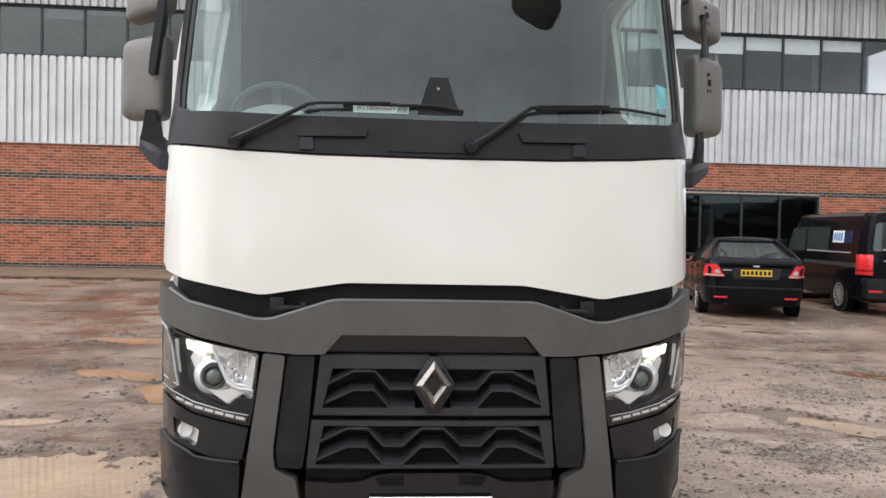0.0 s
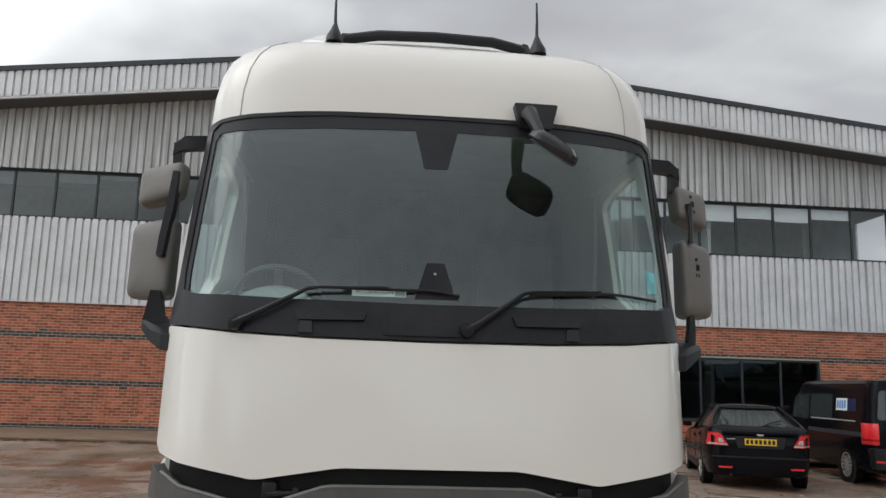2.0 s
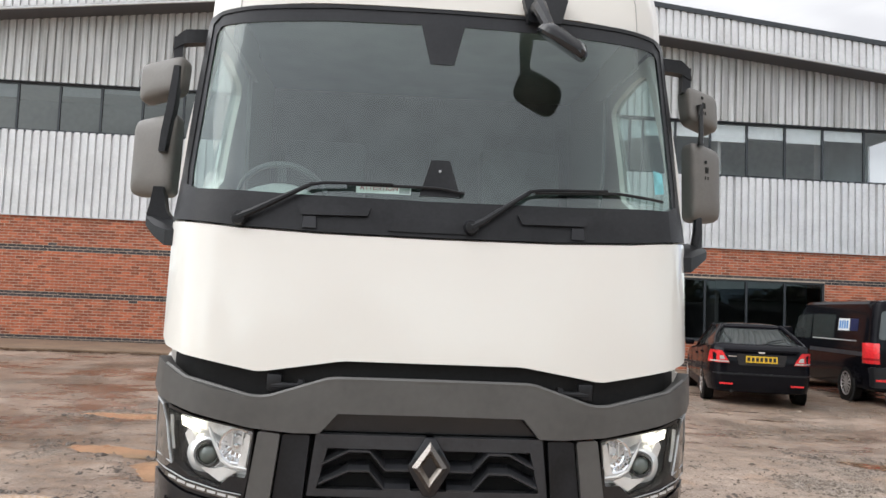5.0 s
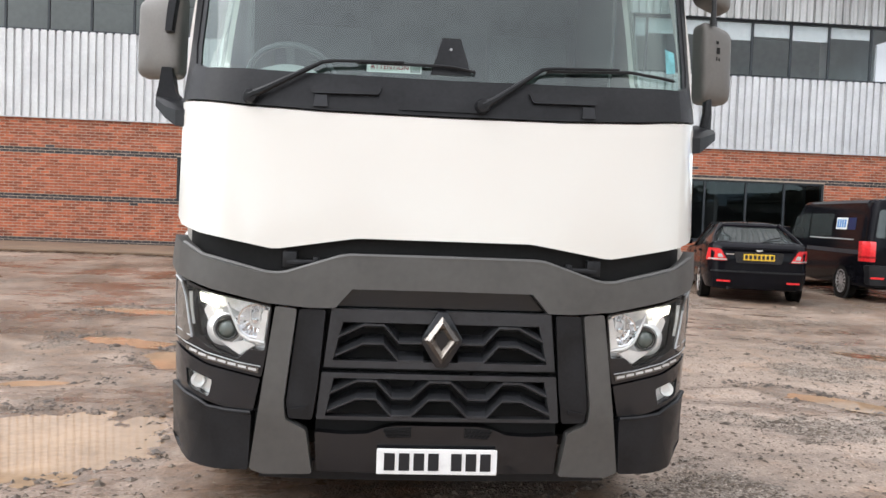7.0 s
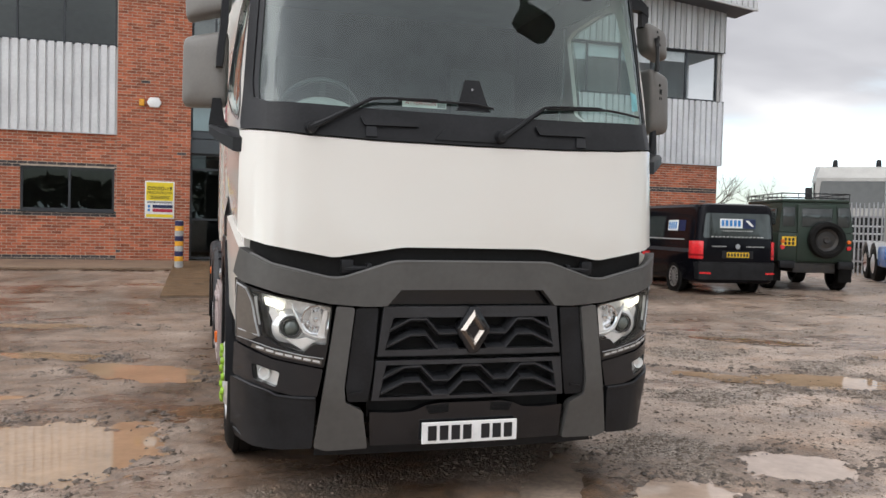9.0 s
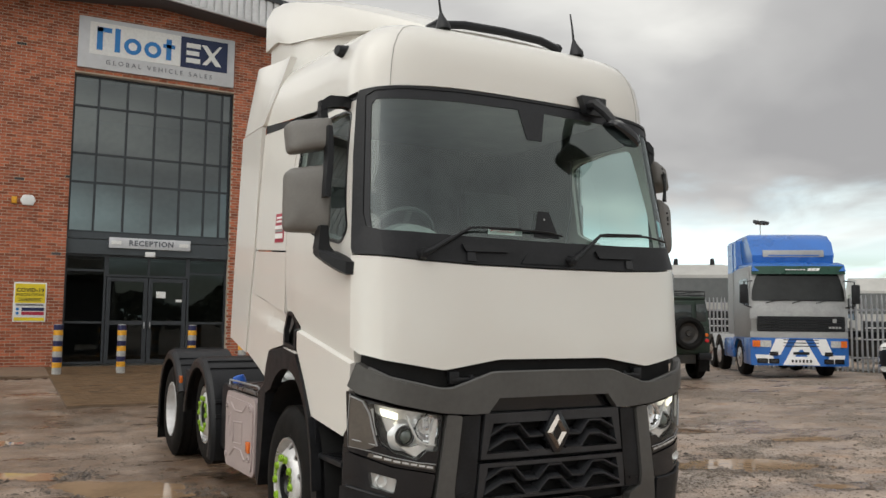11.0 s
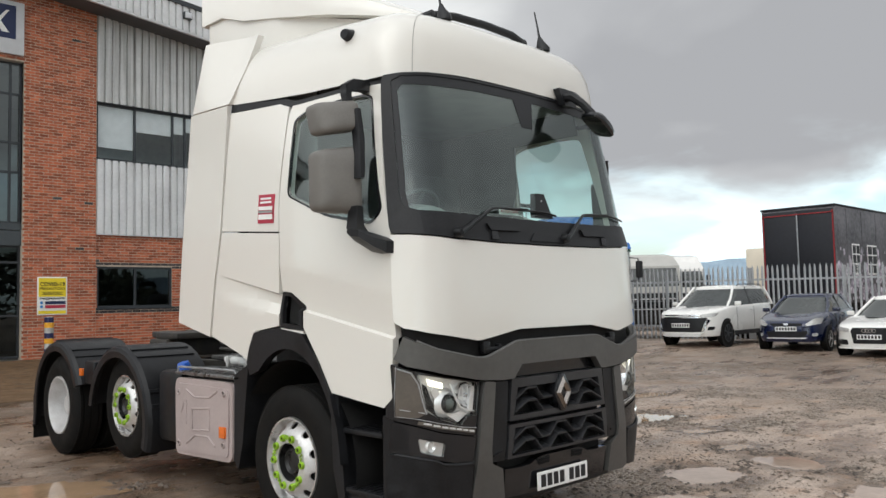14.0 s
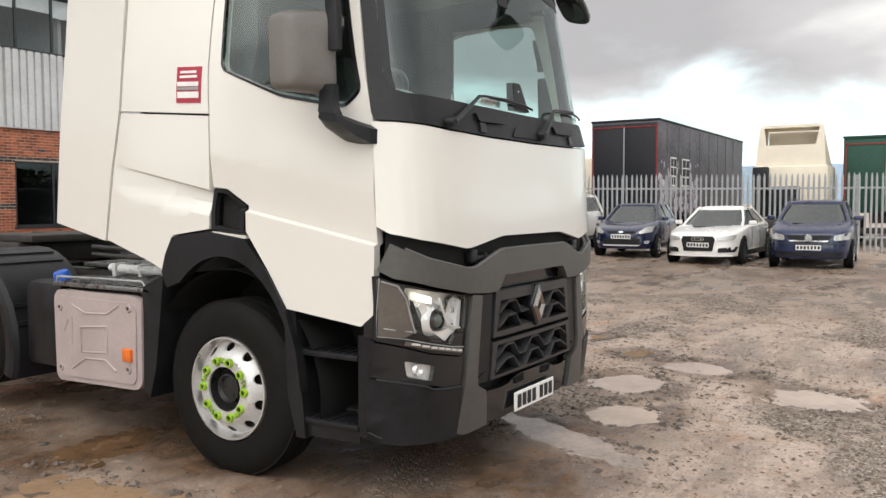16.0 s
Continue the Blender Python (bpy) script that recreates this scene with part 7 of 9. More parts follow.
def bollard(x, y):
    z0 = rise(x, y) + 0.02
    B = thing("bollard", "round bollard with navy, amber and grey reflective bands", "bollard", "bollards at the reception", at=pose(x, y, z0))
    part("post", lathe([(0.0, -0.15), (0.095, -0.15), (0.095, 1.10), (0.085, 1.12), (0.0, 1.125)], 24, "z"), "band_grey", B)
    names = ("navy", "amber_band", "band_grey")
    for k in range(9):
        z1 = 1.11 - k * 0.118
        part("band", lathe([(0.094, z1 - 0.116), (0.098, z1 - 0.114), (0.098, z1 - 0.003), (0.094, z1 - 0.001)], 24, "z"), names[k % 3], B)


sign_board(); reception_sign(); covid_sign(-2.34); covid_sign(3.14); alarm()
for bx in (-1.80, -0.48, 1.08, 2.28):
    bollard(bx, 16.0)
# floodlights on the fascia soffit
for fx in (-4.35, 6.35):
    fl_ = thing("floodlight", "small floodlight under the eaves", "lamp", at=pose(fx, 17.46, soffit_z(fx) + 0.45))
    part("case", box(-0.12, 0.12, -0.12, 0.0, -0.10, 0.10, 0.02), "dark_trim", fl_)
    part("lens", box(-0.10, 0.10, -0.128, -0.118, -0.08, 0.08, 0.004), "sign_grey", fl_)


def paving():
    """A block-paved apron before the doors and a concrete walk along the wall."""
    x0, x1, y0, y1 = -1.95, 2.75, 9.95, 18.38
    base = new("pavement", mesh_of("pavement", loft([[(x0, y, rise(x0, y) - 0.3), (x1, y, rise(x1, y) - 0.3), (x1, y, rise(x1, y) + 0.035), (x0, y, rise(x0, y) + 0.035)] for y in np.linspace(y0, y1, 12)]), "paver_bed", flat=True))
    tagged(base, "block-paved ramp up to the reception doors", "pavement", kind="structure")
    lx, ly = 0.2, 0.1
    vs, fs, singles = [], [], []
    y, k = y0, 0
    while y + ly < y1:
        x = x0 - (lx / 2 if k % 2 else 0)
        while x < x1:
            a, b = max(x, x0) + 0.004, min(x + lx, x1) - 0.004
            if b - a > 0.03:
                zc = rise((a + b) / 2, y + ly / 2) + 0.045 + rng.uniform(-0.003, 0.003)
                if b - a > lx - 0.02 and -1.9 < x < 0.2 and y < 11.4 and len(singles) < 280:
                    singles.append(((a + b) / 2, y + ly / 2, zc))
                else:
                    i = len(vs)
                    c, d = y + 0.004, y + ly - 0.004
                    vs += [(a, c, zc), (b, c, zc), (b, d, zc), (a, d, zc), (a, c, zc - 0.02), (b, c, zc - 0.02), (b, d, zc - 0.02), (a, d, zc - 0.02)]
                    fs += [(i, i + 1, i + 2, i + 3), (i + 1, i, i + 4, i + 5), (i + 3, i + 2, i + 6, i + 7), (i, i + 3, i + 7, i + 4), (i + 2, i + 1, i + 5, i + 6)]
            x += lx
        y += ly
        k += 1
    me = bpy.data.meshes.new("paving_blocks")
    me.from_pydata(vs, [], fs)
    me.materials.append(M["paver"])
    ob = new("paving_blocks", me)
    ob.parent = base
    tagged(ob, "tan paving blocks", kind="stuff")
    me = mesh_of("paving_block", box(-0.096, 0.096, -0.046, 0.046, -0.02, 0.0), "paver_loose", flat=True)
    for x, y, z in singles:
        o = new("paving_block", me)
        o.location, o.parent = (x, y, z), base
    for a, b in ((WXL, x0), (x1, EX)):
        w = new("pavement_walk", mesh_of("pavement_walk", loft([[(x, 15.6, rise(x, 15.6) - 0.3), (x, 15.6, rise(x, 15.6) + 0.05), (x, 18.39, rise(x, 18.3) + 0.05), (x, 18.39, rise(x, 18.3) - 0.3)] for x in np.linspace(a, b, n)]), "concrete", flat=True))
        tagged(w, "mud-stained concrete walk along the wall", "pavement", kind="structure")


paving()


# ---- parked vehicles ----
M["car_glass"] = material("car_glass", (0.040, 0.046, 0.045), 0.05, var=0.1, spec=0.75, rvar=0.01)
M["paint_black"] = material("paint_black", (0.005, 0.005, 0.007), 0.12, var=0.15, scale=2, coat=0.0, spec=0.16, rvar=0.03)
M["paint_blue"] = material("paint_dark_blue", (0.006, 0.013, 0.048), 0.22, metal=0.1, var=0.12, scale=2, coat=0.8)
M["paint_navy"] = material("paint_navy_blue", (0.012, 0.021, 0.066), 0.30, metal=0.1, var=0.12, scale=2, coat=0.6)
M["paint_white"] = material("paint_pearl_white", (0.78, 0.77, 0.74), 0.25, var=0.02, scale=1.5, coat=0.7)
M["paint_green"] = material("paint_dark_green", (0.014, 0.030, 0.020), 0.45, var=0.2, scale=2, second=(0.022, 0.030, 0.022))
M["royal_blue"] = material("paint_royal_blue", (0.020, 0.135, 0.46), 0.33, var=0.06, scale=2, coat=0.4)
M["silver_paint"] = material("paint_silver", (0.60, 0.60, 0.59), 0.4, metal=0.2, var=0.06, scale=2)
M["lorry_silver"] = material("paint_dull_silver", (0.36, 0.36, 0.355), 0.38, metal=0.3, var=0.08, scale=2)
M["lorry_screen"] = material("lorry_glass", (0.018, 0.020, 0.020), 0.08, var=0.1, spec=0.30, rvar=0.01)
M["visor_green"] = material("visor_green", (0.012, 0.060, 0.038), 0.35, var=0.1)
M["cream"] = material("paint_cream", (0.72, 0.65, 0.53), 0.5, var=0.03, scale=2)
M["curtain_black"] = material("black_curtain", (0.010, 0.011, 0.016), 0.6, var=0.2, scale=1)
M["curtain_grey"] = material("printed_curtain", (0.11, 0.105, 0.115), 0.6, var=0.35, scale=0.8, second=(0.035, 0.035, 0.04))
M["curtain_green"] = material("green_curtain", (0.010, 0.060, 0.040), 0.55, var=0.12, scale=1)
M["red_frame"] = material("red_frame", (0.26, 0.018, 0.022), 0.5, var=0.1)
M["clear_lamp"] = material("clear_lamp", (0.62, 0.62, 0.60), 0.12, metal=0.3, var=0.15, scale=25, coat=0.6)
M["fence_steel"] = material("galvanised_fence", (0.40, 0.41, 0.42), 0.55, metal=0.55, var=0.12, scale=3, second=(0.30, 0.31, 0.32))


def plan(L, W, n=4.6, k=48):
    """A rounded oblong outline, front towards -y."""
    pts = []
    for i in range(k):
        a = 2 * math.pi * i / k
        c, s = math.cos(a), math.sin(a)
        pts.append((W / 2 * math.copysign(abs(c) ** (2 / n), c), L / 2 * math.copysign(abs(s) ** (2 / n), s)))
    return pts


class Shape:
    """The surface of a car's lower body, on which lamps and panels are laid."""
    def __init__(self, L, W, n):
        self.L, self.W, self.n = L, W, n

    def end(self, sg):
        def fn(x, z, d=0.0):
            t = min(0.985, abs(x) / (self.W / 2))
            lean = 0.10 * max(0.0, (z - 0.62)) if sg < 0 else 0.0
            return Vector((x, sg * (self.L / 2 * (1 - t ** self.n) ** (1 / self.n) - d - lean), z))
        return fn

    def flank(self, sg):
        return lambda y, z, d=0.0: Vector((sg * (self.W / 2 * (1 - min(0.985, abs(y) / (self.L / 2)) ** self.n) ** (1 / self.n) - d), y, z))


def car_wheel(parent, c, r, w, sg, spokes=10, rim="rim"):
    prof = [(r * 0.68, -w / 2 + 0.01), (r * 0.78, -w / 2), (r * 0.93, -w / 2 + 0.01), (r, -w / 2 + 0.04), (r, w / 2 - 0.04), (r * 0.93, w / 2 - 0.01), (r * 0.68, w / 2 - 0.01), (r * 0.68, -w / 2 + 0.01)]
    ob = part("wheel", lathe(prof, 28, "x", c), "rubber", parent)
    face = c[0] + sg * (w / 2 - 0.015)
    bm = lathe([(r * 0.70, face - c[0]), (r * 0.64, face - c[0] - sg * 0.004), (r * 0.60, face - c[0] - sg * 0.06), (0.0, face - c[0] - sg * 0.065)], 28, "x", c)
    part("rim_well", bm, "chassis", ob)
    sp = bmesh.new()
    add_lathe(sp, [(r * 0.70, face - c[0]), (r * 0.69, face - c[0] + sg * 0.006), (r * 0.63, face - c[0] + sg * 0.004), (r * 0.62, face - c[0] - sg * 0.02)], 28, "x", c)
    add_lathe(sp, [(r * 0.17, face - c[0] - sg * 0.02), (r * 0.16, face - c[0]), (0.0, face - c[0] + sg * 0.004)], 14, "x", c)
    for k in range(spokes):
        a = 2 * math.pi * k / spokes
        u, v = Vector((0, math.cos(a), math.sin(a))), Vector((0, -math.sin(a), math.cos(a)))
        ctr = Vector((face, c[1], c[2]))
        h1, h2 = r * 0.035, r * 0.05
        q = [ctr + u * r * 0.12 - v * h1, ctr + u * r * 0.12 + v * h1, ctr + u * r * 0.65 + v * h2, ctr + u * r * 0.65 - v * h2]
        add_loft(sp, [[p + Vector((-sg * 0.03, 0, 0)) for p in q], q])
    part("rim", sp, rim, ob)
    return ob


def car(name, label, m_, L, W, H, paint, top, base, roof, zb=0.24, wheel_r=0.32, axles=(-0.27, 0.29), n=4.6, group="", category="car", spokes=10, rim="rim", roof_black=False, rails=False, pillar_c=0.0):
    """A car from its profile: top = [(y, z)] of the shoulder line, base and roof = (front, back, half width) of the glasshouse."""
    C = thing(name, label, category, group, at=m_)
    S = Shape(L, W, n)
    ys, zs = [p[0] for p in top], [p[1] for p in top]
    outline = plan(L, W, n)
    rings = []
    for f, ins in ((0.0, 0.10), (0.03, 0.04), (0.22, 0.005), (0.45, 0.0), (0.66, 0.012), (0.84, 0.006), (0.95, 0.03), (1.0, 0.075), (1.012, 0.16), (1.02, 0.40)):
        ring = []
        for x, y in outline:
            kx, ky = 1 - 2 * ins / W, 1 - 2 * ins / L
            t = curve(ys, zs, y * ky)
            fz = min(f, 1.0)
            yy = y * ky
            if y < 0:
                yy += 0.10 * max(0.0, (zb + (t - zb) * fz) - 0.62) * min(1.0, -y / (L * 0.4))
            ring.append((x * kx, yy, zb + (t - zb) * fz + max(0.0, f - 1.0) * 1.2))
        rings.append(ring)
    part("body", loft(rings), paint, C, "", 0.5)
    # glasshouse
    (b0, b1, bw), (r0, r1, rw) = base, roof
    def gring(v, grow=0.0):
        f = v ** 0.9
        y0, y1 = b0 + (r0 - b0) * f, b1 + (r1 - b1) * f
        w = bw + (rw - bw) * (v ** 1.3)
        out = []
        for i in range(40):
            a = 2 * math.pi * i / 40
            c, s = math.cos(a), math.sin(a)
            e = 2 / 6.5
            x = (w + grow) * math.copysign(abs(c) ** e, c)
            y = (y0 + y1) / 2 + ((y1 - y0) / 2 + grow) * math.copysign(abs(s) ** e, s)
            zbase = curve(ys, zs, max(b0, min(b1, y))) - 0.02
            out.append((x, y, zbase + (H - 0.085 - zbase) * v))
        return out
    part("glasshouse", loft([gring(v) for v in (0.0, 0.3, 0.6, 0.85, 1.0)]), "car_glass", C, "dark reflecting windows")
    cap = [gring(1.0, 0.006)]
    for g, dz in ((0.008, 0.015), (-0.03, 0.045), (-0.14, 0.070), (-0.32, 0.083), (-0.5, 0.088)):
        r = [(x * max(0.05, 1 + g / rw), y, z + dz) for x, y, z in gring(1.0, 0.0)]
        yc = (r0 + r1) / 2
        r = [(x, yc + (y - yc) * max(0.05, 1 + g / ((r1 - r0) / 2)), z) for x, y, z in r]
        cap.append(r)
    part("roof", loft([gring(0.93, 0.006)] + cap), "dark_gloss" if roof_black else paint, C)
    # pillars
    for sg in (-1, 1):
        for i0, w_, mt in ((0, 0.024, paint), (1, 0.026, paint)):
            yb, yr = (b0, r0) if i0 == 0 else (b1, r1)
            pts = []
            for v in (0.0, 0.35, 0.7, 1.0):
                f = v ** 0.9
                w = bw + (rw - bw) * (v ** 1.3)
                y = yb + (yr - yb) * f
                zbase = curve(ys, zs, yb) - 0.02
                pts.append((sg * (w - 0.035), y + (0.055 if i0 == 0 else -0.055), zbase + (H - 0.055 - zbase) * v))
            part("pillar", tube(pts, w_ + 0.012, 8), mt, C)
        ym = b0 + (b1 - b0) * 0.47
        part("door_pillar", tube([(sg * (bw + 0.0), ym, curve(ys, zs, ym) - 0.01), (sg * (rw + 0.006), ym + 0.04, H - 0.07)], 0.022, 6), "dark_gloss", C)
        if pillar_c:
            y0_, y1_ = b1 - pillar_c, b1 - 0.03
            yr1 = r1 - 0.02
            q = [(y0_, 0.0), (y1_, 0.0), (yr1, 1.0), (r1 - pillar_c * 0.7, 1.0)]
            bm = bmesh.new()
            vs = []
            for off in (0.010, -0.02):
                row = []
                for y, v in q:
                    w = bw + (rw - bw) * (v ** 1.3)
                    zbase = curve(ys, zs, y) - 0.02
                    row.append(bm.verts.new((sg * (w + off), y, zbase + (H - 0.055 - zbase) * v)))
                vs.append(row)
            bm.faces.new(vs[0]); bm.faces.new(vs[1])
            for i in range(4):
                bm.faces.new((vs[0][i], vs[0][(i + 1) % 4], vs[1][(i + 1) % 4], vs[1][i]))
            part("rear_pillar", bm, paint, C)
        # mirrors, wheels, arches, sill and shut lines
        zm = curve(ys, zs, b0 + 0.35) + 0.07
        part("wing_mirror", moved(box(-0.09, 0.09, -0.05, 0.05, -0.055, 0.055, 0.03), pose(sg * (bw + 0.15), b0 + 0.38, zm, 0, 0, sg * 12)), paint, C)
        for ax in axles:
            y = ax * L
            # flat near-black disc stands in for the shaded arch opening
            arch = lathe([(wheel_r * 1.14, 0.0), (wheel_r * 1.14, 0.02), (0.0, 0.02)], 28, "x", (sg * (W / 2 - 0.012) - (0.02 if sg > 0 else 0.0), y, wheel_r))
            part("wheel_arch", arch, "void", C)
            car_wheel(C, (sg * (W / 2 - 0.10), y, wheel_r), wheel_r, 0.215, sg, spokes, rim)
        fl = S.flank(sg)
        for y in (b0 + 0.42, ym + 0.02, ym + 0.95):
            part("shut_line", tube([fl(y, zb + 0.18, -0.001), fl(y + 0.02, zb + 0.45, 0.001), fl(y, curve(ys, zs, y) - 0.05, 0.006)], 0.004, 4), "void", C)
        for y in (ym - 0.12, ym + 0.85):
            part("door_handle", box(min(sg * (W / 2 - 0.01), sg * (W / 2 + 0.02)), max(sg * (W / 2 - 0.01), sg * (W / 2 + 0.02)), y - 0.09, y + 0.09, curve(ys, zs, y) - 0.16, curve(ys, zs, y) - 0.12, 0.01), paint, C)
        part("sill", sheet([(axles[0] * L + wheel_r * 1.25, zb + 0.01), (axles[1] * L - wheel_r * 1.25, zb + 0.01), (axles[1] * L - wheel_r * 1.25, zb + 0.13), (axles[0] * L + wheel_r * 1.25, zb + 0.13)], lambda y, z, d=0.0: fl(y, z, d - 0.004), 0.4, 0.02), "black_plastic", C)
        if rails:
            part("roof_rail", tube([(sg * (rw - 0.04), r0 + 0.35, H - 0.03), (sg * (rw - 0.04), r0 + 0.45, H + 0.02), (sg * (rw - 0.05), r1 - 0.3, H + 0.02), (sg * (rw - 0.05), r1 - 0.15, H - 0.03)], 0.014, 6), "dark_trim", C)
    return C, S


def both(poly):
    return (poly, [(-a, b) for a, b in reversed(poly)])


def on_end(C, S, sg, name, poly, mat, lift=0.006, thick=0.03, label="", step=0.12):
    f = S.end(sg)
    return part(name, sheet(poly, lambda x, z, d=0.0: f(x, z, d - lift), step, thick), mat, C, label)


def plate_on(C, S, sg, z, mat, n=7, x=0.0):
    f = S.end(sg)
    y = f(x, z).y
    s = -1 if sg < 0 else 1
    ya, yb = sorted((y + s * 0.012, y + s * 0.024))
    P_ = part("number_plate", box(x - 0.26, x + 0.26, ya, yb, z - 0.056, z + 0.056), mat, C, "number plate with dark characters")
    bm = bmesh.new()
    yc, yd = sorted((y + s * 0.024, y + s * 0.027))
    for k in range(n):
        xx = x - 0.215 + k * 0.43 / (n - 1)
        add_box(bm, xx - 0.024, xx + 0.024, yc, yd, z - 0.036, z + 0.036)
    part("plate_bars", bm, "ink", P_, flat=True)


def at_front(x, y, deg, L):
    """Pose of a car whose nose is at x, y and which heads along deg."""
    a = radians(deg)
    cx, cy = x - math.cos(a) * L / 2, y - math.sin(a) * L / 2
    return pose(cx, cy, rise(cx, cy) - 0.005, 0, 0, deg + 90)


def white_suv(x, y, deg):
    L, W, H = 4.70, 1.80, 1.70
    C, S = car("suv", "pearl white family suv with a dark grille by the fence", at_front(x, y, deg, L), L, W, H, "paint_white", [(-2.35, 0.88), (-2.1, 0.97), (-1.25, 1.08), (-0.9, 1.10), (2.0, 1.16), (2.35, 1.10)], (-1.15, 2.15, 0.80), (-0.30, 1.95, 0.62), 0.28, 0.36, (-0.285, 0.285), group="cars along the fence", rails=True, spokes=7, rim="dark_trim")
    on_end(C, S, -1, "grille", rounded([(-0.69, 0.80), (0.69, 0.80), (0.58, 0.42), (-0.58, 0.42)], 0.03), "black_plastic", label="black front grille and intake")
    for z in (0.80, 0.86):
        on_end(C, S, -1, "chrome_bar", rounded([(-0.52, z), (0.52, z), (0.50, z + 0.03), (-0.50, z + 0.03)], 0.01), "chrome", 0.016)
    for p in both(rounded([(-0.84, 0.93), (-0.54, 0.885), (-0.54, 0.80), (-0.80, 0.83)], 0.02)):
        on_end(C, S, -1, "headlight", p, "clear_lamp", 0.012)
    for p in both(rounded([(-0.74, 0.74), (-0.68, 0.76), (-0.56, 0.42), (-0.62, 0.40)], 0.015)):
        on_end(C, S, -1, "chrome_blade", p, "chrome", 0.02)
    for p in both(rounded([(-0.80, 0.56), (-0.71, 0.56), (-0.69, 0.46), (-0.79, 0.47)], 0.02)):
        on_end(C, S, -1, "fog_lamp", p, "black_plastic", 0.010)
    on_end(C, S, -1, "skid_plate", rounded([(-0.62, 0.38), (0.62, 0.38), (0.50, 0.29), (-0.50, 0.29)], 0.02), "silver_paint", 0.012)
    plate_on(C, S, -1, 0.60, "plate_white")


def blue_hatch(x, y, deg):
    L, W, H = 3.95, 1.72, 1.48
    C, S = car("hatchback", "dark blue hatchback with large headlights parked by the fence", at_front(x, y, deg, L), L, W, H, "paint_blue", [(-1.97, 0.72), (-1.75, 0.80), (-1.05, 0.96), (0.5, 1.02), (1.6, 1.06), (1.97, 0.95)], (-1.02, 1.80, 0.75), (-0.15, 1.35, 0.57), 0.24, 0.31, (-0.30, 0.31), group="cars along the fence", spokes=5, pillar_c=0.45)
    on_end(C, S, -1, "upper_grille", rounded([(-0.40, 0.72), (0.40, 0.72), (0.36, 0.66), (-0.36, 0.66)], 0.02), "black_plastic")
    on_end(C, S, -1, "lower_grille", rounded([(-0.52, 0.52), (0.52, 0.52), (0.42, 0.34), (-0.42, 0.34)], 0.04), "black_plastic", label="black trapezoid intake")
    on_end(C, S, -1, "chrome_lip", rounded([(-0.50, 0.36), (0.50, 0.36), (0.46, 0.33), (-0.46, 0.33)], 0.01), "silver_paint", 0.014)
    for p in both(rounded([(-0.80, 0.86), (-0.66, 0.84), (-0.46, 0.70), (-0.50, 0.65), (-0.76, 0.70)], 0.02)):
        on_end(C, S, -1, "headlight", p, "clear_lamp", 0.012)
    for p in both(rounded([(-0.72, 0.47), (-0.60, 0.47), (-0.60, 0.39), (-0.70, 0.39)], 0.03)):
        on_end(C, S, -1, "fog_lamp", p, "clear_lamp", 0.010)
    on_end(C, S, -1, "badge", [(0.07 * math.cos(a), 0.70 + 0.028 * math.sin(a)) for a in np.linspace(0, 2 * math.pi, 16, endpoint=False)], "chrome", 0.02)
    plate_on(C, S, -1, 0.58, "plate_white")


def white_saloon(x, y, deg):
    L, W, H = 4.70, 1.83, 1.43
    C, S = car("saloon", "white saloon car with a black hexagonal grille parked by the fence", at_front(x, y, deg, L), L, W, H, "paint_white", [(-2.35, 0.66), (-2.1, 0.76), (-1.1, 0.92), (0.3, 0.97), (1.7, 1.00), (2.35, 0.93)], (-1.10, 1.75, 0.78), (-0.20, 0.95, 0.58), 0.20, 0.33, (-0.315, 0.285), group="cars along the fence", spokes=10, pillar_c=0.30, rim="dark_trim")
    g = on_end(C, S, -1, "grille", rounded([(-0.36, 0.70), (0.36, 0.70), (0.40, 0.62), (0.34, 0.34), (-0.34, 0.34), (-0.40, 0.62)], 0.02), "black_plastic", 0.012, label="black hexagonal grille")
    bm = bmesh.new()
    f = S.end(-1)
    for k in range(4):
        cx = -0.105 + 0.07 * k
        add_lathe(bm, [(0.034, -0.004), (0.046, -0.004), (0.046, 0.004), (0.034, 0.004), (0.034, -0.004)], 16, "y", f(cx, 0.635, -0.022))
    part("ring_badge", bm, "chrome", g, "four chrome rings")
    for p in both(rounded([(-0.82, 0.74), (-0.44, 0.68), (-0.44, 0.60), (-0.78, 0.62)], 0.02)):
        on_end(C, S, -1, "headlight", p, "clear_lamp", 0.012)
    for p in both(rounded([(-0.84, 0.45), (-0.48, 0.42), (-0.46, 0.31), (-0.80, 0.32)], 0.03)):
        on_end(C, S, -1, "side_intake", p, "black_plastic", 0.008)
    on_end(C, S, -1, "splitter", rounded([(-0.80, 0.26), (0.80, 0.26), (0.78, 0.22), (-0.78, 0.22)], 0.01), "paint_white", 0.03)
    plate_on(C, S, -1, 0.49, "plate_white")


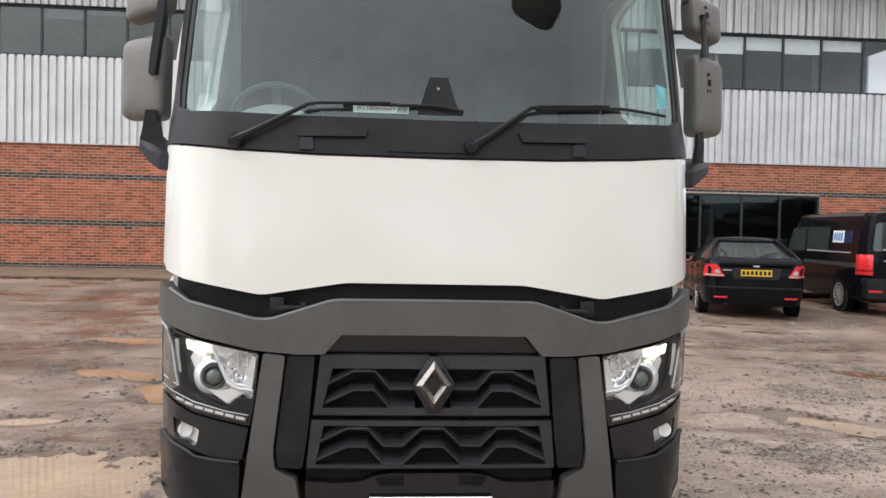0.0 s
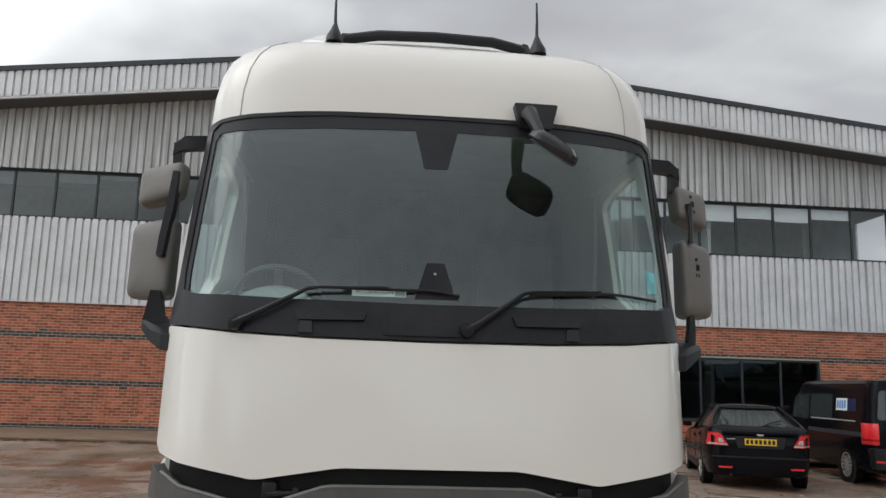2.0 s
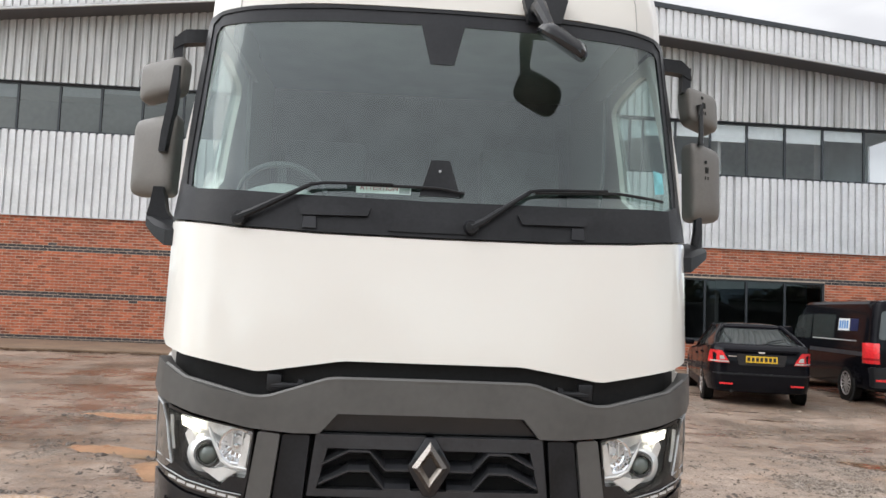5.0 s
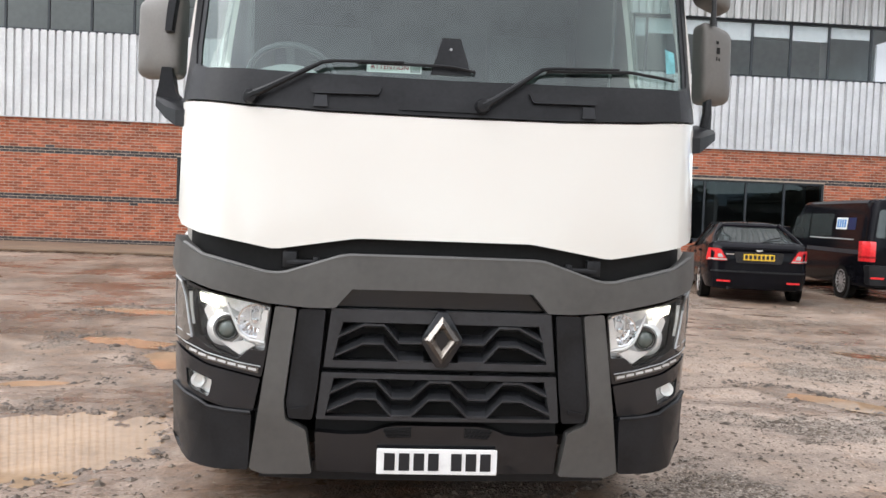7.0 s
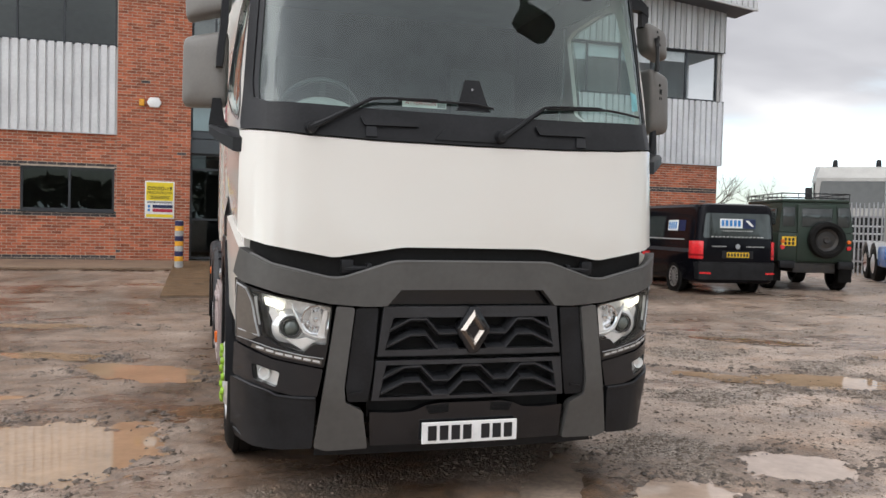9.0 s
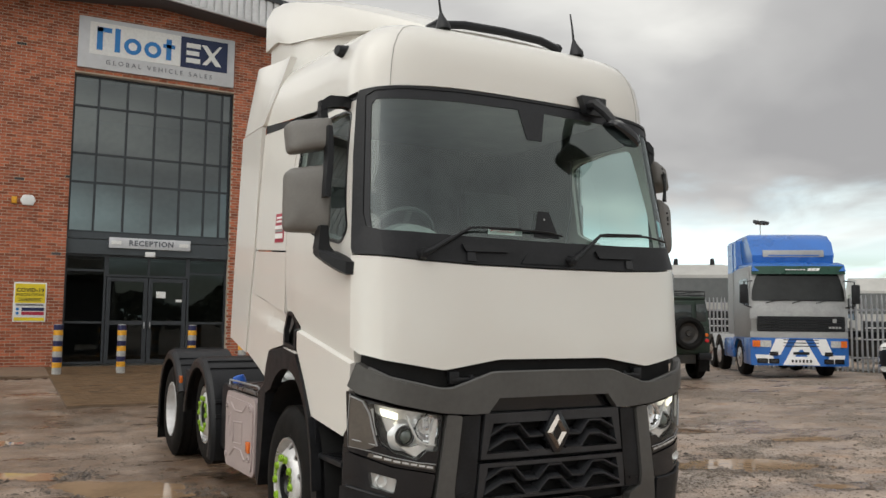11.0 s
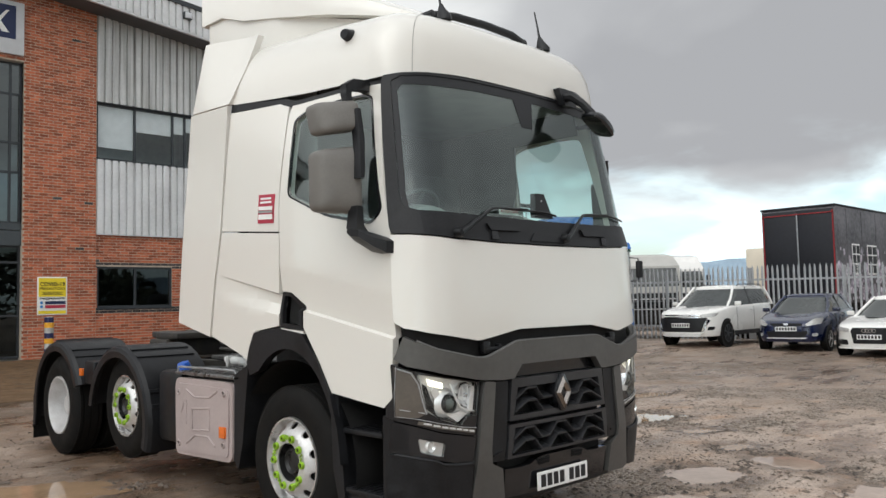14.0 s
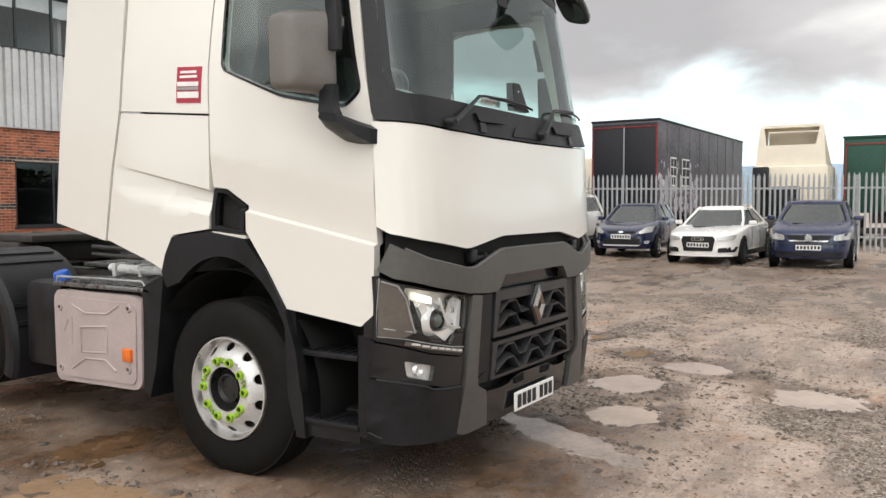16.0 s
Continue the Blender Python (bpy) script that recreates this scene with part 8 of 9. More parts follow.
def navy_mpv(x, y, deg):
    L, W, H = 4.40, 1.80, 1.58
    C, S = car("people_carrier", "faded navy blue people carrier with round-cornered headlights", at_front(x, y, deg, L), L, W, H, "paint_navy", [(-2.2, 0.82), (-2.0, 0.90), (-1.15, 1.05), (-0.8, 1.08), (1.9, 1.10), (2.2, 1.05)], (-1.15, 2.05, 0.80), (-0.25, 1.85, 0.63), 0.24, 0.32, (-0.30, 0.31), group="cars along the fence", spokes=6, rails=True)
    on_end(C, S, -1, "grille", rounded([(-0.50, 0.78), (0.50, 0.78), (0.38, 0.66), (-0.38, 0.66)], 0.02), "black_plastic", 0.010)
    on_end(C, S, -1, "grille_trim", rounded([(-0.42, 0.665), (0.42, 0.665), (0.38, 0.635), (-0.38, 0.635)], 0.01), "chrome", 0.016)
    on_end(C, S, -1, "badge", [(0.075 * math.cos(a), 0.715 + 0.075 * math.sin(a)) for a in np.linspace(0, 2 * math.pi, 18, endpoint=False)], "chrome", 0.022)
    for p in both(rounded([(-0.86, 0.84), (-0.52, 0.78), (-0.50, 0.66), (-0.82, 0.68)], 0.04)):
        on_end(C, S, -1, "headlight", p, "clear_lamp", 0.014)
    on_end(C, S, -1, "bumper_slot", rounded([(-0.72, 0.40), (0.72, 0.40), (0.66, 0.31), (-0.66, 0.31)], 0.03), "black_plastic", 0.008)
    on_end(C, S, -1, "bumper_moulding", rounded([(-0.84, 0.60), (0.84, 0.60), (0.84, 0.58), (-0.84, 0.58)], 0.005), "dark_trim", 0.008)
    plate_on(C, S, -1, 0.50, "plate_white")


def black_hatch_rear(x, y, deg):
    """The tail is at x, y; the car heads along deg."""
    L, W, H = 4.75, 1.81, 1.46
    a = radians(deg)
    m_ = at_front(x + math.cos(a) * L, y + math.sin(a) * L, deg, L)
    C, S = car("hatchback", "black five-door hatchback seen from its tail, parked facing the building", m_, L, W, H, "paint_black", [(-2.37, 0.70), (-1.2, 0.92), (0.5, 0.98), (1.6, 1.06), (2.15, 1.09), (2.37, 0.98)], (-1.05, 2.20, 0.79), (-0.15, 1.25, 0.56), 0.24, 0.33, (-0.30, 0.285), n=8.0, group="cars by the office", spokes=9, pillar_c=0.30)
    for p in both(rounded([(-0.84, 0.975), (-0.66, 0.965), (-0.53, 0.755), (-0.87, 0.75)], 0.02)):
        on_end(C, S, 1, "tail_lamp", p, "red_lens", 0.022, label="red tail lamp")
    for p in both(rounded([(-0.70, 0.88), (-0.64, 0.88), (-0.60, 0.81), (-0.70, 0.81)], 0.02)):
        on_end(C, S, 1, "reverse_lamp", p, "clear_lamp", 0.028)
    for p in both(rounded([(-0.84, 0.79), (-0.56, 0.79), (-0.54, 0.765), (-0.85, 0.765)], 0.006)):
        on_end(C, S, 1, "lamp_trim", p, "clear_lamp", 0.028)
    on_end(C, S, 1, "boot_lip", rounded([(-0.64, 1.00), (0.64, 1.00), (0.62, 0.965), (-0.62, 0.965)], 0.012), "paint_black", 0.035, 0.05)
    on_end(C, S, 1, "tail_panel", rounded([(-0.42, 0.92), (0.42, 0.92), (0.38, 0.72), (-0.38, 0.72)], 0.03), "dark_gloss", 0.006)
    for p in both([(-0.70, 0.405), (-0.48, 0.405), (-0.48, 0.375), (-0.70, 0.375)]):
        on_end(C, S, 1, "reflector", p, "red_lens", 0.030)
    on_end(C, S, 1, "bumper_strip", rounded([(-0.80, 0.58), (0.80, 0.58), (0.80, 0.55), (-0.80, 0.55)], 0.01), "black_plastic", 0.016)
    on_end(C, S, 1, "badge", [(0.06 * math.cos(q), 0.955 + 0.022 * math.sin(q)) for q in np.linspace(0, 2 * math.pi, 14, endpoint=False)], "chrome", 0.014)
    on_end(C, S, 1, "badge_strip", [(0.42, 0.88), (0.56, 0.88), (0.56, 0.865), (0.42, 0.865)], "chrome", 0.012)
    plate_on(C, S, 1, 0.83, "plate_yellow")
    part("rear_wiper", tube([(0.0, 2.15, 1.06), (-0.25, 1.95, 1.15), (-0.45, 1.85, 1.19)], 0.012, 6), "black_plastic", C)
    part("exhaust", tube([(0.5, 2.2, 0.27), (0.5, 2.36, 0.26)], 0.026, 10), "hub_grey", C)
    # roof aerial
    part("aerial", tube([(0, 0.9, 1.44), (0, 1.0, 1.52), (0, 1.15, 1.62)], [0.008, 0.005, 0.003], 6), "black_plastic", C)


def black_van(x, y, deg):
    L, W = 5.3, 1.91
    a = radians(deg)
    m_ = at_front(x + math.cos(a) * L, y + math.sin(a) * L, deg, L)
    C = thing("panel_van", "black panel van with white livery panels parked facing the building", "van", "cars by the office", at=m_)
    rings = []
    prof = [(0.26, 0.10, -2.45), (0.30, 0.03, -2.60), (0.55, 0.0, -2.65), (0.95, 0.0, -2.62), (1.08, 0.008, -2.40), (1.15, 0.02, -1.75), (1.55, 0.055, -1.38), (1.80, 0.080, -1.12), (1.91, 0.105, -1.02), (1.965, 0.16, -0.92), (1.99, 0.30, -0.7)]
    for z, ins, yf in prof:
        ring = []
        hw = W / 2 - ins
        y1 = L / 2 - ins * 0.45
        for i in range(44):
            q = 2 * math.pi * i / 44
            c, s = math.cos(q), math.sin(q)
            e = 2 / 14.0
            ring.append((hw * math.copysign(abs(c) ** e, c), (yf + y1) / 2 + (y1 - yf) / 2 * math.copysign(abs(s) ** e, s), z))
        rings.append(ring)
    part("body", loft(rings), "paint_black", C, "", 0.5)
    def rear(x_, z, d=0.0):
        ins = curve([p[0] for p in prof], [p[1] for p in prof], z)
        t = min(0.99, abs(x_) / (W / 2 - ins))
        y1 = L / 2 - ins * 0.45
        yf = -2.0
        return Vector((x_, (yf + y1) / 2 + (y1 - yf) / 2 * (1 - t ** 14) ** (1 / 14) - d, z))
    def lay(name, poly, mat, lift=0.006, th=0.02, label="", parent=None):
        return part(name, sheet(poly, lambda x_, z, d=0.0: rear(x_, z, d - lift), 0.2, th), mat, parent or C, label)
    lay("rear_window", rounded([(-0.74, 1.78), (0.74, 1.78), (0.80, 1.24), (-0.80, 1.24)], 0.06), "car_glass")
    lw = lay("livery_panel", [(0.42, 1.66), (-0.10, 1.66), (-0.10, 1.46), (0.42, 1.46)], "paper", 0.012, label="white livery panel")
    for k in range(5):
        lay("livery_bar", [(0.39 - k * 0.095, 1.63), (0.33 - k * 0.095, 1.63), (0.33 - k * 0.095, 1.50), (0.39 - k * 0.095, 1.50)], "sign_blue", 0.018, parent=lw)
    ln_ = lay("livery_panel", [(-0.12, 1.66), (-0.40, 1.66), (-0.40, 1.46), (-0.12, 1.46)], "sign_navy", 0.012)
    lay("livery_cross", [(-0.16, 1.63), (-0.24, 1.63), (-0.36, 1.50), (-0.30, 1.50)], "paper", 0.018, parent=ln_)
    for z, a_, b_ in ((1.40, 0.36, -0.36), (1.27, 0.62, -0.62), (1.06, 0.60, 0.25), (1.06, -0.2, -0.62)):
        n = 14
        bm = bmesh.new()
        for k in range(n):
            u0 = a_ + (b_ - a_) * k / n
            u1 = a_ + (b_ - a_) * (k + 0.6) / n
            add_sheet(bm, [(u0, z + 0.012), (u1, z + 0.012), (u1, z - 0.012), (u0, z - 0.012)], (), lambda x_, zz, d=0.0: rear(x_, zz, d - 0.010), 0.5, 0.003)
        part("livery_text", bm, "band_grey", C)
    for sg in (-1, 1):
        y1 = L / 2
        plan_ = [(sg * 0.79, rear(0.79, 0.95).y + 0.012), (sg * 0.88, rear(0.88, 0.95).y + 0.012), (sg * 0.925, rear(0.925, 0.95).y + 0.012), (sg * 0.963, y1 - 0.20), (sg * 0.963, y1 - 0.36), (sg * 0.88, y1 - 0.36), (sg * 0.79, y1 - 0.12)]
        t = part("tail_lamp", prism(plan_, "z", 0.78, 1.17, 0.008), "red_lens", C, "red tail lamp")
        band_ = [(a * 1.004, b + 0.004) for a, b in plan_]
        part("lamp_band", prism(band_, "z", 0.845, 0.885), "red_dark", t)
        lay("reflector", [(sg * 0.86, 0.50), (sg * 0.64, 0.50), (sg * 0.64, 0.46), (sg * 0.86, 0.46)], "red_lens", 0.066)
        for ax in (-1.70, 1.55):
            # a near-black disc on the flank paints the shade of the arch
            part("wheel_arch", lathe([(0.40, 0.0), (0.40, 0.02), (0.0, 0.02)], 28, "x", (sg * (W / 2 - 0.012) - (0.02 if sg > 0 else 0.0), ax, 0.34)), "void", C)
            car_wheel(C, (sg * (W / 2 - 0.10), ax, 0.34), 0.34, 0.22, sg, 14)
        part("wing_mirror", moved(box(-0.11, 0.11, -0.06, 0.06, -0.12, 0.12, 0.04), pose(sg * 1.08, -1.35, 1.28)), "paint_black", C)
        fl = lambda y_, z, d=0.0: Vector((sg * (W / 2 - curve([p[0] for p in prof], [p[1] for p in prof], z) - d), y_, z))
        part("side_window", sheet(rounded([(-1.15, 1.66), (-0.35, 1.70), (-0.35, 1.16), (-1.35, 1.16)], 0.05), lambda y_, z, d=0.0: fl(y_, z, d - 0.006), 0.2, 0.01), "car_glass", C)
        part("side_window", sheet(rounded([(-0.25, 1.70), (0.90, 1.70), (0.90, 1.16), (-0.25, 1.16)], 0.05), lambda y_, z, d=0.0: fl(y_, z, d - 0.004), 0.2, 0.008), "car_glass", C)
        s1 = part("side_livery", sheet([(1.10, 1.62), (1.62, 1.62), (1.62, 1.38), (1.10, 1.38)], lambda y_, z, d=0.0: fl(y_, z, d - 0.006), 0.3, 0.004), "paper", C, "white livery panel")
        for k in range(4):
            part("livery_bar", sheet([(1.15 + k * 0.11, 1.58), (1.22 + k * 0.11, 1.58), (1.22 + k * 0.11, 1.42), (1.15 + k * 0.11, 1.42)], lambda y_, z, d=0.0: fl(y_, z, d - 0.010), 0.3, 0.004), "sign_blue", s1)
        part("side_livery", sheet([(1.65, 1.62), (2.0, 1.62), (2.0, 1.38), (1.65, 1.38)], lambda y_, z, d=0.0: fl(y_, z, d - 0.006), 0.3, 0.004), "sign_navy", C)
        part("side_rail", sheet([(-0.3, 0.99), (2.3, 0.99), (2.3, 0.91), (-0.3, 0.91)], lambda y_, z, d=0.0: fl(y_, z, d - 0.008), 0.5, 0.01), "dark_trim", C)
        part("livery_stripe", sheet([(-0.2, 1.20), (2.0, 1.20), (2.0, 1.18), (-0.2, 1.18)], lambda y_, z, d=0.0: fl(y_, z, d - 0.007), 0.5, 0.004), "band_grey", C)
    lay("rear_bumper", rounded([(-0.93, 0.72), (0.93, 0.72), (0.90, 0.34), (-0.90, 0.34)], 0.04), "black_plastic", 0.05, 0.06)
    lay("badge", [(0.055 * math.cos(q), 1.06 + 0.055 * math.sin(q)) for q in np.linspace(0, 2 * math.pi, 18, endpoint=False)], "steel", 0.014)
    lay("plate_recess", [(-0.36, 0.97), (0.36, 0.97), (0.36, 0.80), (-0.36, 0.80)], "black_plastic", 0.008)
    y = rear(0, 0.88).y
    pl = part("number_plate", box(-0.26, 0.26, y + 0.012, y + 0.02, 0.825, 0.935), "plate_yellow", C, "yellow number plate with dark characters")
    bm = bmesh.new()
    for k in range(7):
        add_box(bm, -0.215 + k * 0.072 - 0.024, -0.215 + k * 0.072 + 0.024, y + 0.020, y + 0.023, 0.845, 0.915)
    part("plate_bars", bm, "ink", pl, flat=True)


def green_offroader(x, y, deg):
    L = 3.9
    a = radians(deg)
    cx, cy = x + math.cos(a) * L / 2, y + math.sin(a) * L / 2
    C = thing("offroader", "boxy dark green off-roader with roof rack and spare wheel", "car", "cars by the office", at=pose(cx, cy, rise(cx, cy) - 0.005, 0, 0, deg + 90) @ Matrix.Scale(1.10, 4))
    part("body", box(-0.80, 0.80, -1.9, 1.95, 0.62, 1.28, 0.05), "paint_green", C)
    part("cabin", loft([[(sx * w, y_, z) for sx, y_ in ((-1, y0), (1, y0), (1, y1), (-1, y1))] for z, w, y0, y1 in ((1.28, 0.78, -0.75, 1.94), (1.62, 0.75, -0.60, 1.92), (1.92, 0.70, -0.45, 1.89))]), "paint_green", C)
    part("roof", box(-0.72, 0.72, -0.5, 1.92, 1.92, 2.0, 0.04), "paint_green", C)
    for sg in (-1, 1):
        part("rear_window", box(sg * 0.58 - 0.13, sg * 0.58 + 0.13, 1.915, 1.945, 1.40, 1.82, 0.02), "car_glass", C)
        part("side_window", box(sg * 0.755 - 0.02, sg * 0.755 + 0.02, 0.45, 1.65, 1.42, 1.80, 0.02), "car_glass", C)
        part("side_window", box(sg * 0.76 - 0.02, sg * 0.76 + 0.02, -0.5, 0.35, 1.34, 1.80, 0.02), "car_glass", C)
        part("wing_arch", prism([(0.85, 0.66), (0.98, 1.04), (1.42, 1.04), (1.60, 0.66)], "x", min(sg * 0.78, sg * 0.90), max(sg * 0.78, sg * 0.90), 0.02), "black_plastic", C)
        for ax in (-1.15, 1.21):
            car_wheel(C, (sg * 0.76, ax, 0.39), 0.39, 0.25, sg, 6, "chassis")
        part("tail_lamp", lathe([(0.0, 1.985), (0.045, 1.98), (0.05, 1.95)], 14, "y", (sg * 0.70, 0, 0.95)), "red_lens", C)
        part("indicator", lathe([(0.0, 1.985), (0.04, 1.98), (0.045, 1.95)], 14, "y", (sg * 0.70, 0, 1.08)), "amber", C)
        part("bumperette", box(sg * 0.62 - 0.16, sg * 0.62 + 0.16, 1.94, 2.06, 0.50, 0.66, 0.02), "black_plastic", C)
        part("mud_flap", box(sg * 0.76 - 0.14, sg * 0.76 + 0.14, 1.66, 1.68, 0.20, 0.62), "rubber", C)
    part("rear_door", box(-0.40, 0.40, 1.94, 1.975, 0.66, 1.88, 0.02), "paint_green", C)
    part("door_glass", box(-0.32, 0.32, 1.965, 1.985, 1.40, 1.80, 0.02), "car_glass", C)
    sp = part("spare_wheel", lathe([(0.18, 2.0), (0.24, 2.02), (0.25, 2.13), (0.30, 2.19), (0.37, 2.18), (0.39, 2.12), (0.39, 2.04), (0.36, 1.99), (0.18, 1.99)], 32, "y", (-0.18, 0, 1.12)), "rubber", C, "black spare wheel")
    part("spare_rim", lathe([(0.0, 2.10), (0.06, 2.12), (0.08, 2.08), (0.18, 2.06), (0.24, 2.10)], 24, "y", (-0.18, 0, 1.12)), "chassis", sp)
    pl = part("number_plate", box(0.42, 0.72, 1.96, 1.975, 0.98, 1.18), "plate_yellow", C, "square yellow number plate")
    bm = bmesh.new()
    for r_ in range(2):
        for k in range(3 + r_ * 0):
            add_box(bm, 0.46 + k * 0.08, 0.51 + k * 0.08, 1.975, 1.978, 1.0 + 0.085 * r_, 1.07 + 0.085 * r_)
    part("plate_bars", bm, "ink", pl, flat=True)
    rack = part("roof_rack", tube([(-0.72, -0.5, 2.12), (0.72, -0.5, 2.12), (0.72, 1.85, 2.12), (-0.72, 1.85, 2.12), (-0.72, -0.5, 2.12)], 0.014, 6), "black_plastic", C, "black tubular roof rack")
    part("rack_lower_rail", tube([(-0.72, -0.5, 2.03), (0.72, -0.5, 2.03), (0.72, 1.85, 2.03), (-0.72, 1.85, 2.03), (-0.72, -0.5, 2.03)], 0.012, 6), "black_plastic", rack)
    for k in range(9):
        y_ = -0.5 + k * 0.294
        for sg in (-1, 1):
            part("rack_post", tube([(sg * 0.72, y_, 1.99), (sg * 0.72, y_, 2.12)], 0.009, 6), "black_plastic", rack)
    for k in range(5):
        part("rack_bar", tube([(-0.72 + k * 0.36, 1.85, 1.99), (-0.72 + k * 0.36, 1.85, 2.12)], 0.009, 6), "black_plastic", rack)
    part("chassis_frame", box(-0.45, 0.45, -1.8, 1.9, 0.40, 0.62, 0.02), "chassis", C)


def blue_lorry(x, y, deg):
    """An older tractor unit; its front is at x, y."""
    T = thing("blue_lorry", "older blue and silver tractor unit with a high blue roof fairing", "truck", at=pose(x, y, rise(x, y) - 0.005, 0, 0, deg + 90) @ Matrix.Scale(1.035, 4))
    W = 2.45
    h = W / 2
    def fr(x_, z, d=0.0):
        return Vector((x_, 0.16 * (abs(x_) / h) ** 4 + 0.10 * max(0.0, (z - 1.75)) / 0.9 + d, z))
    def lay(name, poly, mat, lift=0.0, th=0.05, label="", parent=None, hole=()):
        return part(name, sheet(poly, lambda u, v, d=0.0: fr(u, v, d - lift), 0.2, th, hole), mat, parent or T, label)
    part("cab_shell", box(-h + 0.02, h - 0.02, 0.18, 2.1, 1.02, 2.95, 0.06), "lorry_silver", T, "silver cab")
    lay("cab_front", rect(-h, h, 1.55, 1.98), "lorry_silver", label="silver front panel")
    lay("radiator_grille", rounded(rect(-1.06, 1.14, 1.23, 1.62), 0.03), "black_plastic", 0.012)
    for k in range(5):
        lay("grille_slat", rect(-1.02, 1.10, 1.265 + k * 0.066, 1.287 + k * 0.066), "dark_gloss", 0.03, 0.02)
    lay("grille_badge", rect(0.80, 0.90, 1.46, 1.56), "lorry_silver", 0.034, 0.01)
    for k in range(4):
        lay("badge_bar", rect(0.70 + k * 0.085, 0.76 + k * 0.085, 1.31, 1.36), "lorry_silver", 0.034, 0.01)
    lay("nose_lower", rect(-h, h, 1.06, 1.22), "lorry_silver")
    lay("windscreen", rounded([(-1.13, 2.76), (1.13, 2.76), (1.17, 2.02), (-1.17, 2.02)], 0.06), "lorry_screen", 0.008, 0.02, "dark windscreen")
    lay("screen_frame", rect(-h, h, 1.94, 2.82), "lorry_silver", -0.01, 0.05)
    lay("sun_visor", [(-1.16, 2.93), (1.16, 2.93), (1.18, 2.72), (-1.18, 2.72)], "visor_green", 0.17, 0.03, "dark green sun visor")
    for k in range(3):
        lay("visor_mark", [(0.22 + k * 0.10, 2.87), (0.31 + k * 0.10, 2.88), (0.28 + k * 0.10, 2.81), (0.19 + k * 0.10, 2.80)], "paper", 0.18, 0.01)
    for k in range(7):
        lay("visor_bar", rect(-0.36 + k * 0.075, -0.31 + k * 0.075, 2.82, 2.845), "paper", 0.18, 0.01)
    part("cab_top", loft([[(-1.17, 0.02, 2.80), (1.17, 0.02, 2.80), (1.17, 2.1, 2.90), (-1.17, 2.1, 2.90)], [(-1.15, 0.10, 2.98), (1.15, 0.10, 2.98), (1.15, 2.1, 3.05), (-1.15, 2.1, 3.05)], [(-1.05, 0.25, 3.04), (1.05, 0.25, 3.04), (1.05, 2.1, 3.1), (-1.05, 2.1, 3.1)]]), "royal_blue", T, "blue roof")
    part("roof_fairing", loft([[(-w, y0, z), (-w * 0.6, y0 - 0.06, z), (w * 0.6, y0 - 0.06, z), (w, y0, z), (w, 2.25, z), (-w, 2.25, z)] for z, w, y0 in ((2.98, 1.02, 0.55), (3.25, 1.05, 0.50), (3.60, 1.08, 0.75), (3.82, 1.06, 1.05), (3.88, 0.95, 1.25))]), "royal_blue", T, "tall blue wind deflector", 0.4)
    part("fairing_sign", moved(box(-0.78, 0.78, -0.02, 0.02, 0.0, 0.19, 0.01), pose(0, 0.46, 3.20, -8, 0, 0)), "lorry_silver", T)
    for sg in (-1, 1):
        part("side_skirt", loft([[(sg * 1.05, 2.0, z), (sg * 1.22, 2.0, z), (sg * 1.22, 2.6, z), (sg * 1.05, 2.6, z)] for z in (1.15, 2.86)]), "lorry_silver", T)
        part("upper_skirt", loft([[(sg * 1.05, 2.0, z), (sg * 1.22, 2.0, z), (sg * 1.22, 2.6, z), (sg * 1.05, 2.6, z)] for z in (2.864, 3.70)]), "royal_blue", T)
        part("fairing_wing", loft([[(sg * 0.95, 1.6, z), (sg * 1.2, 1.7, z), (sg * 1.2, 2.55, z), (sg * 0.95, 2.55, z)] for z in (2.9, 3.75)]), "royal_blue", T)
        part("door_window", sheet(rounded([(0.35, 2.62), (1.25, 2.62), (1.25, 2.0), (0.30, 1.9)], 0.05), flat_side(sg, h + 0.004), 0.4, 0.02), "lorry_screen", T)
        part("mirror_head", box(min(sg * 1.30, sg * 1.50), max(sg * 1.30, sg * 1.50), -0.02, 0.08, 1.95, 2.45, 0.03), "black_plastic", T)
        part("mirror_arm", tube([(sg * 1.15, 0.15, 2.55), (sg * 1.38, 0.05, 2.52), (sg * 1.38, 0.05, 1.9), (sg * 1.18, 0.15, 1.85)], 0.018, 6), "black_plastic", T)
        lay("headlight", rounded(rect(min(sg * 0.74, sg * 1.00), max(sg * 0.74, sg * 1.00), 0.82, 0.99), 0.02), "clear_lamp", 0.03, 0.05)
        lay("indicator", rounded(rect(min(sg * 1.005, sg * 1.18), max(sg * 1.005, sg * 1.18), 0.82, 0.99), 0.02), "amber", 0.03, 0.05)
        for f0, f1, g0, g1 in ((0.56, 0.80, 0.40, 0.52), (0.83, 1.08, 0.40, 0.52), (0.58, 0.78, 0.60, 0.70)):
            fg = lay("fog_lamp", rounded(rect(min(sg * f0, sg * f1), max(sg * f0, sg * f1), g0, g1), 0.02), "dark_gloss", 0.03, 0.05)
            lay("lamp_lens", rounded(rect(min(sg * f0, sg * f1) + 0.03, max(sg * f0, sg * f1) - 0.03, g0 + 0.025, g1 - 0.025), 0.01), "hub_grey", 0.036, 0.01, parent=fg)
        lay("white_stripe", [(sg * 0.30, 1.04), (sg * 0.62, 1.04), (sg * 0.80, 0.62), (sg * 0.52, 0.62)] if sg > 0 else [(-0.30, 1.04), (-0.52, 0.62), (-0.80, 0.62), (-0.62, 1.04)], "plate_white", 0.012, 0.02)
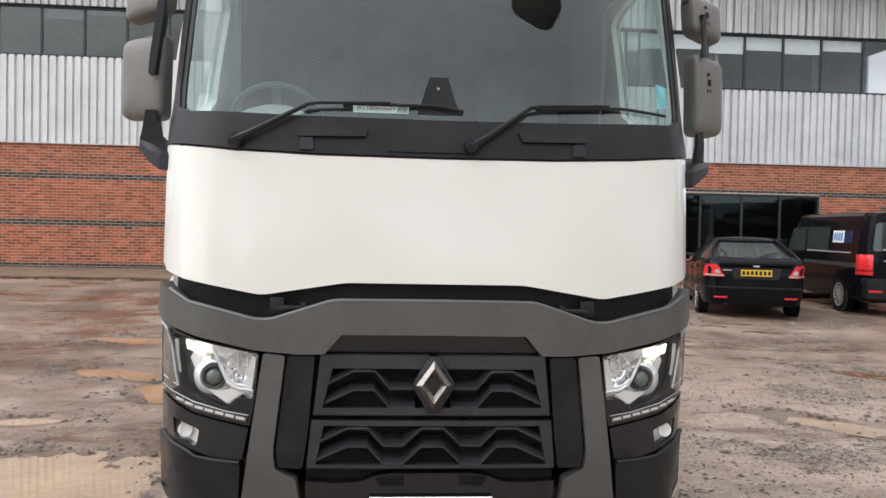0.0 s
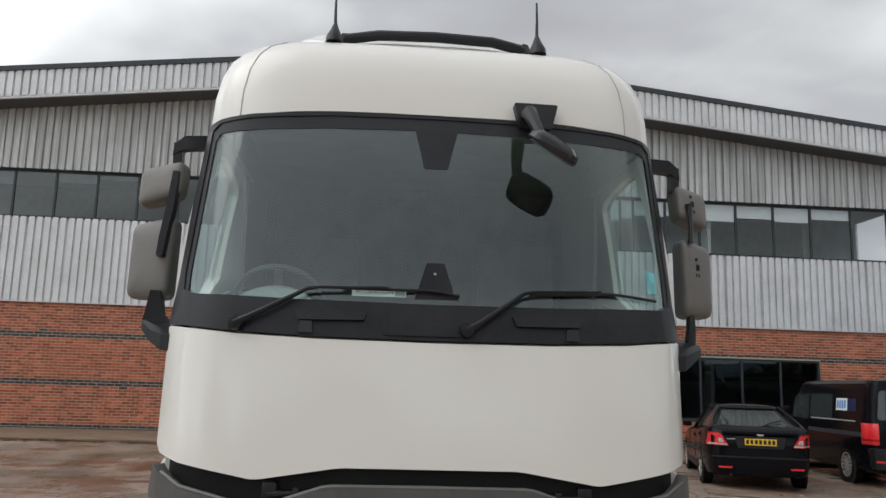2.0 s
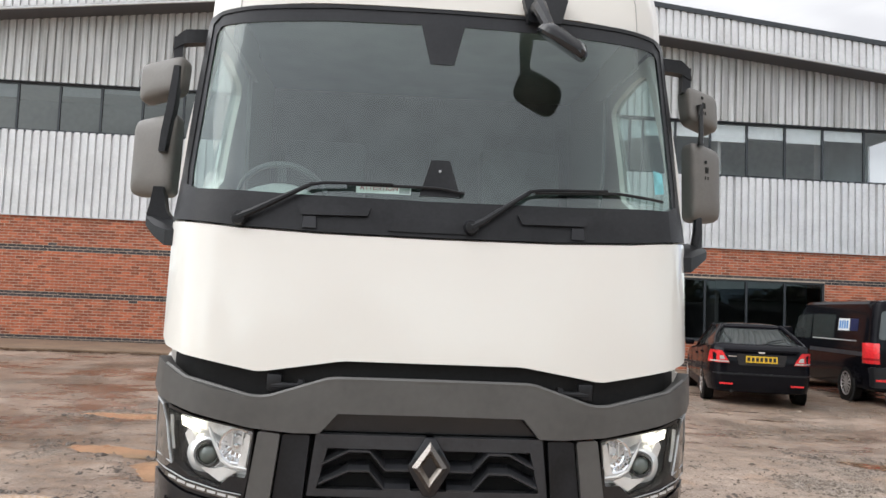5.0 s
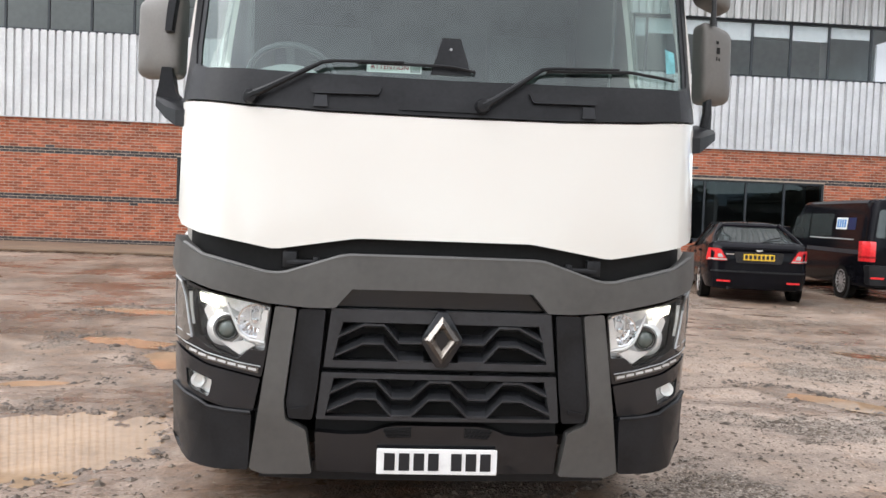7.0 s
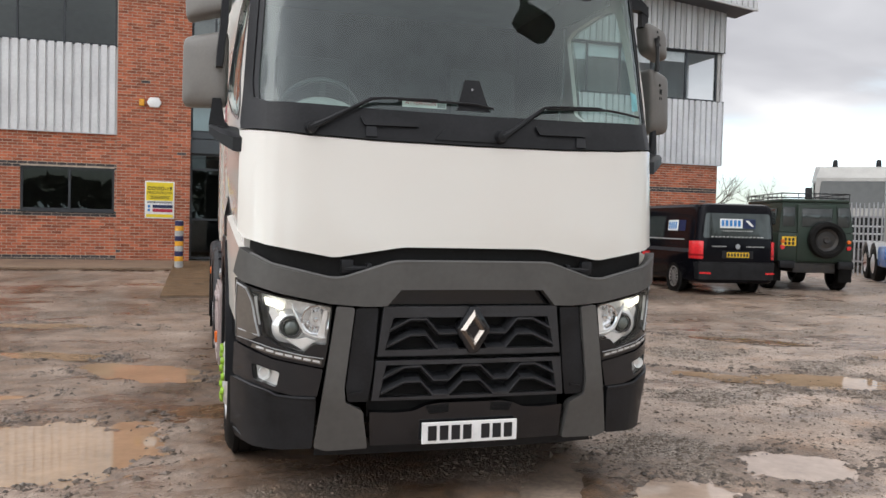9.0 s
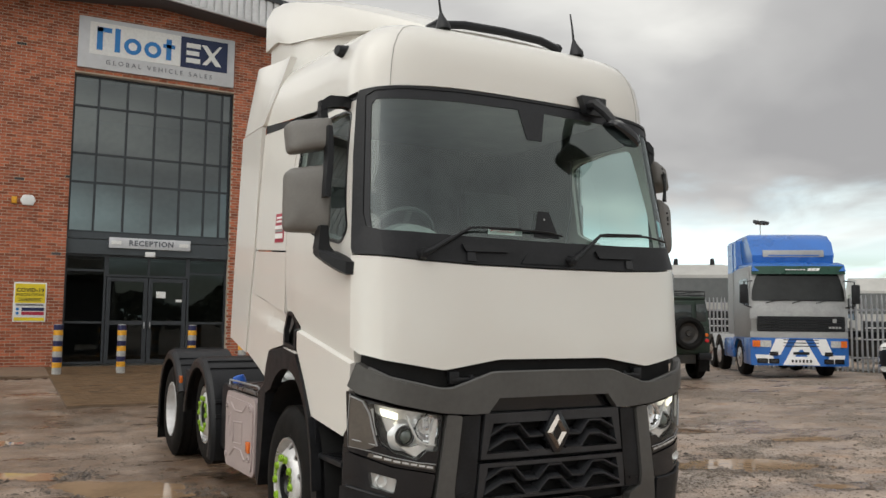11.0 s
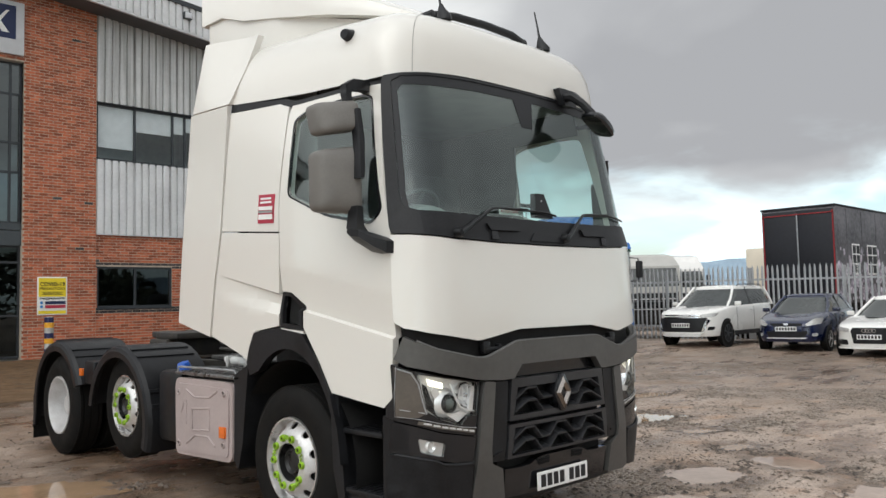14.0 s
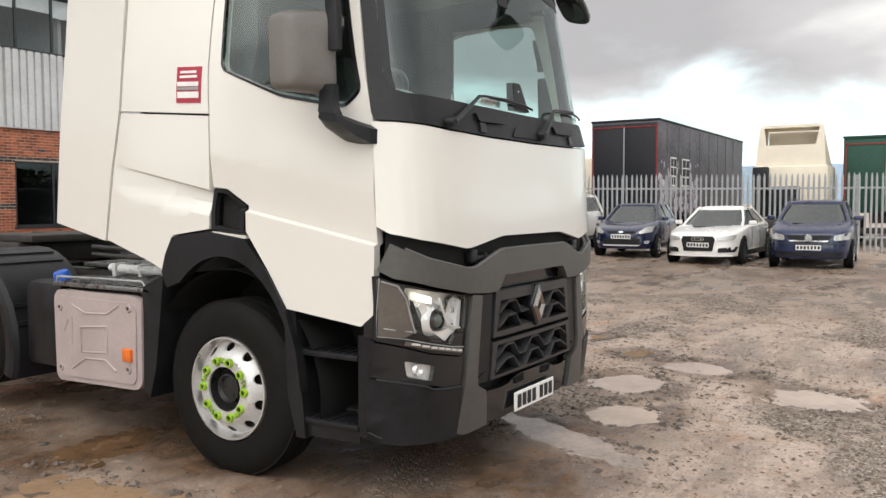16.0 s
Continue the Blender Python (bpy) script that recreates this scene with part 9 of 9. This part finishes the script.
        part("step_panel", box(min(sg * 0.9, sg * h), max(sg * 0.9, sg * h), 0.35, 0.95, 0.35, 1.05, 0.04), "royal_blue", T)
        part("arch", sheet([(0.95, 1.05), (2.05, 1.05), (2.05, 0.75)] + [(1.45 + 0.56 * math.cos(q), 0.5 + 0.56 * math.sin(q)) for q in np.linspace(radians(25), radians(180), 12)] + [(0.89, 0.4), (0.85, 0.4)], flat_side(sg, h), 0.3, 0.3), "royal_blue", T)
        for yy, kind in ((1.45, 0), (4.05, 0), (5.25, 1)):
            bm = lathe([(0.28, -0.15), (0.36, -0.16), (0.47, -0.13), (0.50, 0.0), (0.47, 0.13), (0.36, 0.16), (0.28, 0.15), (0.28, -0.15)], 28, "x", (sg * 1.05, yy, 0.50))
            wv = part("wheel", bm, "rubber", T)
            part("rim", lathe([(0.29, sg * 0.14), (0.27, sg * 0.15), (0.20, sg * (0.10 if kind else 0.17)), (0.12, sg * (0.06 if kind else 0.19)), (0.0, sg * (0.06 if kind else 0.19))], 24, "x", (sg * 1.05, yy, 0.50)), "rim", wv)
            part("mudguard", loft([[(sg * 0.75, yy + r * math.cos(q), 0.5 + r * math.sin(q)) for r in (0.60, 0.58)] + [(sg * 1.2, yy + r * math.cos(q), 0.5 + r * math.sin(q)) for r in (0.58, 0.60)] for q in np.linspace(radians(20), radians(165), 12)]), "lorry_silver" if yy > 2 else "royal_blue", T)
        part("side_tank", box(min(sg * 0.6, sg * 1.2), max(sg * 0.6, sg * 1.2), 2.2, 3.4, 0.45, 1.0, 0.06), "royal_blue", T)
        part("frame_rail", box(sg * 0.42 - 0.04, sg * 0.42 + 0.04, 1.8, 6.0, 0.75, 1.0), "royal_blue", T)
    lay("bumper", rounded(rect(-h, h, 0.34, 1.06), 0.05), "royal_blue", 0.0, 0.25, "royal blue bumper with white chevrons")
    lay("white_chevron", [(-0.10, 1.02), (0.10, 1.02), (0.46, 0.36), (-0.46, 0.36)], "plate_white", 0.010, 0.02)
    lay("chevron_core", [(-0.03, 0.76), (0.03, 0.76), (0.16, 0.58), (-0.16, 0.58)], "royal_blue", 0.016, 0.02)
    for p in both([(-1.12, 0.62), (-0.72, 0.62), (-0.62, 0.40), (-1.06, 0.40)]):
        lay("white_stripe", p, "plate_white", 0.012, 0.02)
    for z in (0.84, 0.92, 1.00):
        lay("bumper_slot", rect(-0.44, 0.44, z, z + 0.022), "void", 0.014, 0.02)
    lay("step_slot", rect(-0.20, 0.20, 0.63, 0.70), "void", 0.020, 0.02)
    lay("number_plate", rect(-0.30, 0.30, 0.40, 0.53), "plate_white", 0.03, 0.02, "white number plate with dark characters")
    for k in range(6):
        lay("plate_bar", rect(-0.25 + k * 0.09, -0.20 + k * 0.09, 0.43, 0.50), "ink", 0.034, 0.01)
    for x0 in (-0.6, 0.05, 0.65):
        part("wiper", tube([fr(x0 - 0.25, 1.96, -0.03), fr(x0, 2.03, -0.03), fr(x0 + 0.3, 2.06, -0.03)], 0.012, 6), "black_plastic", T)
    part("chassis_cross", box(-0.5, 0.5, 4.4, 5.2, 1.0, 1.2, 0.03), "chassis", T)


white_suv(16.15, 8.2, 182)
blue_hatch(16.6, 5.5, 186)
white_saloon(15.6, 3.2, 180)
navy_mpv(15.5, 0.72, 184)
black_hatch_rear(6.45, 10.5, 74)
black_van(9.85, 11.1, 82)
green_offroader(12.76, 12.2, 70)
blue_lorry(16.0, 10.9, 235)


# ---- fence, trailers and distance ----
def fence_x(y):
    return 23.4 - 0.2 * y


def palisade():
    """Galvanised palisade fence: pales with pointed heads on two rails and posts."""
    F = thing("palisade_fence", "grey galvanised palisade fence with pointed pales", "fence")
    y0, y1, pitch = -16.0, 26.0, 0.155
    def pale():
        bm = bmesh.new()
        prof = [(-0.034, 0.012), (-0.030, 0.0), (-0.012, -0.010), (0.0, -0.012), (0.012, -0.010), (0.030, 0.0), (0.034, 0.012)]
        rows = []
        for z, k in ((0.0, 1.0), (2.28, 1.0), (2.36, 0.62), (2.42, 0.12)):
            rows.append([bm.verts.new((d, u * k, z)) for u, d in prof])
        for a, b in zip(rows, rows[1:]):
            for i in range(len(prof) - 1):
                bm.faces.new((a[i], a[i + 1], b[i + 1], b[i]))
        return mesh_of("pale", bm, "fence_steel", flat=True)
    me = pale()
    n = int((y1 - y0) / pitch)
    r = random.Random(3)
    for k in range(n):
        y = y0 + k * pitch
        ob = new("pale", me)
        x = fence_x(y)
        ob.matrix_basis = pose(x, y, rise(x, y) + r.uniform(-0.01, 0.01), r.uniform(-0.4, 0.4), 0, 11.3 + r.uniform(-1, 1))
        ob.parent = F
    for h_ in (0.45, 1.95):
        bm = bmesh.new()
        add_loft(bm, [[(fence_x(y) + dx, y, rise(fence_x(y), y) + h_ + dz) for dx, dz in ((0.02, -0.03), (0.06, -0.03), (0.06, 0.03), (0.02, 0.03))] for y in np.linspace(y0, y1, 16)])
        part("fence_rail", bm, "fence_steel", F, flat=True)
    k = 0
    y = y0
    while y < y1:
        x = fence_x(y)
        part("fence_post", box(x + 0.05, x + 0.13, y - 0.05, y + 0.05, rise(x, y) - 0.1, rise(x, y) + 2.35), "fence_steel", F, flat=True)
        y += 2.75


def curtain_trailer(name, label, x, y0, y1, top, length, skin, side, windows=False):
    """A box trailer whose rear doors face -x."""
    T = thing(name, label, "trailer", at=pose(x, (y0 + y1) / 2, 0.0))
    w = (y1 - y0) / 2
    part("box_body", box(0.03, length, -w, w, 1.15, top, 0.04), side, T)
    for s0, s1 in ((-w + 0.06, -0.006), (0.006, w - 0.06)):
        part("rear_door", box(0.0, 0.05, s0, s1, 1.2, top - 0.10, 0.01), skin, T)
    for s in (-1, 1):
        part("frame_side", box(-0.02, 0.04, s * (w - 0.08) - 0.02, s * (w - 0.08) + 0.02, 1.15, top - 0.16), "red_frame", T)
    part("frame_top", box(-0.02, 0.04, -w + 0.06, w - 0.06, top - 0.25, top - 0.21), "red_frame", T)
    part("centre_bar", tube([(-0.03, 0.0, 1.2), (-0.03, 0.0, top - 0.25)], 0.025, 8), "steel", T)
    part("roof_rail", box(-0.01, length, -w - 0.02, w + 0.02, top - 0.03, top + 0.05, 0.02), skin, T)
    part("bumper_bar", box(0.0, 0.15, -w + 0.1, w - 0.1, 0.45, 0.65, 0.02), "chassis", T)
    part("under_frame", box(0.3, length - 1, -0.5, 0.5, 0.8, 1.15, 0.02), "chassis", T)
    for xx in (1.6, 2.9, 4.2):
        for s in (-1, 1):
            part("wheel", lathe([(0.0, -0.15), (0.28, -0.15), (0.45, -0.14), (0.5, 0.0), (0.45, 0.14), (0.28, 0.15), (0.0, 0.15)], 20, "y", (xx, s * (w - 0.2), 0.5)), "rubber", T)
    if windows:
        # printed cottage wall with two small windows and pale foliage
        for xx, wd in ((1.45, 0.75), (3.0, 1.0)):
            p = part("printed_window", box(xx, xx + wd, -w - 0.012, -w + 0.01, 2.15, 3.25), "paper", T)
            nb = 2
            for i in range(nb):
                for j in range(3):
                    part("printed_pane", box(xx + 0.04 + i * wd / nb, xx + wd / nb - 0.04 + i * wd / nb, -w - 0.018, -w, 2.21 + j * 0.345, 2.50 + j * 0.345), "curtain_black", p)
        r = random.Random(8)
        bm = bmesh.new()
        for k in range(230):
            cx, cz = 0.15 + 5.2 * r.random() ** 1.2, 1.2 + abs(r.gauss(0, 0.95))
            q = r.uniform(0.05, 0.21)
            if cz > 3.1:
                continue
            add_prism(bm, [(cx + q * math.cos(t) * r.uniform(0.5, 1), cz + q * math.sin(t) * r.uniform(0.5, 1.3)) for t in np.linspace(0, 2 * math.pi, 8, endpoint=False)], "y", -w - 0.005 - 0.00003 * k, -w + 0.01)
        tagged(part("printed_foliage", bm, "print_mauve", T, flat=True), kind="stuff")
    for k in range(8):
        part("curtain_strap", box(1.0 + k * 1.5, 1.04 + k * 1.5, -w - 0.02, -w, 1.1, top - 0.1), side, T)


def cream_cab(x, y):
    """The back of a high-roofed cream cab with an open fairing."""
    T = thing("cream_cab", "cream high-roofed truck cab seen from behind with an open roof fairing", "truck", at=pose(x, y, 0.0))
    part("cab_body", box(0.0, 1.9, -1.2, 1.2, 1.0, 2.75, 0.08), "cream", T)
    part("fairing", sheet([(-1.12, 2.70), (1.12, 2.70), (1.0, 4.05), (0.90, 4.15), (-0.90, 4.15), (-1.0, 4.05)], lambda u, v, d=0.0: Vector((0.15 + (v - 2.7) * 0.12 + d, u, v)), 0.3, 0.06, [[(-0.78, 3.46), (0.78, 3.46), (0.88, 4.05), (-0.88, 4.05)]]), "cream", T)
    part("fairing_shell", loft([[(0.2, -1.1, 2.7), (0.2, 1.1, 2.7), (0.35, 0.98, 4.1), (0.35, -0.98, 4.1)], [(1.9, -1.1, 2.7), (1.9, 1.1, 2.7), (1.3, 0.9, 4.0), (1.3, -0.9, 4.0)]], True, False), "cream", T)
    part("fairing_floor", box(0.3, 1.6, -0.9, 0.9, 3.38, 3.42), "cream", T)
    part("fairing_back", box(1.35, 1.4, -0.9, 0.9, 3.3, 4.0), "cream", T)
    part("chassis", box(-4.0, 1.0, -0.45, 0.45, 0.75, 1.0, 0.02), "chassis", T)
    for xx in (1.0, -1.6, -2.9):
        for s in (-1, 1):
            part("wheel", lathe([(0.0, -0.15), (0.28, -0.15), (0.45, -0.14), (0.5, 0.0), (0.45, 0.14), (0.28, 0.15), (0.0, 0.15)], 20, "y", (xx, s * 1.0, 0.5)), "rubber", T)
    part("air_stack", tube([(-0.1, 0.85, 1.0), (-0.1, 0.85, 2.6)], 0.12, 10), "black_plastic", T)
    # black panel added in place of the dark gap and pipes behind the cab
    part("rear_gap_dark", box(-0.04, 0.0, -0.35, 1.15, 1.02, 2.05, 0.02), "black_plastic", T)
    part("air_intake", box(-0.30, 0.0, 0.62, 1.12, 1.9, 2.72, 0.04), "black_plastic", T)
    part("service_coil", tube([(-0.2, -0.1, 1.75), (-0.5, 0.1, 1.2), (-0.9, 0.0, 1.05), (-1.4, 0.15, 1.02)], 0.05, 8), "black_plastic", T)


def white_cab(x, y, deg, top=3.7, mat="paint_white", k=1.0):
    T = thing("parked_truck", "white truck cab parked behind the fence", "truck", "trucks behind the fence", at=pose(x, y, rise(x, y), 0, 0, deg + 90) @ Matrix.Scale(k, 4))
    part("cab_body", loft([[(-1.22, 0.05, 0.5), (1.22, 0.05, 0.5), (1.22, 2.1, 0.5), (-1.22, 2.1, 0.5)], [(-1.24, 0.0, 1.4), (1.24, 0.0, 1.4), (1.24, 2.2, 1.4), (-1.24, 2.2, 1.4)], [(-1.18, 0.2, 2.8), (1.18, 0.2, 2.8), (1.2, 2.2, 2.8), (-1.2, 2.2, 2.8)], [(-1.05, 0.7, top - 0.15), (1.05, 0.7, top - 0.15), (1.1, 2.2, top), (-1.1, 2.2, top)]]), mat, T, "", 0.4)
    part("windscreen", sheet(rounded([(-1.05, 2.7), (1.05, 2.7), (1.12, 1.9), (-1.12, 1.9)], 0.08), lambda u, v, d=0.0: Vector((u, 0.06 + (v - 1.4) * 0.143 - 0.06 + d - 0.01, v)), 0.5, 0.02), "car_glass", T)
    part("grille", box(-1.05, 1.05, -0.03, 0.05, 0.70, 1.62, 0.02), "black_plastic", T)
    for z in (0.90, 1.12, 1.34):
        part("grille_slat", box(-0.98, 0.98, -0.045, -0.02, z, z + 0.05, 0.01), "silver_paint", T)
    part("bumper", box(-1.2, 1.2, -0.06, 0.2, 0.32, 0.68, 0.04), "chassis", T)
    for s in (-1, 1):
        part("headlight", box(s * 0.95 - 0.18, s * 0.95 + 0.18, -0.05, 0.05, 0.72, 0.9, 0.02), "clear_lamp", T)
        part("mirror", box(s * 1.38 - 0.1, s * 1.38 + 0.1, 0.1, 0.2, 1.9, 2.5, 0.03), "black_plastic", T)
        part("side_window", sheet(rounded([(0.4, 2.68), (1.5, 2.68), (1.5, 1.75), (0.25, 1.65)], 0.05), flat_side(s, 1.245), 0.5, 0.03), "car_glass", T)
        # dark sheet stands for the chassis and the shade on the lower side
        part("lower_side", sheet([(0.25, 1.35), (2.1, 1.35), (2.1, 0.55), (0.25, 0.55)], flat_side(s, 1.252), 0.8, 0.03), "chassis", T)
        for yy in (1.3, 4.4, 5.6):
            part("wheel", lathe([(0.0, -0.15), (0.28, -0.15), (0.45, -0.14), (0.5, 0.0), (0.45, 0.14), (0.28, 0.15), (0.0, 0.15)], 20, "x", (s * 1.05, yy, 0.5)), "rubber", T)
    part("chassis", box(-0.45, 0.45, 1.8, 6.0, 0.7, 1.0, 0.02), "chassis", T)
    return T


def flatbed_lorry(x, y, deg):
    """A bare lorry bed on its chassis, with headboard and stakes."""
    T = thing("flatbed_lorry", "dark bare lorry chassis with a low flat bed behind the fence", "truck", "trucks behind the fence", at=pose(x, y, rise(x, y), 0, 0, deg - 90))
    part("chassis", box(-0.45, 0.45, -4.2, 4.2, 0.70, 1.0, 0.02), "chassis", T)
    part("bed", box(-1.22, 1.22, -4.2, 3.6, 1.10, 1.30, 0.02), "black_plastic", T)
    part("headboard", box(-1.22, 1.22, 3.55, 3.65, 1.30, 2.35, 0.02), "chassis", T)
    for s in (-1, 1):
        part("side_guard", box(s * 1.20 - 0.02, s * 1.20 + 0.02, -1.6, 1.8, 0.50, 0.95, 0.01), "chassis", T)
        for yy in (-3.6, -2.2, -0.8, 0.6, 2.0, 3.3):
            part("stake", box(s * 1.17 - 0.03, s * 1.17 + 0.03, yy - 0.03, yy + 0.03, 1.30, 1.62), "chassis", T)
        for yy in (-3.0, -1.75, 2.7):
            part("wheel", lathe([(0.0, -0.15), (0.28, -0.15), (0.45, -0.14), (0.5, 0.0), (0.45, 0.14), (0.28, 0.15), (0.0, 0.15)], 20, "x", (s * 1.02, yy, 0.5)), "rubber", T)


# white darkened in its base colour for cabs showing their shaded side
M["cream_white"] = material("paint_shaded_white", (0.46, 0.45, 0.42), 0.4, var=0.06, scale=2)
M["print_mauve"] = material("printed_foliage", (0.50, 0.46, 0.52), 0.6, var=0.35, scale=5, second=(0.20, 0.17, 0.21), island=0.5)
M["hill"] = material("hazy_hill", (0.30, 0.37, 0.45), 1.0, var=0.1, scale=0.01)
M["twig"] = material("bare_twigs", (0.10, 0.085, 0.07), 0.9, var=0.2)
M["leaf"] = material("grey_green_leaves", (0.10, 0.115, 0.075), 0.8, var=0.3, island=0.4)
palisade()
curtain_trailer("box_trailer", "black curtain-sided trailer with a red-framed rear and a printed cottage side", 25.0, 7.15, 9.75, 4.55, 13.6, "curtain_black", "curtain_grey", True)
curtain_trailer("box_trailer", "green curtain-sided trailer with a red-framed rear", 26.5, -1.35, 1.25, 3.70, 13.6, "curtain_green", "curtain_green")
cream_cab(25.2, 2.75)
front_cab = white_cab(21.0, 19.4, 232, 3.28, "cream_white", 1.2)
for bx in (-0.6, 0.6):
    part("roof_beacon", lathe([(0.0, 3.42), (0.05, 3.41), (0.07, 3.36), (0.08, 3.20), (0.0, 3.20)], 12, "z", (bx, 1.2, 0.0)), "black_plastic", front_cab)
white_cab(23.5, 19.5, 235, 3.2, "cream_white")
white_cab(27.0, 15.5, 225, 3.4, "cream_white")
white_cab(33.0, 17.5, 225, 3.6)
flatbed_lorry(22.3, 12.2, 102)
box_ = thing("box_van", "pale cream box body behind the fence", "truck", at=pose(32.6, 12.5, 0.1))
part("box_body", box(-1.0, 1.0, -1.0, 1.0, 0.9, 3.5, 0.08), "cream", box_)
part("chassis", box(-1.0, 1.0, -1.0, 1.0, 0.5, 0.9), "chassis", box_)
for sx in (-0.9, 0.9):
    part("wheel", lathe([(0.0, -0.12), (0.45, -0.12), (0.45, 0.12), (0.0, 0.12)], 18, "y", (sx * 0.8, -1.0, 0.30)), "rubber", box_)


def lamp_post(x, y, h):
    P_ = thing("street_lamp", "tall slim lamp post with two floodlights", "street lamp", at=pose(x, y, 0.3))
    part("pole", tube([(0, 0, -0.4), (0, 0, h)], [0.09, 0.05], 10), "steel", P_)
    part("cross_arm", box(-0.70, 0.70, -0.05, 0.05, h - 0.02, h + 0.08, 0.02), "steel", P_)
    for sx in (-0.55, 0.55):
        part("lamp_head", moved(box(-0.32, 0.32, -0.30, 0.20, 0.0, 0.34, 0.05), pose(sx, 0, h + 0.06, 20, 0, 0)), "dark_trim", P_)


lamp_post(62.0, 51.4, 10.9)


def far_hills():
    """A hazy ridge on the horizon."""
    bm = bmesh.new()
    rows = []
    for k in range(121):
        a = radians(-70 + 180 * k / 120)
        r = 2200
        hgt = 70 + 45 * noise.noise((k * 0.11, 0.5, 0)) + 18 * noise.noise((k * 0.4, 1.5, 0))
        rows.append((bm.verts.new((r * math.cos(a), r * math.sin(a), -20)), bm.verts.new((r * math.cos(a), r * math.sin(a), hgt)), bm.verts.new((r * 1.15 * math.cos(a), r * 1.15 * math.sin(a), -20))))
    for (a, b, e), (c, d, f) in zip(rows, rows[1:]):
        bm.faces.new((a, c, d, b)); bm.faces.new((b, d, f, e))
    tagged(new("backdrop_hills", mesh_of("backdrop_hills", bm, "hill", flat=True)), "hazy blue hills on the horizon", "hills", kind="structure")


far_hills()


def bare_tree(x, y, h, seed):
    r = random.Random(seed)
    T = thing("tree", "bare winter tree with fine twigs", "tree", "trees beyond the yard", at=pose(x, y, 0.2))
    trunk, crown = bmesh.new(), bmesh.new()
    add_tube(trunk, [(0, 0, -0.3), (r.uniform(-0.1, 0.1), 0, h * 0.3), (r.uniform(-0.2, 0.2), 0.1, h * 0.6)], [h * 0.022, h * 0.016, h * 0.009], 8)
    def limb(p, d, ln, rad, lvl):
        q = p + d * ln * 0.5 + Vector((r.uniform(-1, 1), r.uniform(-1, 1), r.uniform(-0.3, 1))) * ln * 0.07
        e = p + d * ln
        add_tube(trunk if lvl == 0 else crown, [p, q, e], [rad, rad * 0.75, rad * 0.45], 4 if lvl else 6, False)
        if lvl < 3:
            for _ in range(4 if lvl < 2 else 3):
                nd = (d + Vector((r.uniform(-1, 1), r.uniform(-1, 1), r.uniform(-0.2, 0.8))) * 0.75).normalized()
                limb(p + d * ln * r.uniform(0.45, 1.0), nd, ln * r.uniform(0.5, 0.72), rad * 0.45, lvl + 1)
    for k in range(7):
        a = r.uniform(0, 6.28)
        limb(Vector((0, 0, h * r.uniform(0.25, 0.58))), Vector((math.cos(a), math.sin(a), r.uniform(0.5, 1.4))).normalized(), h * r.uniform(0.25, 0.36), h * 0.008, 0)
    part("trunk", trunk, "twig", T)
    part("crown", crown, "twig", T)


for k, (x, y, h) in enumerate(((42, 58, 6.6), (46.5, 57, 5.2), (50, 60, 4.6), (-16, -22, 12), (-8, -26, 13), (-24, -14, 11), (-30, -4, 12), (-20, -30, 12), (-25, 21, 10), (-29, 27, 11), (-33, 23, 12), (-36, 32, 11), (-31, 15, 10), (-38, 18, 12))):
    bare_tree(x, y, h, 20 + k)


def thicket():
    """Dark leafless scrub along the far edges of the yard, mirrored in the cab's windows."""
    r = random.Random(31)
    verts, faces = [], []
    for _ in range(9000):
        u = r.random()
        x, y = -27 - 9 * r.random() + 4 * math.sin(u * 9), 2 + 48 * u
        h = (3.2 + 1.4 * math.sin(u * 23) + 0.8 * math.sin(u * 61)) * math.sqrt(r.random())
        s = r.uniform(0.12, 0.42)
        c = Vector((x, y, 0.3 + h))
        a = Vector((r.uniform(-1, 1), r.uniform(-1, 1), r.uniform(-1, 1))).normalized() * s
        b = a.orthogonal().normalized() * s * r.uniform(0.25, 0.7)
        k = len(verts)
        verts += [c - a - b * 0.3, c + b, c + a, c - b]
        faces.append((k, k + 1, k + 2, k + 3))
    for _ in range(7000):
        u = r.random()
        x, y = -45 + 95 * u, -46 - 10 * r.random()
        h = (4.6 + 2.0 * math.sin(u * 19) + 1.2 * math.sin(u * 47)) * math.sqrt(r.random())
        s = r.uniform(0.3, 0.8)
        c = Vector((x, y, 0.2 + h))
        a = Vector((r.uniform(-1, 1), r.uniform(-1, 1), r.uniform(-1, 1))).normalized() * s
        b = a.orthogonal().normalized() * s * r.uniform(0.25, 0.7)
        k = len(verts)
        verts += [c - a - b * 0.3, c + b, c + a, c - b]
        faces.append((k, k + 1, k + 2, k + 3))
    me = bpy.data.meshes.new("thicket")
    me.from_pydata(verts, [], faces)
    me.materials.append(M["leaf"])
    tagged(new("thicket", me), "dark overgrown bank of winter scrub", "scrub", kind="stuff")


thicket()
